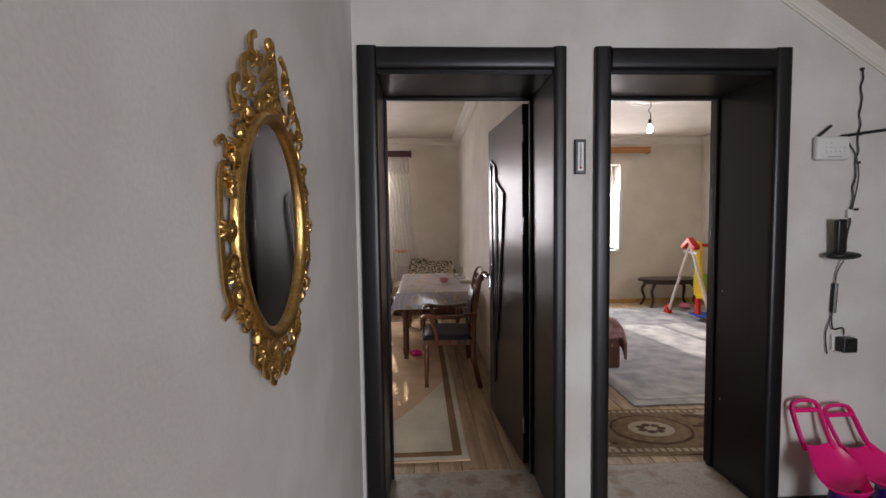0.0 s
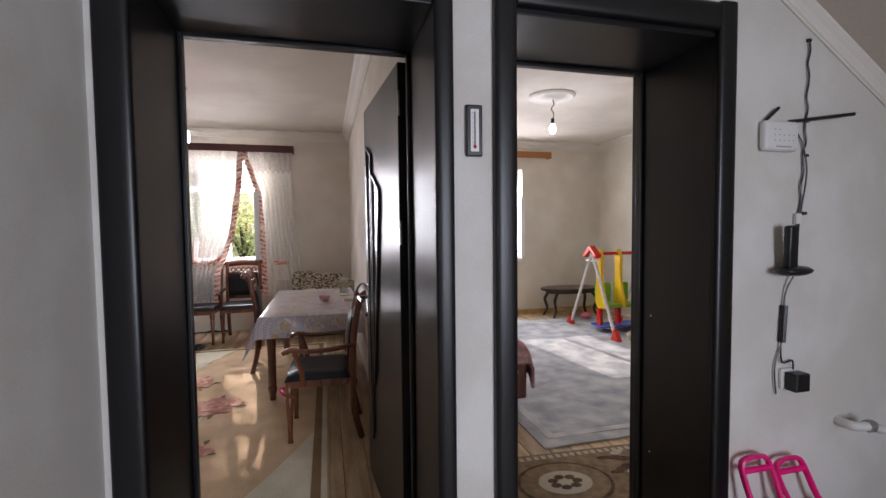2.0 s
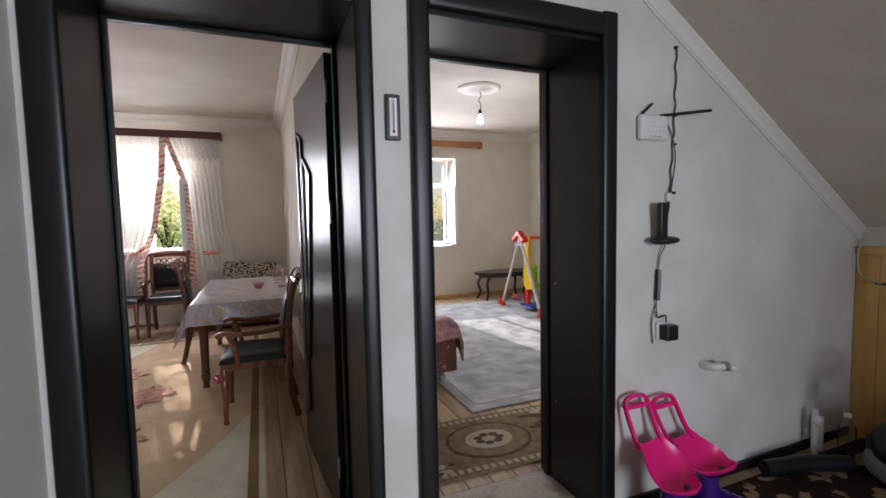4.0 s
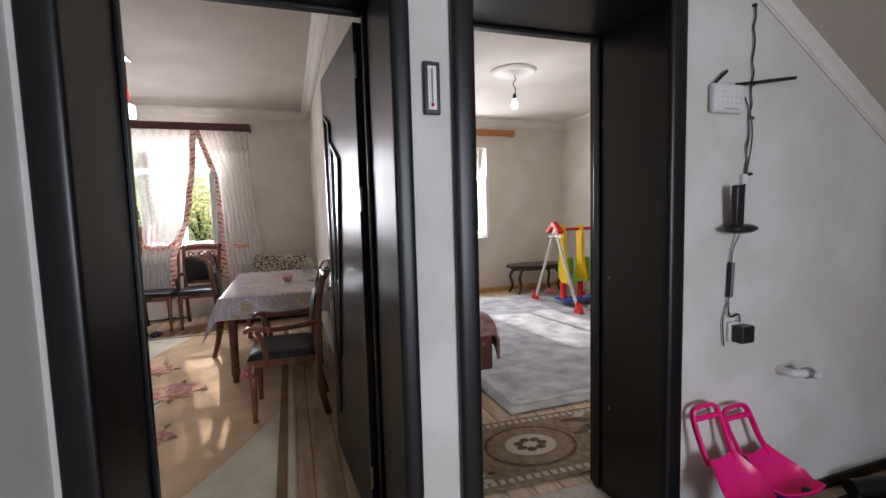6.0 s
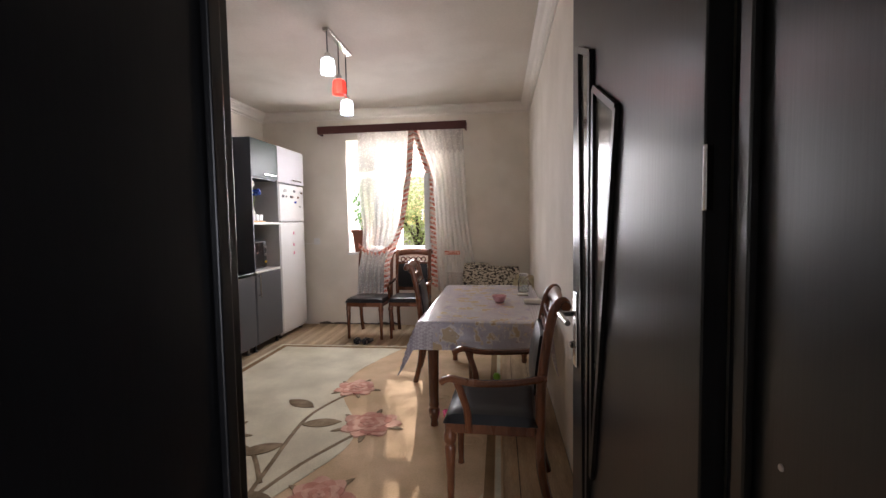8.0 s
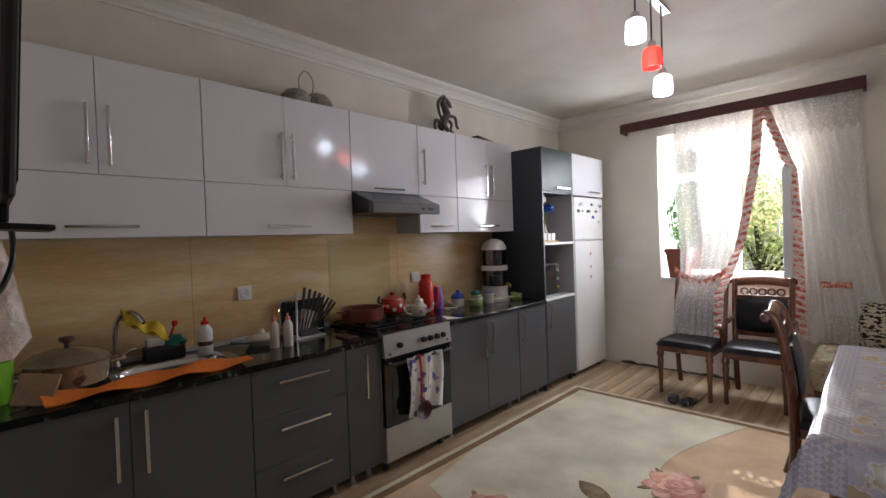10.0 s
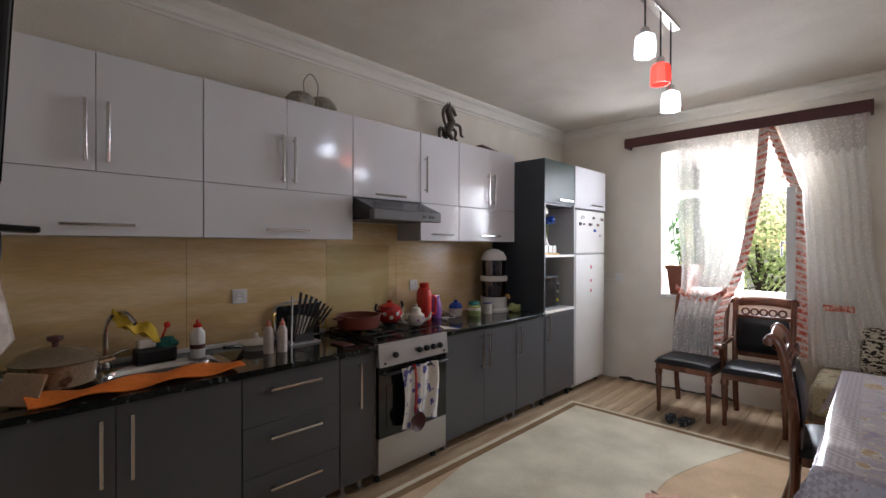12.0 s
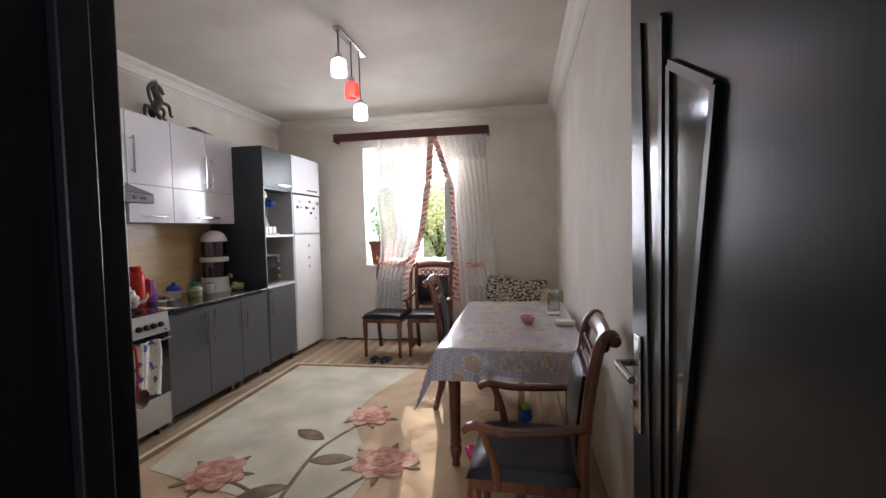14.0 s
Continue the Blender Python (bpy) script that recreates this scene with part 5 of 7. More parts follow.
TEAL = mat("teal_cloth", (0.02, 0.16, 0.15), 0.8)
YCLOTH = mat("yellow_cloth", (0.62, 0.42, 0.03), 0.8, vary=0.15, bump=0.2)
TINT = clear("grey_blue_clear_plastic", (0.80, 0.79, 0.86), 0.06, 0.03)


def turned(name, prof, x, y, z, m, label, category, n=22):
    o = thing(name, x, y, z, 0, label, category)
    part("body", lathe(prof, n=n), m, o, smooth=True)
    return o


# tap
o = thing("tap", -2.12, 4.56, CT, 0, "tall curved chrome kitchen tap", "tap")
part("base", lathe([(0.026, 0), (0.026, 0.02), (0.018, 0.03), (0.018, 0.06), (0, 0.06)]), CHROME, o, smooth=True)
part("spout", tube([(0, 0, 0.05), (0, 0, 0.18), (0.02, 0.02, 0.25), (0.09, 0.06, 0.27), (0.15, 0.09, 0.22)], 0.011, 10), CHROME, o, smooth=True)
part("lever", tube([(0.0, 0.02, 0.05), (0.02, 0.06, 0.075), (0.03, 0.09, 0.08)], 0.007), CHROME, o, smooth=True)
ob = part("dish_cloth", sheet(lambda u, v: (-2.12 + 0.14 * v + 0.02 * math.sin(u * 8), 4.58 + 0.17 * u, CT + 0.285 - 0.10 * u - 0.12 * abs(v - 0.5) + 0.012 * math.sin(u * 14 + v * 5)), 18, 8, 0.006), YCLOTH, smooth=True)
tagged(ob, "yellow dish cloth draped over the tap", "cloth")
# pot with glass lid beside the sink
o = thing("cooking_pot", -1.93, 4.36, CT, 0, "brown enamel pot with a tilted glass lid", "pot")
part("pot", lathe([(0.10, 0), (0.135, 0.015), (0.145, 0.10), (0.150, 0.105), (0.14, 0.105), (0.13, 0.02), (0, 0.016)], n=28), POTW, o, smooth=True)
lid = part("lid", lathe([(0.150, 0), (0.152, 0.006), (0.12, 0.035), (0.06, 0.055), (0, 0.06)], 0, 0, 0.107, 28), LIDG, o, "smoked glass lid", smooth=True)
part("lid_knob", lathe([(0.010, 0), (0.012, 0.02), (0.028, 0.03), (0.028, 0.045), (0, 0.05)], 0, 0, 0.164, 14), VAL, lid, smooth=True)
for s in (-1, 1):
    part("pot_handle", tube([(0.04, s * 0.14, 0.08), (0.03, s * 0.19, 0.085), (-0.03, s * 0.19, 0.085), (-0.04, s * 0.14, 0.08)], 0.008, 6), POTW, o, smooth=True)
ob = part("cutting_board", box(-0.065, 0.065, -0.006, 0.006, 0, 0.12, 0.005), mat("worn_board_wood", (0.30, 0.19, 0.11), 0.6, vary=0.2))
ob.matrix_basis = pose(-1.70, 4.225, CT + 0.004, -28, 8, 62)
tagged(ob, "small worn wooden cutting board leaning on a pot", "cutting board")
o = turned("cup", [(0.045, 0), (0.055, 0.02), (0.062, 0.16), (0.058, 0.16), (0.05, 0.02), (0, 0.015)], -1.86, 4.13, CT, GREEN, "bright green plastic cup", "cup")
# orange towel along the sink's front edge
ob = part("towel", sheet(lambda u, v: (-1.79 + 0.17 * v + 0.03 * math.sin(u * 7) * (1 - v), 4.24 + 0.76 * u + 0.02 * v, CT + 0.008 + 0.018 * (math.sin(u * 17 + v * 4) * 0.5 + 0.5) + 0.012 * math.sin(v * math.pi)), 40, 12, 0.006), ORANGE, smooth=True)
tagged(ob, "bright orange towel lying along the sink edge", "towel")
# basket of sponges
o = thing("sponge_holder", -2.10, 4.76, CT, 0, "black sponge holder with teal cloth and red brush", "sponge holder")
part("tub", box(-0.05, 0.05, -0.09, 0.09, 0, 0.075, 0.012), PLASTIC_K, o)
part("cloth", blob(0, 0.05, 0.085, 0.045, 0.05, 0.035, rough=0.4, seed=2), TEAL, o, smooth=True)
part("sponge", box(-0.03, 0.03, -0.08, 0.0, 0.076, 0.12, 0.01), CREAM, o)
part("brush", tube([(0, 0.01, 0.05), (0.0, 0.05, 0.17)], 0.006), RED, o, smooth=True)
part("brush_head", blob(0, 0.054, 0.18, 0.012, 0.016, 0.016), RED, o, smooth=True)


def squeeze_bottle(x, y, z, h, cap, label, r=0.03, m=None):
    o = thing("bottle", x, y, z, 0, label, "bottle")
    part("body", lathe([(r * 0.95, 0), (r, 0.006), (r, h * 0.6), (r * 0.92, h * 0.68), (r * 0.5, h * 0.78), (r * 0.5, h * 0.8)]), m or PLASTIC_W, o, smooth=True)
    part("cap", lathe([(r * 0.55, 0), (r * 0.55, h * 0.07), (r * 0.25, h * 0.11), (r * 0.15, h * 0.2), (0, h * 0.2)], 0, 0, h * 0.8, 14), cap, o, "coloured cap", smooth=True)
    part("bottle_label", lathe([(r * 1.012, h * 0.25), (r * 1.012, h * 0.36)], n=22), VAL if cap is RED else CREAM, o) if cap is RED else None
    return o


PINKCAP = mat("salmon_plastic", (0.70, 0.24, 0.18), 0.4, bump=0)
SAUCE = mat("milky_sauce_bottle", (0.66, 0.56, 0.49), 0.3, vary=0.1, bump=0)
squeeze_bottle(-2.04, 4.94, CT, 0.20, RED, "white washing-up bottle with red cap", 0.036)
squeeze_bottle(-1.87, 5.245, CT, 0.185, PINKCAP, "milky squeeze bottle with salmon cap", 0.027, SAUCE)
squeeze_bottle(-1.85, 5.315, CT, 0.185, PINKCAP, "milky squeeze bottle with salmon cap", 0.027, SAUCE)
o = thing("frying_pan", -2.02, 5.24, CT, 0, "small white frying pan with black handle", "pan")
part("pan", lathe([(0.07, 0), (0.095, 0.035), (0.098, 0.036), (0.07, 0.006), (0, 0.005)], n=26), CREAM, o, smooth=True)
part("pan_handle", tube([(0.03, -0.09, 0.03), (0.06, -0.16, 0.045), (0.07, -0.20, 0.05)], 0.010), PLASTIC_K, o, smooth=True)
part("lid", lathe([(0.09, 0), (0.05, 0.02), (0.015, 0.026), (0.012, 0.05), (0, 0.055)], 0, 0, 0.038, 22), CREAM, o, smooth=True)
# knife block with fanned knives, and a steel tray behind
o = thing("knife_block", -2.00, 5.51, CT, 0, "black knife stand with fanned steel knives", "knife block")
part("foot_plate", box(-0.06, 0.08, -0.11, 0.09, 0, 0.012, 0.003), STEEL, o)
part("stand", prism([(-0.05, 0.012), (0.05, 0.012), (0.02, 0.12), (-0.05, 0.16)], -0.06, 0.06, "xz"), PLASTIC_K, o)
for k in range(8):
    y = -0.07 + 0.02 * k
    a = radians(8 + 5 * k)
    z0, L = 0.05 + 0.002 * k, 0.21 - 0.012 * k
    d = Vector((0.0, math.sin(a), math.cos(a)))
    p = Vector((0.035 + 0.003 * k, y * 0.8, z0))
    part("blade", tube([p, p + d * L * 0.62], 0.008, 4, flat=0.2), CHROME, o)
    part("grip", tube([p + d * L * 0.62, p + d * (L + 0.05)], 0.010, 8, flat=0.7), PLASTIC_K, o, smooth=True)
part("sharpening_rod", tube([(0.05, -0.09, 0.012), (0.05, -0.085, 0.29)], 0.006, 8), STEEL, o, smooth=True)
o = thing("serving_tray", -2.16, 5.58, CT + 0.0, 0, "dark tray with brass handles leaning on the splashback", "tray")
part("tray", box(-0.012, 0.004, -0.15, 0.15, 0.004, 0.21, 0.006), BLACKEN, o)
part("rim", tube([(-0.002, -0.15, 0.01), (-0.002, 0.15, 0.01), (-0.002, 0.15, 0.21), (-0.002, -0.15, 0.21), (-0.002, -0.15, 0.01)], 0.006, 6), STEEL, o, smooth=True)
for s in (-1, 1):
    part("tray_handle", tube([(0.0, s * 0.155, 0.05), (0.02, s * 0.18, 0.06), (0.02, s * 0.18, 0.16), (0.0, s * 0.155, 0.17)], 0.007), GOLD, o, "brass handle", smooth=True)
tagged(part("phone", box(-1.82, -1.68, 5.60, 5.68, CT + 0.001, CT + 0.011, 0.004), VAL), "dark flat phone-sized case lying on the worktop", "case")

# on the stove
SZ = 0.8845
o = thing("casserole", -1.98, 5.92, SZ, 0, "wide terracotta-red enamel casserole", "pot")
part("pot", lathe([(0.125, 0), (0.14, 0.01), (0.145, 0.085), (0.152, 0.09), (0.14, 0.09), (0.132, 0.015), (0, 0.012)], n=30), BRICKRED, o, smooth=True)
for s in (-1, 1):
    part("lug", box(-0.03, 0.03, s * 0.165 - 0.02, s * 0.165 + 0.02, 0.07, 0.082, 0.005), BRICKRED, o)
o = thing("red_kettle", -2.02, 6.215, SZ, 0, "red enamel pot with white spots and black handles", "pot")
part("body", lathe([(0.06, 0), (0.085, 0.02), (0.095, 0.06), (0.085, 0.095), (0.078, 0.10), (0, 0.10)], n=26), ENRED, o, smooth=True)
part("lid", lathe([(0.085, 0), (0.078, 0.015), (0.03, 0.035), (0.012, 0.038), (0.02, 0.055), (0, 0.06)], 0, 0, 0.101, 24), ENRED, o, smooth=True)
for s in (-1, 1):
    part("handle", tube([(0, s * 0.085, 0.08), (0, s * 0.125, 0.10), (0, s * 0.115, 0.14)], 0.010), PLASTIC_K, o, smooth=True)
for a in range(5):
    t = radians(-60 + 30 * a)
    part("spot", lathe([(0.014, 0), (0.012, 0.002), (0, 0.0025)], n=12, m=Matrix.Translation((0.0935 * math.cos(t), 0.0935 * math.sin(t), 0.055 + 0.012 * (-1) ** a)) @ pose(0, 0, 0, 0, 90, math.degrees(t))), CREAM, o, "white dot")
o = thing("teapot", -1.78, 6.26, SZ, 0, "small white china teapot with dark flower print", "teapot")
part("body", lathe([(0.035, 0), (0.045, 0.006), (0.062, 0.04), (0.055, 0.075), (0.035, 0.09), (0.03, 0.10), (0, 0.10)], n=22), CREAM, o, smooth=True)
part("lid", lathe([(0.034, 0), (0.03, 0.018), (0.008, 0.03), (0.012, 0.042), (0, 0.048)], 0, 0, 0.10, 18), CREAM, o, smooth=True)
part("spout", tube([(0.04, 0.03, 0.03), (0.065, 0.06, 0.05), (0.07, 0.075, 0.095)], 0.012, 8, taper=0.6), CREAM, o, smooth=True)
part("handle", tube([(-0.02, -0.05, 0.08), (-0.03, -0.095, 0.075), (-0.03, -0.09, 0.03), (-0.02, -0.055, 0.02)], 0.007, 8), CREAM, o, smooth=True)
for t, z in ((-30, 0.04), (10, 0.055), (45, 0.035)):
    part("flower_print", lathe([(0.011, 0), (0, 0.001)], n=6, m=Matrix.Translation((0.061 * math.cos(radians(t)), 0.061 * math.sin(radians(t)), z)) @ pose(0, 0, 0, 0, 85, t)), PURP, o)

# right of the stove
turned("thermos_flask", [(0.054, 0), (0.060, 0.01), (0.060, 0.22), (0.046, 0.255), (0.036, 0.262), (0.040, 0.288), (0.032, 0.298), (0, 0.30)], -2.06, 6.60, CT, RED, "tall red plastic thermos flask", "thermos")
part("jug_handle", tube([(0.02, 0.05, 0.19), (0.03, 0.095, 0.18), (0.03, 0.09, 0.06), (0.02, 0.05, 0.05)], 0.009), RED, bpy.data.objects["thermos_flask"], smooth=True)
turned("jug", [(0.040, 0), (0.048, 0.02), (0.046, 0.12), (0.03, 0.16), (0.034, 0.18), (0, 0.18)], -2.09, 6.76, CT, PURP, "violet plastic jug on the worktop", "jug")
o = turned("sugar_jar", [(0.05, 0), (0.055, 0.01), (0.055, 0.065), (0, 0.066)], -2.04, 6.95, CT, CREAM, "round pale jar with a blue lid", "jar")
part("lid", lathe([(0.058, 0), (0.058, 0.012), (0.045, 0.035), (0.014, 0.05), (0.016, 0.066), (0, 0.068)], 0, 0, 0.067, 22), BLUE, o, "blue domed lid", smooth=True)
o = turned("spice_jar", [(0.05, 0), (0.058, 0.01), (0.058, 0.035), (0.052, 0.04), (0.058, 0.045), (0.058, 0.08), (0.045, 0.09), (0, 0.09)], -1.93, 7.06, CT, mat("pale_green_glaze", (0.34, 0.42, 0.16), 0.25, bump=0), "green and cream ribbed jar with cloth lid", "jar")
part("band", lathe([(0.060, 0), (0.060, 0.022)], 0, 0, 0.05, 22), CREAM, o)
part("lid", blob(0, 0, 0.105, 0.045, 0.045, 0.022, rough=0.3), TEAL, o, smooth=True)
o = turned("mug", [(0.036, 0), (0.040, 0.006), (0.040, 0.09), (0.036, 0.09), (0.034, 0.01), (0, 0.008)], -1.93, 7.24, CT, CREAM, "white enamel mug with dark rim", "mug")
part("rim", lathe([(0.041, 0.088), (0.041, 0.093), (0.036, 0.093)]), BLUE, o)
part("handle", tube([(0.01, 0.038, 0.075), (0.02, 0.07, 0.07), (0.02, 0.065, 0.03), (0.01, 0.038, 0.02)], 0.006), CREAM, o, smooth=True)
o = thing("water_filter", -2.00, 7.42, CT, 0, "stacked white and clear countertop water filter with tap", "water filter")
part("base", lathe([(0.14, 0), (0.14, 0.02), (0.12, 0.03), (0.118, 0.11), (0.12, 0.12), (0, 0.12)], n=30), PLASTIC_W, o, smooth=True)
part("lower_tank", lathe([(0.108, 0.121), (0.112, 0.25), (0.110, 0.25), (0.106, 0.125)], n=30), TINT, o, "tinted clear tank", smooth=True)
part("middle_ring", lathe([(0.122, 0.251), (0.124, 0.275), (0.118, 0.29), (0, 0.29)], n=30), PLASTIC_W, o, smooth=True)
part("upper_tank", lathe([(0.104, 0.291), (0.108, 0.42), (0.106, 0.42), (0.102, 0.295)], n=30), TINT, o, "tinted clear tank", smooth=True)
part("filter_core", lathe([(0.055, 0.125), (0.055, 0.20), (0, 0.205)], n=20), SIDE, o, smooth=True)
part("dome", lathe([(0.115, 0.421), (0.115, 0.44), (0.09, 0.485), (0.04, 0.51), (0, 0.515)], n=30), PLASTIC_W, o, smooth=True)
part("spigot", tube([(0.118, 0.02, 0.135), (0.15, 0.02, 0.135), (0.155, 0.02, 0.11)], 0.011), GOLD, o, "brass spigot", smooth=True)
o = bpy.data.objects["water_filter"]
o.scale = (1.0, 1.0, 1.10)
o = thing("leaf_vegetable", -1.84, 7.52, CT, 0, "pale green lettuce lying on the worktop", "vegetable")
part("head", blob(0, 0, 0.032, 0.055, 0.07, 0.034, rough=0.5, seed=4), mat("lettuce_green", (0.42, 0.46, 0.18), 0.5, vary=0.2, bump=0.2), o, smooth=True)
tagged(part("paper_corner", prism([(-1.66, 6.42), (-1.60, 6.52), (-1.80, 6.50)], CT + 0.001, CT + 0.003, "xy"), CLOTH_W), "white scrap of folded paper on the worktop", "paper")
tagged(part("extension_cable", tube([(-2.17, 6.66, 1.06), (-2.10, 6.80, 0.93), (-1.98, 6.88, CT + 0.008), (-2.02, 6.76, CT + 0.008), (-1.92, 6.72, CT + 0.008)], 0.004, 6), PLASTIC_W, smooth=True), "thin white cable looped on the worktop", "cable")


def socket(x, y, z, rz, label="white wall socket"):
    o = thing("wall_socket", x, y, z, rz, label + " on the wall", "socket", "wall sockets")
    part("plate", box(0, 0.010, -0.042, 0.042, -0.042, 0.042, 0.003), PLASTIC_W, o)
    part("inset", lathe([(0.024, 0), (0.024, 0.004), (0.020, 0.004), (0.018, 0.001), (0, 0.001)], n=18, m=Matrix.Translation((0.0101, 0, 0)) @ pose(0, 0, 0, 0, 90, 0)), PLASTIC_W, o, smooth=True)
    for s in (-1, 1):
        part("pin_hole", lathe([(0.003, 0), (0, 0.0005)], n=8, m=Matrix.Translation((0.0115, s * 0.009, 0)) @ pose(0, 0, 0, 0, 90, 0)), PLASTIC_K, o)


socket(XL + 0.0085, 5.215, 1.135, 0)
socket(XL + 0.0085, 6.60, 1.12, 0)
socket(-1.50, YW - 0.001, 1.10, -90)
tagged(part("wall_cable", tube([(-1.53, YW - 0.005, 1.09), (-1.58, YW - 0.02, 1.07), (-1.66, YW - 0.03, 1.08)], 0.004, 6), PLASTIC_W, smooth=True), "short white cable to the refrigerator", "cable")

# tea towel and ladle on the oven handle
DOT = mat("white_cloth_blue_print", (0.70, 0.67, 0.62), 0.9, vary=0.05, scale=17, fine=120, second=(0.10, 0.10, 0.32), mix=(0.565, 0.58), bump=0.2)
for y0, w, ln in ((5.91, 0.18, 0.37), (6.06, 0.17, 0.33)):
    ob = part("tea_towel", sheet(lambda u, v: (FX + 0.074 + 0.012 * math.sin(u * 8 + v * 3), y0 + w * (u + 0.12 * math.sin(v * 3 + u)) * (0.8 + 0.25 * v), 0.695 - ln * v - 0.05 * u * v), 18, 18, 0.004), DOT, smooth=True)
    tagged(ob, "white tea towel with blue dots over the oven handle", "towel")
o = thing("ladle", FX + 0.10, 6.0, 0.33, 0, "dark red ladle hanging on the oven handle", "ladle")
part("handle", tube([(0, 0, 0.08), (0, 0.005, 0.24), (-0.01, 0.005, 0.36), (-0.03, 0.005, 0.365)], 0.007, 6), ENRED, o, smooth=True)
part("bowl", lathe([(0.0, 0), (0.035, 0.008), (0.055, 0.03), (0.058, 0.03), (0.036, 0.0), (0.0, -0.006)], n=20, m=pose(0.0, 0, 0.035, 0, 86, 0)), VAL, o, smooth=True)

# niche: small oven, dishes, flower vase, cups
o = thing("microwave_oven", -1.87, 7.91, 0.853, 0, "black small oven standing in the niche", "microwave")
part("case", box(-0.16, 0.17, -0.24, 0.14, 0.006, 0.30, 0.006), PLASTIC_K, o)
part("glass_door", box(0.171, 0.178, -0.235, 0.07, 0.02, 0.285, 0.003), SCREEN, o)
part("control_strip", box(0.171, 0.176, 0.075, 0.137, 0.02, 0.285, 0.002), PLASTIC_K, o)
for z in (0.07, 0.15, 0.23):
    part("knob", lathe([(0.014, 0), (0.012, 0.014), (0, 0.014)], n=14, m=Matrix.Translation((0.177, 0.106, z)) @ pose(0, 0, 0, 0, 90, 0)), YELLOW if z < 0.1 else STEEL, o, smooth=True)
for sx in (-0.13, 0.14):
    for sy in (-0.2, 0.1):
        part("foot", lathe([(0.012, 0), (0.012, 0.006)], sx, sy, 0, 8), PLASTIC_K, o)
turned("baking_dish", [(0.09, 0), (0.12, 0.03), (0.125, 0.03), (0.09, 0.005), (0, 0.005)], -1.83, 7.84, 1.154, BLACKEN, "dark round baking dish on the small oven", "dish")
tagged(part("plastic_bag", blob(-1.83, 7.82, 1.215, 0.07, 0.09, 0.04, rough=0.6, seed=8), CLOTH_W, smooth=True), "crumpled white plastic bag in a dish", "bag")
o = turned("vase", [(0.05, 0), (0.058, 0.02), (0.035, 0.09), (0.016, 0.14), (0.02, 0.17), (0, 0.17)], -1.78, 7.95, 1.358, CREAM, "white narrow vase with artificial flowers", "vase")
part("stem", tube([(0, 0, 0.16), (0.02, 0.01, 0.27), (0.02, -0.02, 0.34)], 0.004), LEAFM, o)
part("blue_flower", blob(0.03, 0.03, 0.33, 0.05, 0.06, 0.035, rough=0.6, seed=1), BLUE, o, "blue cloth flower", smooth=True)
part("white_flower", blob(0.07, -0.17, 0.40, 0.045, 0.05, 0.045, rough=0.5, seed=5), CREAM, o, "cream cloth flower", smooth=True)
part("white_stem", tube([(0, 0, 0.16), (0.02, -0.08, 0.33), (0.06, -0.16, 0.39)], 0.003), LEAFM, o)
o = thing("cup_rack", -1.70, 7.82, 1.358, 0, "wooden tray with a row of small white letter cups", "cup rack")
part("tray", box(-0.05, 0.05, -0.16, 0.16, 0, 0.016, 0.003), PINE, o)
for k in range(4):
    part("cup", box(-0.032, 0.032, -0.15 + 0.075 * k, -0.085 + 0.075 * k, 0.0165, 0.085, 0.006), PLASTIC_W, o)
part("pen", tube([(0, -0.11, 0.08), (0.01, -0.13, 0.15)], 0.008, 6), PINKCAP, o)

# on top of the wall cabinets
o = thing("woven_basket", -2.08, 5.62, 2.283, 0, "grey woven double basket with a thin hoop handle", "basket")
BASK = mat("grey_wicker", (0.34, 0.31, 0.25), 0.7, vary=0.4, scale=60, fine=140, bump=0.9, depth=0.006)
for y in (-0.075, 0.075):
    part("bowl", lathe([(0.04, 0), (0.085, 0.03), (0.092, 0.07), (0.06, 0.105), (0.02, 0.12), (0, 0.12)], 0, y, 0, 18), BASK, o, smooth=True)
part("hoop", tube([(0, -0.04, 0.09), (0, -0.05, 0.19), (0, 0, 0.25), (0, 0.05, 0.19), (0, 0.04, 0.09)], 0.004, 6), BASK, o, smooth=True)
for y in (-0.11, 0.11):
    part("knot", blob(0.07, y, 0.03, 0.03, 0.035, 0.03, rough=0.4, seed=y), BASK, o, smooth=True)
BRONZE = mat("dark_bronze", (0.09, 0.075, 0.06), 0.4, 0.3, vary=0.3, scale=20, bump=0.2)
bm = box(-0.05, 0.05, -0.07, 0.07, 0, 0.015, 0.004)
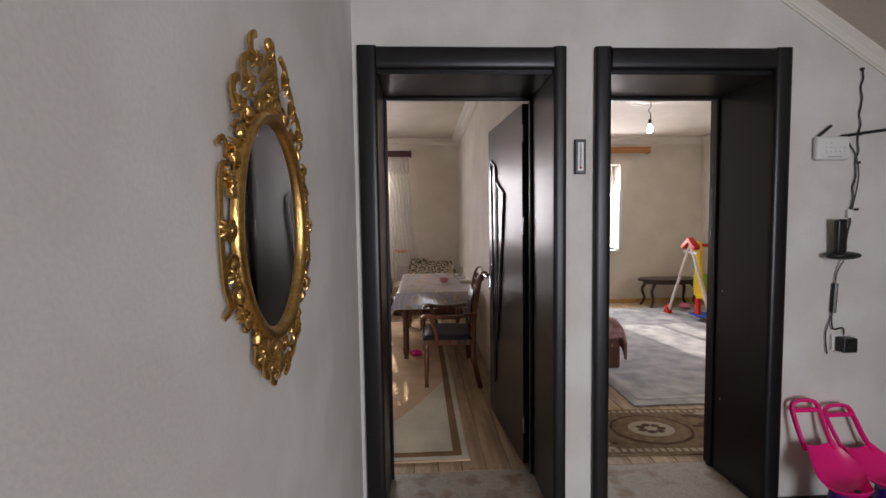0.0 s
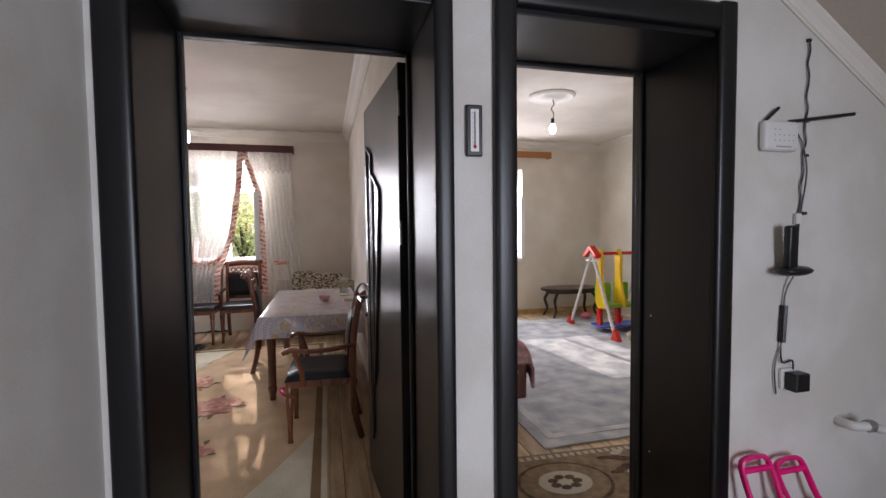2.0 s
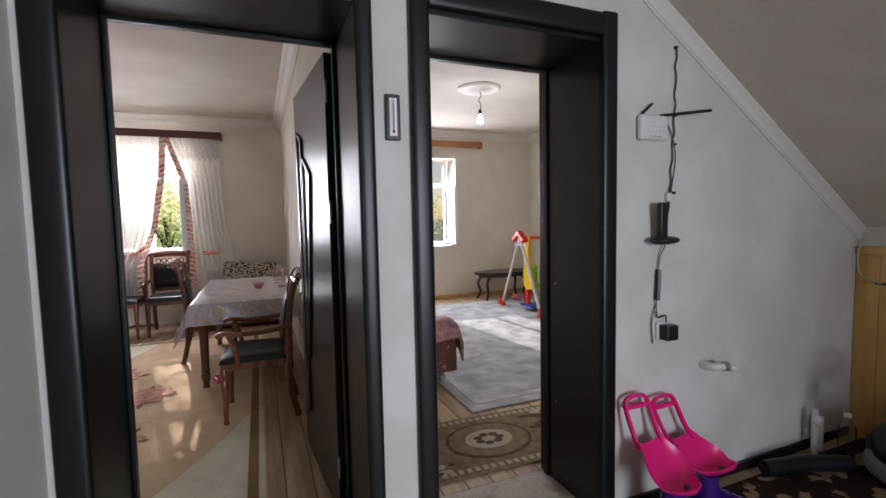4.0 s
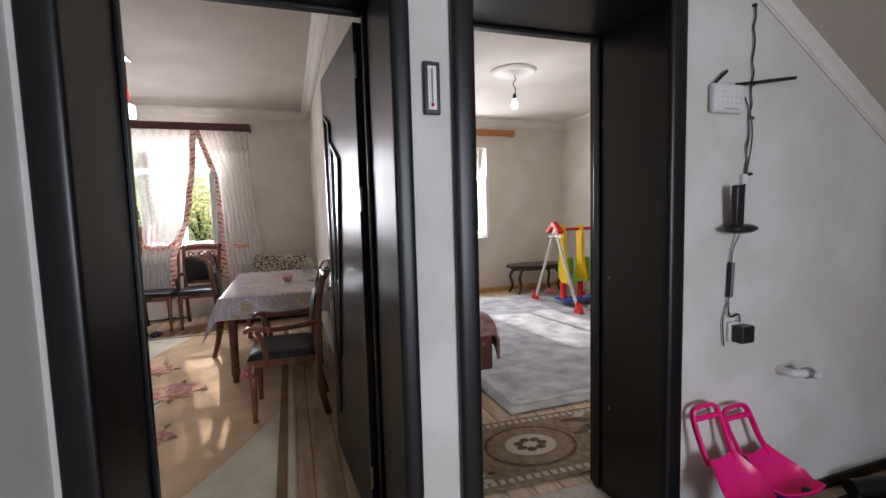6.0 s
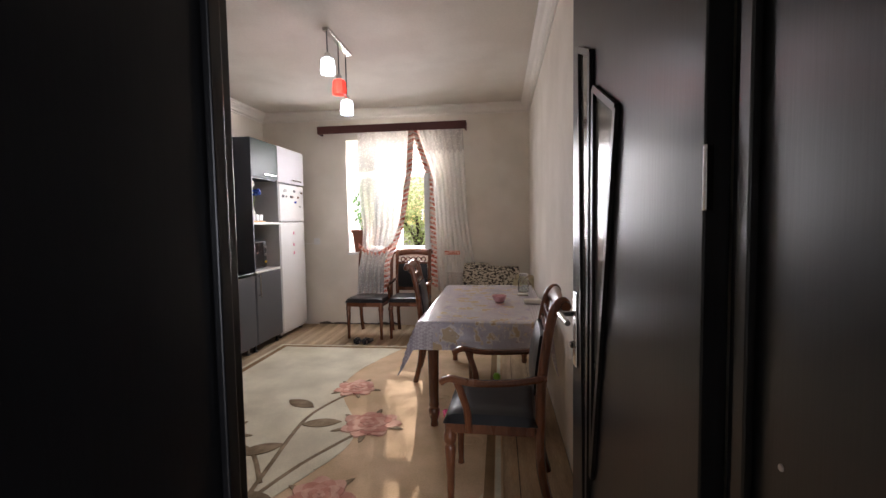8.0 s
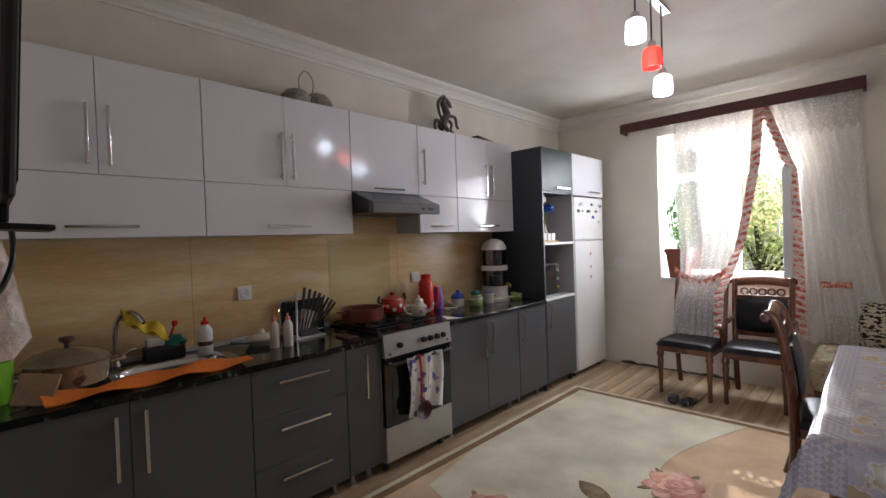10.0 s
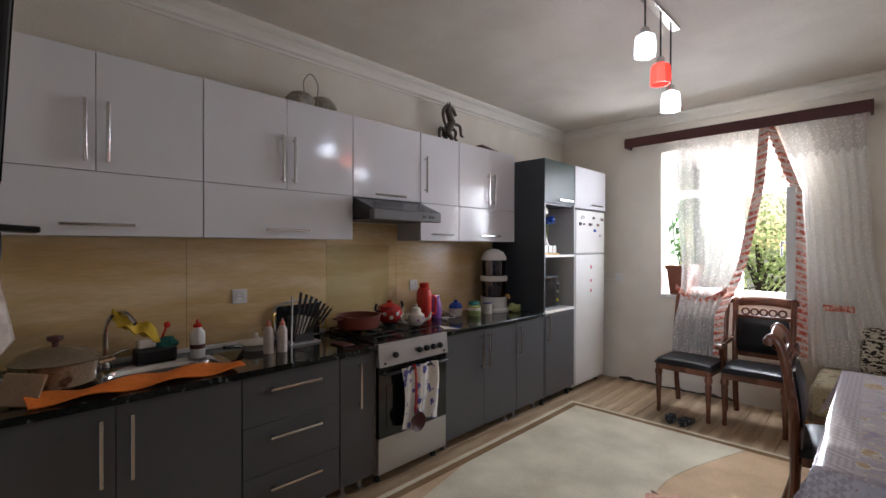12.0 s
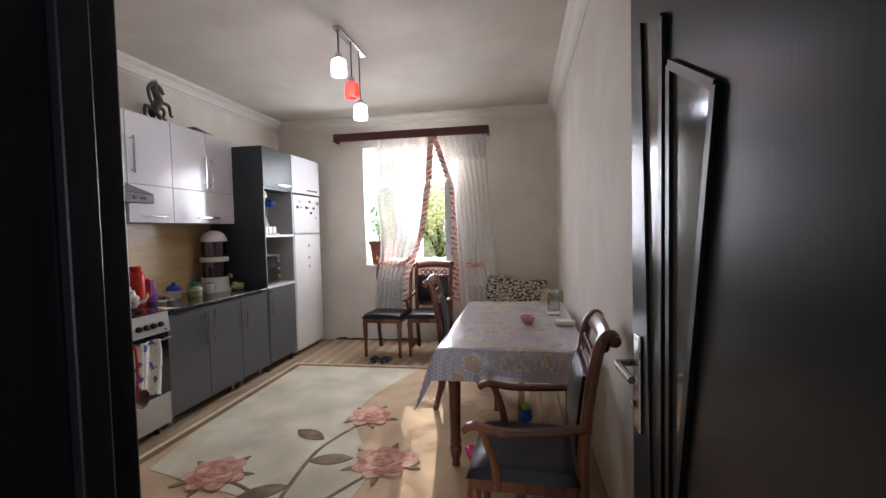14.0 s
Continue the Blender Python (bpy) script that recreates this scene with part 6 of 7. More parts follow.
for pts, r, tp in (
        ([(0, -0.05, 0.09), (0, -0.02, 0.15), (0, 0.02, 0.20)], 0.040, 0.85),
        ([(0, 0.02, 0.20), (0, -0.01, 0.26), (0, -0.03, 0.30), (0, -0.01, 0.335)], 0.034, 0.6),
        ([(0, -0.02, 0.33), (0, 0.03, 0.315), (0, 0.07, 0.27)], 0.022, 0.6),
        ([(0, -0.045, 0.33), (0, -0.085, 0.28), (0, -0.075, 0.21), (0, -0.05, 0.16)], 0.016, 0.7),
        ([(0.02, -0.05, 0.10), (0.02, 0.0, 0.06), (0.02, -0.03, 0.012)], 0.022, 0.55),
        ([(-0.02, -0.06, 0.10), (-0.02, -0.03, 0.06), (-0.02, -0.065, 0.012)], 0.022, 0.55),
        ([(0.02, 0.03, 0.19), (0.02, 0.10, 0.18), (0.02, 0.115, 0.11), (0.02, 0.14, 0.10)], 0.015, 0.6),
        ([(-0.02, 0.03, 0.17), (-0.02, 0.09, 0.14), (-0.02, 0.08, 0.08), (-0.02, 0.11, 0.07)], 0.015, 0.6),
        ([(0, -0.07, 0.12), (0, -0.12, 0.13), (0, -0.13, 0.06), (0, -0.10, 0.01)], 0.018, 0.5)):
    tube(pts, r, 10, bm, tp)
for sx in (-0.012, 0.012):
    tube([(sx, -0.015, 0.345), (sx, -0.02, 0.368)], 0.008, 6, bm, 0.3)
ob = part("horse_statue", bm, BRONZE, smooth=True)
ob.location = (-2.08, 6.92, 2.283)
tagged(ob, "dark bronze rearing horse statue on a wall cabinet", "statue")
ob = part("dark_tray", box(-0.05, 0.05, -0.16, 0.16, 0, 0.02, 0.004), VAL)
ob.matrix_basis = pose(-2.06, 7.42, 2.305, -7, 0, 0)
tagged(ob, "dark wooden tray lying on a wall cabinet", "tray")

# on the table
o = turned("glass_jar", [(0.042, 0), (0.045, 0.01), (0.045, 0.10), (0.034, 0.125), (0.034, 0.135), (0.03, 0.135), (0.03, 0.125), (0.041, 0.1), (0.041, 0.012), (0, 0.01)], 1.09, 7.20, TZ + 0.002, JARGLASS, "clear glass jar standing on the table", "jar")
part("lid", lathe([(0.036, 0), (0.036, 0.02), (0, 0.02)], 0, 0, 0.136), STEEL, o, smooth=True)
turned("bowl", [(0.03, 0), (0.035, 0.004), (0.058, 0.05), (0.054, 0.05), (0.03, 0.008), (0, 0.006)], 0.885, 6.70, TZ + 0.002, mat("pink_glass", (0.66, 0.34, 0.36), 0.1, bump=0), "small pink glass bowl on the table", "bowl")
tagged(part("sponge_pad", box(1.06, 1.19, 6.62, 6.70, TZ + 0.002, TZ + 0.035, 0.010), CREAM), "cream folded cloth pad on the table", "cloth")
tagged(part("saucer", box(1.03, 1.12, 6.98, 7.05, TZ + 0.002, TZ + 0.016, 0.006), CREAM), "small pale soap dish on the table", "dish")
# under the table
o = thing("toy_bottle", 0.86, 6.75, 0.016, 0, "blue and green plastic toy lying under the table", "toy")
part("body", blob(0, 0, 0.05, 0.05, 0.05, 0.05), BLUE, o, smooth=True)
part("top", blob(0, 0, 0.115, 0.03, 0.03, 0.03), GREEN, o, smooth=True)
o = thing("toy_box", 0.56, 6.25, 0.018, 20, "flat bright pink plastic toy on the rug", "toy")
part("tray", box(-0.05, 0.05, -0.07, 0.07, 0, 0.035, 0.012), PINK, o)
tagged(part("ball", blob(0.12, 8.42, 0.07, 0.07, 0.07, 0.07), ORANGE, smooth=True), "orange ball under the chair by the window", "ball")
# broken plaster edge along the foot of the window wall
GAP = mat("broken_plaster_gap", (0.09, 0.07, 0.055), 0.95, vary=0.4, scale=30, bump=0.4)
rb = random.Random(17)
xsb = [-1.50 + 0.06 * k for k in range(19)]
tagged(part("trim_plaster_gap", prism([(xsb[0], 0.001)] + [(x, 0.012 + 0.028 * rb.random() ** 2) for x in xsb] + [(xsb[-1], 0.001)], YW - 0.006, YW - 0.001, "xz"), GAP), kind="structure")
# slippers
for k, (x, rz) in enumerate(((-0.70, 12), (-0.58, -8))):
    o = thing("slipper", x, 8.14, 0, rz, "black slipper with white dots on the floor", "slipper", "slippers")
    part("sole", prism([(0.04 * math.cos(a) * (1 + 0.15 * math.sin(a)), 0.115 * math.sin(a)) for a in [i * math.pi / 10 for i in range(20)]], 0.001, 0.018, "xy", bevel=0.004), PLASTIC_K, o)
    part("upper", blob(0, -0.05, 0.03, 0.042, 0.07, 0.035, rough=0.2), mat("dotted_black_cloth", (0.02, 0.02, 0.022), 0.8, vary=0.1, scale=60, second=(0.6, 0.58, 0.55), mix=(0.60, 0.63)), o, smooth=True)

# pot plant on the sill
o = thing("pot_plant", -0.90, 9.06, W1[2] + 0.005, 0, "green leafy plant in a brown square pot", "plant")
POTB = mat("brown_pot", (0.20, 0.065, 0.035), 0.5, vary=0.1)
bm = bmesh.new()
for z0, z1, a, b in ((0, 0.25, 0.075, 0.10), (0.251, 0.29, 0.112, 0.115)):
    bmesh.ops.create_cone(bm, cap_ends=True, segments=4, radius1=a * 1.414, radius2=b * 1.414, depth=z1 - z0, matrix=Matrix.Translation((0, 0, (z0 + z1) / 2)) @ pose(0, 0, 0, 0, 0, 45))
part("pot", bm, POTB, o)
PL = mat("houseplant_leaf", (0.06, 0.17, 0.025), 0.4, vary=0.2)
rg = random.Random(11)
for k in range(3):
    top = (rg.uniform(-0.10, 0.0), rg.uniform(-0.05, 0.03), 0.72 + 0.11 * k)
    part("stem", tube([(0.02 * k - 0.02, 0, 0.28), (top[0] * 0.5, top[1], 0.45), top], 0.005, 6), PL, o)
    for j in range(11):
        t = j / 10
        c = Vector((top[0] * t, top[1] * t, 0.34 + (top[2] - 0.34) * t))
        a = rg.uniform(0, 6.28)
        ob = part("leaf", sheet(lambda u, v: ((v - 0.5) * 0.055 * math.sin(math.pi * min(1, u * 0.97 + 0.03)), u * 0.11, 0.03 * math.sin(u * 2.5) - 0.05 * u * u + 0.01 * abs(v - 0.5)), 6, 4, 0.001), PL, o, smooth=True)
        ob.matrix_basis = Matrix.Translation(c) @ pose(0, 0, 0, rg.uniform(-20, 30), 0, math.degrees(a))

# ---- second room ----
MED = thing("ceiling_rose", 3.22, 6.58, H, 0, "white round plaster ceiling rose", "ceiling rose")
part("disc", lathe([(0.24, -0.001), (0.24, -0.012), (0.215, -0.03), (0.19, -0.02), (0.12, -0.02), (0.10, -0.035), (0.04, -0.045), (0, -0.045)], n=40), CORN, MED, smooth=True)
o = thing("bare_bulb", 3.22, 6.56, H - 0.05, 0, "lit bare bulb hanging on a twisted wire", "lamp")
part("wire", tube([(0, 0, 0.004), (0.02, 0.01, -0.04), (-0.015, 0, -0.09), (0.012, 0, -0.14), (0, 0, -0.20)], 0.005, 6), PLASTIC_K, o, smooth=True)
part("socket", lathe([(0.018, 0), (0.018, -0.05), (0, -0.05)], 0, 0, -0.19, 14), PLASTIC_K, o, smooth=True)
part("bulb", lathe([(0.012, -0.24), (0.02, -0.26), (0.032, -0.29), (0.034, -0.31), (0.026, -0.335), (0, -0.345)], n=20), glow("lit_bulb", (0.92, 0.96, 1.0), 14), o, "lit white bulb", smooth=True)
bulb_light("bulb_light", 3.22, 6.56, H - 0.44, 7, (0.93, 0.96, 1))

PELM = mat("orange_brown_wood", (0.36, 0.15, 0.045), 0.5, vary=0.2, stretch=(0.2, 1, 1), bump=0.05)
o = thing("curtain_pelmet", label="short orange-brown wooden curtain pelmet", category="curtain rail")
part("board", box(2.5, 4.44, 8.86, 8.88, 2.50, 2.60, 0.004), PELM, o)
for x in (2.5, 4.422):
    part("end_board", box(x, x + 0.018, 8.881, 8.999, 2.502, 2.598), PELM, o)

GREYRUG = pile("grey_rug_pile", (0.30, 0.31, 0.33), (0.46, 0.46, 0.46), 5)
GREYB = pile("pale_grey_pile", (0.42, 0.42, 0.42), (0.52, 0.51, 0.49), 8)
o = thing("grey_rug", label="large mottled grey and cream rug", category="rug")
part("field", box(2.22, 5.30, 4.80, 8.45, 0.001, 0.013, 0.003), GREYRUG, o)
for a in ((2.30, 2.36, 4.9, 8.35), (5.14, 5.2, 4.9, 8.35), (2.36, 5.14, 4.9, 4.96), (2.36, 5.14, 8.29, 8.35)):
    part("band", box(*a, 0.0132, 0.0155), GREYB, o)

# patterned doorway rug
BR1, BR2, BR3 = pile("brown_rug_pile", (0.20, 0.14, 0.085), (0.26, 0.19, 0.12), 20), pile("cream_rug_pile", (0.50, 0.45, 0.36), (0.42, 0.36, 0.27), 30), pile("dark_rug_pile", (0.085, 0.05, 0.035), (0.14, 0.09, 0.06), 30)
o = thing("doorway_rug", 2.20, 4.42, 0, -3, "small brown and cream patterned rug with an oval medallion", "rug")
part("field", box(-0.56, 0.60, -0.32, 0.32, 0.0005, 0.010, 0.003), BR1, o)
ell = lambda cx, cy, a, b, n=36: [(cx + a * math.cos(2 * math.pi * i / n), cy + b * math.sin(2 * math.pi * i / n)) for i in range(n)]
part("medallion", prism(ell(-0.05, 0, 0.27, 0.21), 0.0102, 0.0118), BR3, o)
part("medallion_ring", prism(ell(-0.05, 0, 0.25, 0.19), 0.0119, 0.0132), BR1, o)
part("medallion_centre", prism(ell(-0.05, 0, 0.15, 0.11), 0.0133, 0.0146), BR2, o)
for k in range(7):
    a = 2 * math.pi * k / 7
    part("motif", prism(ell(-0.05 + 0.07 * math.cos(a), 0.05 * math.sin(a), 0.03, 0.022, 10), 0.0147, 0.0158), BR3, o)
rg = random.Random(21)
for sx, sy in ((-0.42, 0.2), (-0.42, -0.2), (0.36, 0.2), (0.36, -0.2), (0.36, 0.0), (0.46, 0.1), (0.46, -0.1)):
    for k in range(5):
        part("scroll", prism(ell(sx + rg.uniform(-0.08, 0.08), sy + rg.uniform(-0.06, 0.06), rg.uniform(0.02, 0.05), rg.uniform(0.012, 0.028), 10), 0.0103 + 0.0004 * k, 0.0112 + 0.0005 * k), BR2 if k % 2 else BR3, o)
for sy in (-0.275, 0.275):
    for k in range(24):
        part("border_block", box(-0.54 + 0.047 * k, -0.54 + 0.047 * k + 0.028, sy - 0.018, sy + 0.018, 0.0102, 0.0115), BR2, o)

# daybed with pink throw
THROW = mat("dusty_pink_fleece", (0.40, 0.22, 0.25), 0.95, vary=0.18, scale=24, fine=160, second=(0.50, 0.31, 0.33), bump=0.9, depth=0.01)
SOFA = mat("worn_red_brown_carved_board", (0.13, 0.045, 0.03), 0.45, vary=0.3, scale=14, second=(0.36, 0.24, 0.14), mix=(0.60, 0.66), bump=0.4)
o = thing("daybed", 1.92, 6.35, 0, 0, "old daybed with worn red-brown end board and castors", "daybed")
part("base", box(-0.47, 0.42, -0.95, 0.95, 0.12, 0.22, 0.02), SOFA, o)
part("end_board", box(-0.47, 0.44, -1.0, -0.951, 0.11, 0.40, 0.02, 3), SOFA, o)
part("mattress", box(-0.46, 0.40, -0.94, 0.93, 0.221, 0.42, 0.05, 4), LEATHER, o, smooth=True)
for sx in (-0.38, 0.34):
    for sy in (-0.9, 0.86):
        part("castor", lathe([(0.03, 0), (0.03, 0.06), (0.015, 0.07), (0.015, 0.119)], sx, sy, 0.0135 if sx > 0 else 0.0005, 12), STEEL, o, smooth=True)
def throw_fn(u, v):
    y = 5.31 + 1.4 * u
    s = (v - 0.5) * 1.35
    x = 1.93 + max(-0.46, min(0.47, s))
    over = max(0, abs(s) - 0.44)
    z = 0.47 - over * 1.0 + 0.02 * noise.noise(Vector((u * 6, v * 7, 0))) - 0.10 * max(0, 0.08 - u) / 0.08
    return (x + 0.02 * math.sin(u * 22) * (over > 0.05), y, max(0.2, z + 0.05 * math.exp(-((u - 0.15) / 0.15) ** 2)))
ob = part("throw_blanket", sheet(throw_fn, 40, 40, 0.02), THROW, smooth=True)
tagged(ob, "dusty pink fleece throw over the daybed", "blanket")

# low dark table by the window wall
DARKT = mat("dark_table_wood", (0.035, 0.018, 0.012), 0.3, vary=0.2, bump=0.03)
o = thing("low_table", 4.62, 8.58, 0, 0, "low dark oval table with curved legs", "table")
part("tabletop", prism(ell(0, 0, 0.50, 0.26, 40), 0.425, 0.455, bevel=0.008), DARKT, o)
part("apron", prism(ell(0, 0, 0.42, 0.20, 40), 0.375, 0.424), DARKT, o)
for sx in (-1, 1):
    for sy in (-1, 1):
        part("leg", tube([(sx * 0.30, sy * 0.13, 0.38), (sx * 0.36, sy * 0.16, 0.27), (sx * 0.33, sy * 0.14, 0.12), (sx * 0.38, sy * 0.17, 0.0)], 0.024, 8, taper=0.8), DARKT, o, smooth=True)
tagged(part("pink_bowl", blob(4.72, 8.30, 0.05, 0.08, 0.08, 0.05), PINKS, smooth=True), "small pink toy on the floor under the low table", "toy")


def swing():
    o = thing("toy_swing", 4.66, 7.50, 0.014, 0, "toddler swing set with yellow giraffe hangers and green seats", "swing set")
    for x in (-0.36, 0.44):
        for s in (-1, 1):
            leg = part("leg", tube([(x, 0, 1.05), (x, s * 0.50, 0.05)], 0.020, 10), WHITEL, o, "white printed tube leg", smooth=True)
            fob = part("foot", prism([(-0.10, 0), (0.05, 0), (0.02, 0.05), (0.0, 0.13), (-0.03, 0.13)] if s < 0 else [(-0.05, 0), (0.10, 0), (0.03, 0.13), (0.0, 0.13), (-0.02, 0.05)], x - 0.03, x + 0.03, "yz"), RED, o, "red plastic foot")
            fob.location = (0, s * 0.5, 0)
        part("cap", prism([(-0.13, 0.98), (-0.15, 1.02), (0, 1.14), (0.15, 1.02), (0.13, 0.98), (0, 1.08)], x - 0.045, x + 0.045, "yz", bevel=0.006), RED, o, "red roof-shaped cap")
        part("spreader", tube([(x, -0.14, 0.94), (x, 0.14, 0.94)], 0.012, 8), WHITEL, o, smooth=True)
    part("top_bar", tube([(-0.36, 0, 1.03), (0.44, 0, 1.03)], 0.022, 10), RED, o, smooth=True)
    for x in (-0.24, 0.04, 0.32):
        prof = [(-0.045, 1.04), (0.045, 1.04), (0.065, 0.98), (0.05, 0.90), (0.05, 0.72), (0.07, 0.55), (0.14, 0.42), (0.13, 0.32), (0.0, 0.30), (-0.06, 0.36), (-0.05, 0.55), (-0.045, 0.72), (-0.05, 0.90), (-0.065, 0.98)]
        part("hanger", prism([(-a * 1.1, b) for a, b in prof], x - 0.02, x + 0.02, "yz", bevel=0.008), YELLOW, o, "yellow giraffe-shaped side hanger")
        part("hanger_head", lathe([(0.03, 0), (0.045, 0.02), (0.03, 0.05), (0, 0.055)], x, 0, 1.035, 12), YELLOW, o, smooth=True)
        part("seat_leg", box(x - 0.025, x + 0.025, -0.04, 0.04, 0.04, 0.30, 0.01), RED, o)
    for x in (-0.10, 0.18):
        part("seat", box(x - 0.115, x + 0.115, -0.14, 0.14, 0.32, 0.36, 0.015), GREEN, o, "green plastic seat")
        part("seat_back", box(x - 0.115, x + 0.115, 0.12, 0.16, 0.361, 0.62, 0.03, 3), GREEN, o, "green plastic seat back")
    part("footboard", box(-0.30, 0.38, -0.16, 0.12, 0.06, 0.085, 0.01), BLUE, o, "blue footboard")


WHITEL = mat("white_printed_tube", (0.66, 0.64, 0.62), 0.35, vary=0.1, scale=40, second=(0.4, 0.3, 0.35), mix=(0.62, 0.66), bump=0)
swing()
HOP = mat("pink_rubber", (0.62, 0.07, 0.20), 0.4, vary=0.08, bump=0.02)
bm = blob(0, 0, 0.20, 0.20, 0.15, 0.155, 20, 14)
tube([(-0.12, 0, 0.26), (-0.16, 0, 0.34), (-0.20, 0, 0.38)], 0.075, 12, bm, 0.9)
blob(-0.24, 0, 0.39, 0.09, 0.06, 0.06, bm=bm)
for s in (-1, 1):
    tube([(-0.18, s * 0.035, 0.43), (-0.16, s * 0.06, 0.49), (-0.14, s * 0.07, 0.53)], 0.022, 8, bm, 0.3)
    for x in (-0.10, 0.11):
        blob(x, s * 0.08, 0.055, 0.055, 0.05, 0.055, bm=bm)
ob = part("bouncy_animal_toy", bm, HOP, smooth=True)
ob.matrix_basis = pose(4.93, 6.86, 0.014, 0, 0, 8)
tagged(ob, "pink inflatable rubber bouncing animal toy on the rug", "toy")
tagged(part("ball", blob(4.45, 6.86, 0.014 + 0.072, 0.072, 0.072, 0.072, 20, 14), mat("beige_ball", (0.55, 0.47, 0.34), 0.45, vary=0.15, scale=9), smooth=True), "cream and beige ball lying on the rug", "ball")
o = thing("radiator", X3, 7.15, 0, 0, "white aluminium ribbed radiator on the wall", "radiator")
for k in range(8):
    y = -0.32 + 0.08 * k
    part("rib", box(-0.11, -0.03, y + 0.003, y + 0.077, 0.14, 0.66, 0.015, 2), FRIDGE, o)
for z in (0.2, 0.6):
    part("pipe", tube([(-0.07, -0.40, z), (-0.07, 0.36, z)], 0.014, 8), FRIDGE, o, smooth=True)
for y in (-0.2, 0.2):
    part("bracket", box(-0.031, -0.001, y - 0.02, y + 0.02, 0.5, 0.54), STEEL, o)
tagged(part("baseboard_room", box(X2, X3, YW - 0.016, YW - 0.001, 0.0005, 0.06, 0.003), PINE), kind="structure")

# ---- hall ----
o = thing("thermometer", 1.358, YH - 0.006, 1.705, 0, "black framed wall thermometer with white scale", "thermometer")
part("frame", box(-0.026, 0.026, -0.014, 0, -0.078, 0.078, 0.004), PLASTIC_K, o)
part("scale", box(-0.013, 0.013, -0.0155, -0.0145, -0.064, 0.064), PLASTIC_W, o, "white scale strip")
part("tube", tube([(0, -0.018, -0.05), (0, -0.018, 0.055)], 0.002, 6), STEEL, o)
part("red_bulb", blob(0, -0.018, -0.05, 0.005, 0.004, 0.005), RED, o)
for k in range(14):
    part("mark", box(-0.010, -0.004, -0.0162, -0.0156, -0.045 + 0.0075 * k, -0.0442 + 0.0075 * k), PLASTIC_K, o)


def mirror():
    cy, cz = 2.395, 1.415
    o = thing("wall_mirror", 0.3525, cy, cz, -3, "oval wall mirror in an ornate gold baroque frame", "mirror")
    o.scale = (0.62, 0.88, 0.91)
    a, b = 0.162, 0.205
    part("glass", prism([(a * 1.02 * math.cos(t), b * 1.02 * math.sin(t)) for t in [2 * math.pi * i / 60 for i in range(60)]], 0.010, 0.014, "yz"), MIRROR, o, "silvered mirror glass")
    part("backing", prism([(a * 1.06 * math.cos(t), b * 1.06 * math.sin(t)) for t in [2 * math.pi * i / 60 for i in range(60)]], 0.0, 0.009, "yz"), VAL, o)
    def rim(u, v):
        t, p = 2 * math.pi * u, v * math.pi
        k = 1 + 0.085 * math.cos(p)
        w = 0.022 * math.sin(p)
        return (0.010 + w * 1.1, a * 1.06 * k * math.cos(t), b * (1.04 + 0.075 * math.cos(p)) * math.sin(t))
    part("inner_rim", sheet(rim, 80, 10), GOLD, o, "smooth gilt oval rim", smooth=True)
    rg = random.Random(9)
    def scroll(y, z, r, turn, a0, thick=0.009):
        pts = [(0.016 + 0.012 * k / 8, y + r * (1 - k / 9) * math.cos(a0 + turn * k * 0.6), z + r * (1 - k / 9) * math.sin(a0 + turn * k * 0.6)) for k in range(9)]
        return tube(pts, thick, 7, taper=0.7)
    def sprig(name, y, z, r, n):
        bm = None
        for k in range(n):
            q = 2 * math.pi * k / n + rg.uniform(-0.4, 0.4)
            dy, dz = math.cos(q), math.sin(q)
            bm = tube([(0.014, y, z), (0.030, y + dy * r * 0.6, z + dz * r * 0.6), (0.020, y + dy * r * 1.25, z + dz * r * 1.25)], r * 0.34, 6, bm, 0.35)
        part(name, blob(0.026, y, z, r * 0.45, r * 0.4, r * 0.4, 8, 6, bm), GOLD, o, smooth=True)
    for k in range(26):
        t = 2 * math.pi * k / 26
        y, z = (a * 1.21) * math.cos(t), (b * 1.15) * math.sin(t)
        part("scroll", scroll(y, z, rg.uniform(0.020, 0.028), rg.choice((-1, 1)), t + rg.uniform(-0.5, 0.5), rg.uniform(0.004, 0.006)), GOLD, o, smooth=True)
        part("bud", blob(0.022, y * 1.02, z * 1.02, 0.012, 0.011, 0.012, 8, 6, rough=0.4, seed=k), GOLD, o, smooth=True)
    for s in (-1, 1):
        # side wings, open work
        part("wing", tube([(0.012, s * 0.19, 0.10), (0.016, s * 0.218, 0.09), (0.016, s * 0.225, 0.0), (0.016, s * 0.218, -0.09), (0.012, s * 0.19, -0.13)], 0.006, 7), GOLD, o, smooth=True)
        for z in (0.13, 0.075, 0.0, -0.075, -0.14):
            sprig("wing_leaf", s * (0.22 - 0.03 * abs(z) / 0.1), z, 0.014, 6)
            part("wing_bridge", tube([(0.012, s * 0.185, z * 0.9), (0.02, s * 0.21, z + 0.01), (0.014, s * 0.225, z)], 0.005, 6), GOLD, o, smooth=True)
        for z, y in ((0.215, 0.145), (0.265, 0.10), (0.315, 0.065)):
            part("crest_scroll", scroll(s * y, z, 0.036, -s, math.pi / 2, 0.008), GOLD, o, smooth=True)
            sprig("crest_leaf", s * (y + 0.015), z - 0.015, 0.020, 5)
        for z, y in ((-0.225, 0.10), (-0.255, 0.065), (-0.28, 0.03)):
            part("foot_scroll", scroll(s * y, z, 0.028, s, -math.pi / 2, 0.007), GOLD, o, smooth=True)
            sprig("foot_leaf", s * y, z, 0.018, 5)
    for k, z in enumerate((0.235, 0.265, 0.295, 0.325)):
        sprig("crest_leaf", 0.0, z, 0.024 - 0.003 * k, 6)
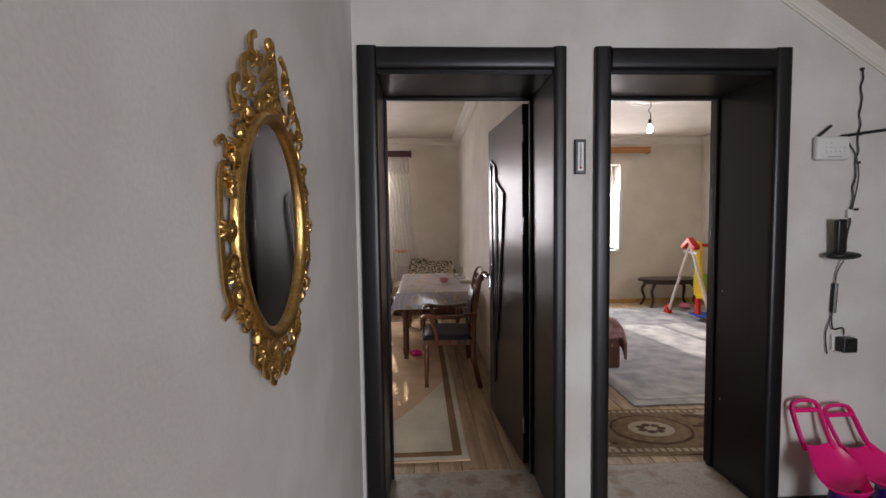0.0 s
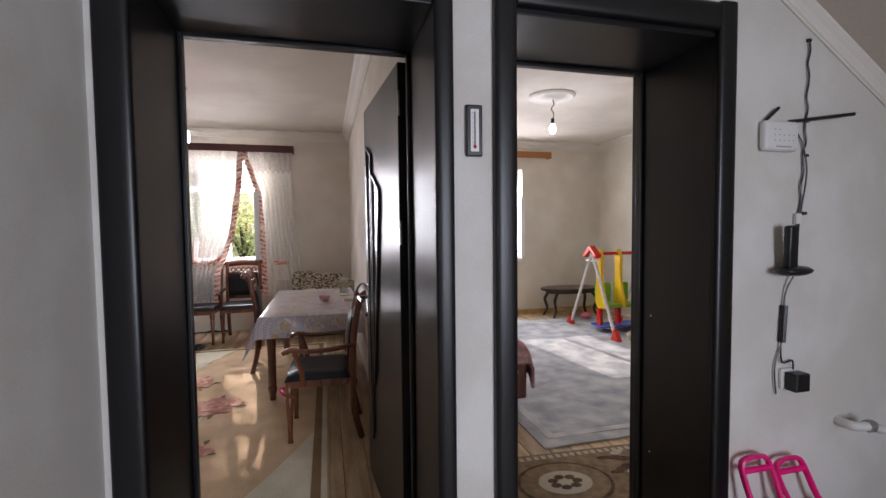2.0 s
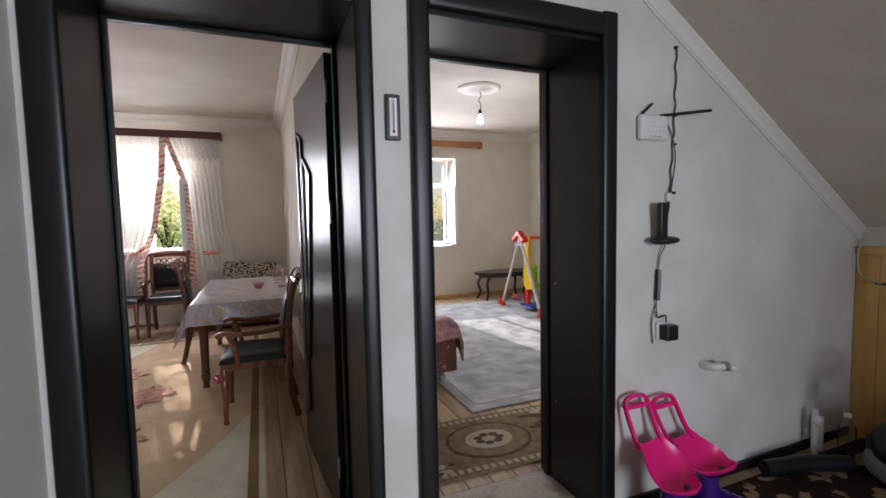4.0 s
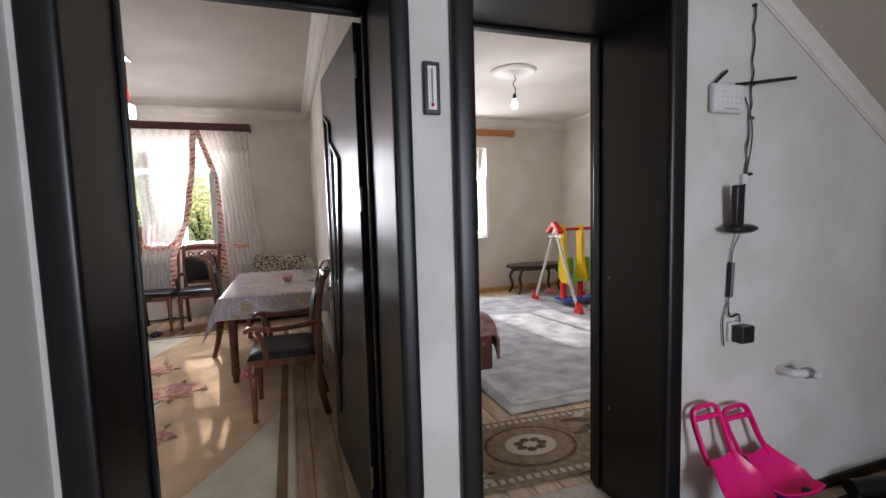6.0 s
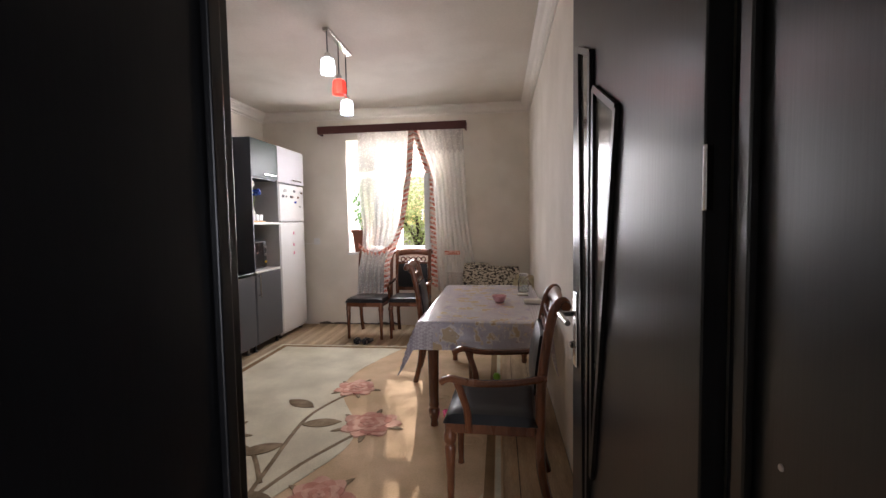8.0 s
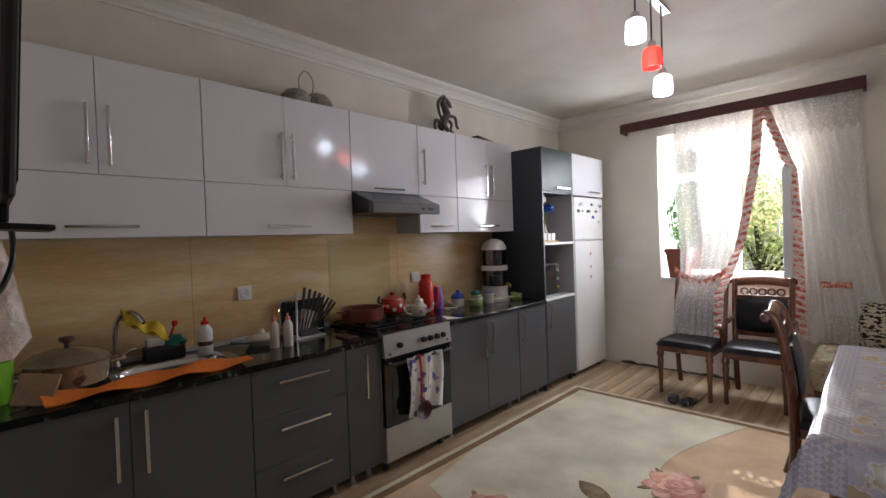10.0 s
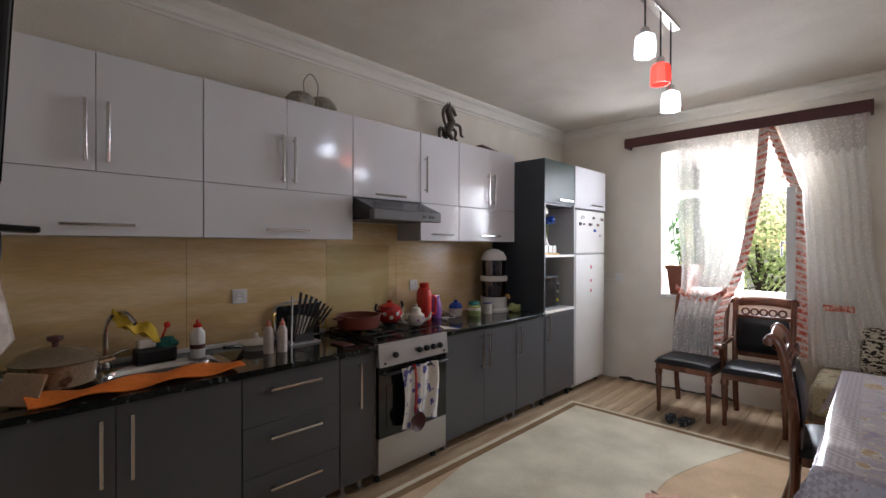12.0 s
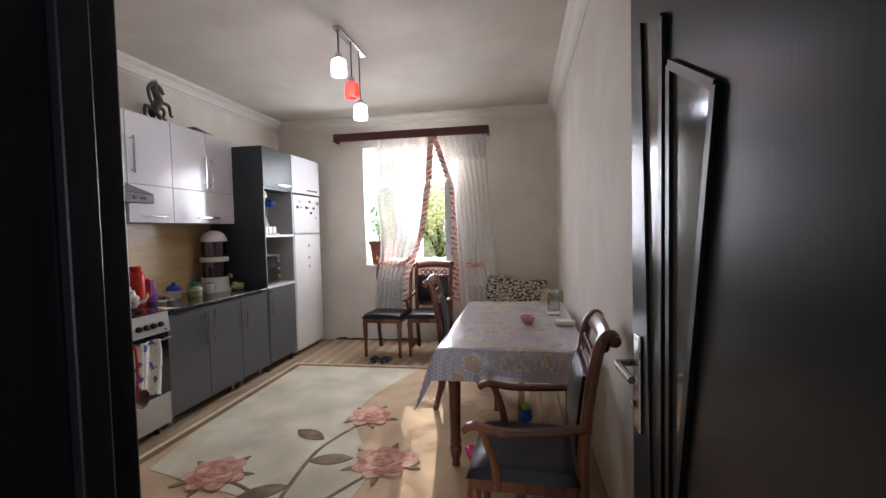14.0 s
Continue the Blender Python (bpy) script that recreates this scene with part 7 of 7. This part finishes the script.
        part("crest_arch", tube([(0.016, -0.06 * (0.42 - z) / 0.18, z - 0.02), (0.026, 0, z + 0.014), (0.016, 0.06 * (0.42 - z) / 0.18, z - 0.02)], 0.007, 6), GOLD, o, smooth=True)
    part("crest_bead", blob(0.02, 0, 0.352, 0.014, 0.018, 0.016, 10, 8), GOLD, o, smooth=True)
    part("foot_bead", blob(0.018, 0, -0.275, 0.012, 0.02, 0.022, 10, 8, rough=0.3), GOLD, o, smooth=True)


mirror()

yw = YH - 0.005
o = thing("internet_router", 2.545, yw, 1.735, 0, "white rounded internet router with two dark antennas", "router")
part("case", box(-0.082, 0.082, -0.03, 0, -0.055, 0.055, 0.014, 3), PLASTIC_W, o, smooth=True)
part("slot", box(-0.03, 0.04, -0.0312, -0.0302, -0.042, -0.038), STEEL, o)
for k in range(12):
    part("vent_dot", box(-0.04 + 0.022 * (k % 5), -0.034 + 0.022 * (k % 5), -0.0312, -0.0302, -0.02 + 0.02 * (k // 5), -0.016 + 0.02 * (k // 5)), STEEL, o)
part("antenna", tube([(-0.06, -0.012, 0.056), (0.0, -0.012, 0.105)], 0.006, 8), PLASTIC_K, o)
part("antenna", tube([(0.05, -0.012, 0.056), (0.32, -0.05, 0.09)], 0.007, 8), PLASTIC_K, o)
o = thing("cable_run", 0.04, 0, 0, 0, label="black cable taped down the wall in a wavy line", category="cable")
part("cable", tube([(2.652 - 0.05 * (k / 20) ** 2 + 0.006 * math.sin(k * 2.3), yw - 0.007, 2.10 - 0.042 * k) for k in range(21)], 0.0036, 6), PLASTIC_K, o, smooth=True)
part("second_cable", tube([(2.60, yw - 0.006, 1.76), (2.635, yw - 0.008, 1.70), (2.648, yw - 0.012, 1.60), (2.625, yw - 0.012, 1.46), (2.60, yw - 0.012, 1.30)], 0.003, 6), PLASTIC_K, o, smooth=True)
for z in (2.10, 1.80, 1.67, 1.45):
    part("clip", box(2.642, 2.658, yw - 0.012, yw - 0.0005, z - 0.006, z + 0.006, 0.002), PLASTIC_K, o)
part("tape", box(2.60, 2.625, yw - 0.016, yw - 0.001, 1.41, 1.45, 0.002), PLASTIC_W, o)
part("lower_cable", tube([(2.585, yw - 0.02, 1.21), (2.56, yw - 0.01, 1.14), (2.555, yw - 0.01, 1.0), (2.545, yw - 0.01, 0.94), (2.555, yw - 0.01, 0.88), (2.60, yw - 0.012, 0.885), (2.605, yw - 0.014, 0.85)], 0.0035, 6), PLASTIC_K, o, smooth=True)
part("cable_sleeve", tube([(2.555, yw - 0.012, 1.10), (2.548, yw - 0.012, 0.96)], 0.012, 8), PLASTIC_K, o, smooth=True)
part("hanging_wire", tube([(2.545, yw - 0.008, 0.94), (2.52, yw - 0.008, 0.86), (2.53, yw - 0.008, 0.76)], 0.003, 6), PLASTIC_K, o, smooth=True)
o = thing("cordless_phone", 2.60, yw, 1.235, 0, "dark grey cordless phone in a wall charging cradle", "telephone")
part("cradle", blob(0, -0.04, 0, 0.085, 0.04, 0.020, 20, 10), PLASTIC_K, o, smooth=True)
ob = part("handset", box(-0.024, 0.024, -0.028, 0.0, 0.0, 0.16, 0.009, 3), PLASTIC_K, o, smooth=True)
ob.matrix_basis = pose(-0.02, -0.028, 0.012, 4, -4, 0)
part("phone_screen", box(-0.038, -0.008, -0.0575, -0.0565, 0.12, 0.15), PANE, o)
o = thing("power_adapter", 2.635, yw, 0.815, 0, "black power adapter in a white wall socket", "power adapter")
part("socket_plate", box(-0.045, 0.03, -0.012, 0, -0.04, 0.04, 0.004), PLASTIC_W, o)
part("adapter", box(-0.032, 0.038, -0.06, -0.0125, -0.04, 0.03, 0.006), PLASTIC_K, o)
o = thing("pipe_stub", 2.93, yw, 0.615, 0, "white pipe stub with a grey collar from the wall", "pipe")
part("pipe", tube([(-0.03, 0.0, 0.0), (-0.03, -0.06, 0.0), (0.02, -0.075, 0.0)], 0.018, 10), PLASTIC_W, o, smooth=True)
part("collar", tube([(0.02, -0.075, 0), (0.045, -0.078, 0)], 0.024, 12), STEEL, o, smooth=True)
part("valve", blob(0.055, -0.09, -0.006, 0.02, 0.03, 0.018), PLASTIC_W, o, smooth=True)

# pink ride-on seats leaning on the wall
def ride_seat(x, line, label):
    o = thing("toy_sled_seat", x, 3.56, 0.0, 0, label, "toy seat", "pink toy seats")
    P = [Vector(p) for p in line]

    def at(v):
        k = max(0, min(1, v)) * (len(P) - 1)
        i = min(int(k), len(P) - 2)
        a, b, c, d = P[max(i - 1, 0)], P[i], P[i + 1], P[min(i + 2, len(P) - 1)]
        t = k - i
        return 0.5 * (2 * b + (c - a) * t + (2 * a - 5 * b + 4 * c - d) * t * t + (3 * b - a - 3 * c + d) * t ** 3)

    def width(v):
        if v < 0.45:
            return 0.062 + 0.03 * (v / 0.45) ** 2
        q = (v - 0.45) / 0.55
        return max(0.004, (0.092 + 0.045 * math.sin(q * math.pi)) * (1 - q ** 3.2) ** 0.5)

    def scoop(u, v):
        w = 0.36 + 0.64 * v
        p, q = at(w), (u - 0.5) * 2
        across = Vector((1, 0.18, 0)).normalized()
        lift = 0.05 * abs(q) ** 2.6 * (0.35 + 0.65 * math.sin(v * math.pi)) + 0.055 * max(0, v - 0.72) ** 1.4 * 5.0
        return p + across * q * width(w) + Vector((0, -0.25 * lift, lift))
    part("scoop", sheet(scoop, 18, 30, 0.006), PINK, o, "glossy pink scoop", smooth=True)
    hoop = [at(0.40) + Vector((-0.070, 0, 0)), at(0.26) + Vector((-0.068, 0, 0)), at(0.12) + Vector((-0.068, 0, 0)), at(0.02) + Vector((-0.062, 0, 0)), at(0.0) + Vector((-0.035, 0, 0.016)), at(0.0) + Vector((0.035, 0, 0.016)), at(0.02) + Vector((0.062, 0, 0)), at(0.12) + Vector((0.068, 0, 0)), at(0.26) + Vector((0.068, 0, 0)), at(0.40) + Vector((0.070, 0, 0))]
    part("loop_bar", tube(hoop, 0.013, 8, flat=0.7), PINK, o, smooth=True)
    part("cross_bar", tube([at(0.07) + Vector((-0.062, 0, 0)), at(0.07) + Vector((0.062, 0, 0))], 0.011, 8), PINK, o, smooth=True)
    cap = at(0.86)
    part("hole_cap", lathe([(0.020, 0), (0.020, 0.006), (0.015, 0.009), (0, 0.009)], cap.x + 0.04, cap.y, cap.z + 0.014, 14), PLASTIC_K, o, smooth=True)
    f = at(0.75)
    for sx in (-0.07, 0.08):
        part("runner", tube([(f.x + sx, -0.08, 0.035), (f.x + sx, f.y, 0.045), (f.x + sx * 1.2, f.y - 0.13, 0.05)], 0.034, 10), PURPLE, o, "dark purple runner", smooth=True)
    part("pedestal", lathe([(0.10, 0.012), (0.10, 0.03), (0.06, 0.06), (0.045, f.z - 0.012), (0, f.z - 0.012)], f.x, f.y, 0, 18), PURPLE, o, "dark purple base", smooth=True)


ride_seat(2.435, [(0.0, 0.0, 0.53), (0.02, -0.02, 0.43), (0.04, -0.05, 0.33), (0.05, -0.11, 0.245), (0.045, -0.18, 0.205), (0.04, -0.27, 0.20)], "hot pink plastic toy seat leaning on the wall")
ride_seat(2.60, [(0.0, 0.0, 0.50), (0.04, -0.01, 0.40), (0.09, -0.03, 0.30), (0.13, -0.07, 0.215), (0.17, -0.12, 0.175), (0.225, -0.18, 0.17)], "hot pink plastic toy seat leaning beside another")

DARKRUG = mat("dark_brown_patterned_pile", (0.028, 0.016, 0.012), 0.95, vary=0.2, scale=9, fine=200, second=(0.26, 0.19, 0.11), mix=(0.555, 0.585), bump=0.5, depth=0.005, spec=0.1)
tagged(part("hall_rug", box(2.42, 4.15, 0.6, 3.52, 0.0005, 0.012, 0.003), DARKRUG), "dark brown rug with beige floral pattern", "rug")
o = thing("floor_strip", 3.45, 3.44, 0.013, -10, "rolled black cloth lying along the wall", "cloth")
part("roll", tube([(-0.22, 0.02, 0.04), (0.0, 0.0, 0.045), (0.24, -0.05, 0.04)], 0.04, 10), LEATHER, o, smooth=True)
o = thing("pine_panel", label="varnished pine board panelling under the stair", category="panelling", kind="structure")
for k in range(16):
    y1 = YH - 0.006 - 0.115 * k
    part("board", box(4.18, 4.199, y1 - 0.113, y1, 0.0, slope_z(4.18) - 0.125, 0.003, 1), PINE, o)
part("top_rail", box(4.165, 4.1795, 1.77, YH - 0.006, slope_z(4.18) - 0.17, slope_z(4.18) - 0.126, 0.004), PINE, o)
part("latch", box(4.165, 4.1795, 3.42, 3.50, 0.925, 0.935, 0.003), PLASTIC_K, o)
tagged(part("grey_wire", tube([(4.165, 3.55, 1.22), (4.14, 3.57, 1.1), (4.15, 3.56, 0.98), (4.168, 3.47, 0.93)], 0.004, 6), STEEL, smooth=True), "thin grey wire bowed over the pine boards", "cable")

o = thing("vacuum_cleaner", 3.86, 3.17, 0.012, 25, "black and grey vacuum cleaner with looped hose", "vacuum cleaner")
VG = mat("grey_vacuum_plastic", (0.22, 0.22, 0.23), 0.35, vary=0.1)
part("body", blob(0, 0, 0.15, 0.22, 0.17, 0.145, 20, 12), PLASTIC_K, o, smooth=True)
part("bumper", lathe([(0.24, 0.03), (0.25, 0.05), (0.24, 0.09), (0.2, 0.10), (0.2, 0.03)], n=28, m=Matrix.Diagonal((1, 0.78, 1, 1))), VG, o, smooth=True)
part("lid", blob(0.0, 0.0, 0.25, 0.12, 0.09, 0.05), VG, o, smooth=True)
for s in (-1, 1):
    part("wheel", lathe([(0.07, -0.02), (0.075, 0), (0.07, 0.02), (0, 0.022)], n=20, m=Matrix.Translation((0.1, s * 0.16, 0.076)) @ pose(0, 0, 0, 90, 0, 0)), PLASTIC_K, o, smooth=True)
part("hose", tube([(-0.02, 0.05, 0.27), (-0.16, 0.06, 0.38), (-0.20, 0.05, 0.46), (-0.08, 0.06, 0.53), (0.08, 0.02, 0.50), (0.16, -0.06, 0.36), (0.14, -0.16, 0.22), (0.0, -0.22, 0.10), (-0.2, -0.2, 0.03)], 0.022, 10), PLASTIC_K, o, "black ribbed hose", smooth=True)
part("second_hose", tube([(-0.20, 0.10, 0.05), (-0.24, 0.08, 0.24), (-0.16, 0.05, 0.40), (0.0, 0.02, 0.42), (0.10, -0.06, 0.30)], 0.020, 10), VG, o, smooth=True)
for sx in (-0.12, 0.08):
    part("clip", box(sx - 0.02, sx + 0.02, -0.172, -0.150, 0.12, 0.17, 0.006), VG, o)
part("floor_tube", tube([(-0.26, -0.02, 0.03), (-0.55, 0.22, 0.03)], 0.017, 10), STEEL, o, "grey metal tube", smooth=True)
o = thing("water_pipes", 3.71, 3.53, 0, 0, "white plastic water pipes with a valve by the wall", "pipe")
part("riser", tube([(0, 0, 0.012), (0, 0, 0.26)], 0.016, 10), PLASTIC_W, o, smooth=True)
part("riser", tube([(0.07, 0.01, 0.012), (0.07, 0.01, 0.20)], 0.016, 10), PLASTIC_W, o, smooth=True)
part("valve", blob(0.0, -0.01, 0.20, 0.026, 0.026, 0.03), PLASTIC_W, o, smooth=True)
part("cross_pipe", tube([(0, 0, 0.16), (0.07, 0.01, 0.16)], 0.014, 8), PLASTIC_W, o, smooth=True)
o = thing("plastic_bottle", 3.83, 3.44, 0.012, 0, "clear plastic bottle with a white cap", "bottle")
part("body", lathe([(0.035, 0), (0.04, 0.01), (0.04, 0.16), (0.015, 0.21), (0.015, 0.22)], n=18), JARGLASS, o, smooth=True)
part("cap", lathe([(0.017, 0.22), (0.017, 0.24), (0, 0.24)], n=14), PLASTIC_W, o)
tagged(part("baseboard_hall", box(2.35, 4.16, YH - 0.02, YH - 0.005, 0.0, 0.05, 0.003), BLACK), kind="structure")

# ---- floors: single boards ----
for fl, x0, x1 in ((floor_kitchen, XL, XR), (floor_room, X2, X3)):
    w = 0.135
    n = int((x1 - x0) / w)
    w = (x1 - x0) / n
    me = None
    for i in range(n):
        a = x0 + i * w
        p = part("plank", box(0.002, w - 0.002, YK, YW - 0.001, -0.012, 0, 0.002, 1), PLANK, fl) if me is None else new("plank", me)
        me = p.data
        p.parent = fl
        p.location = (a, 0, 0)
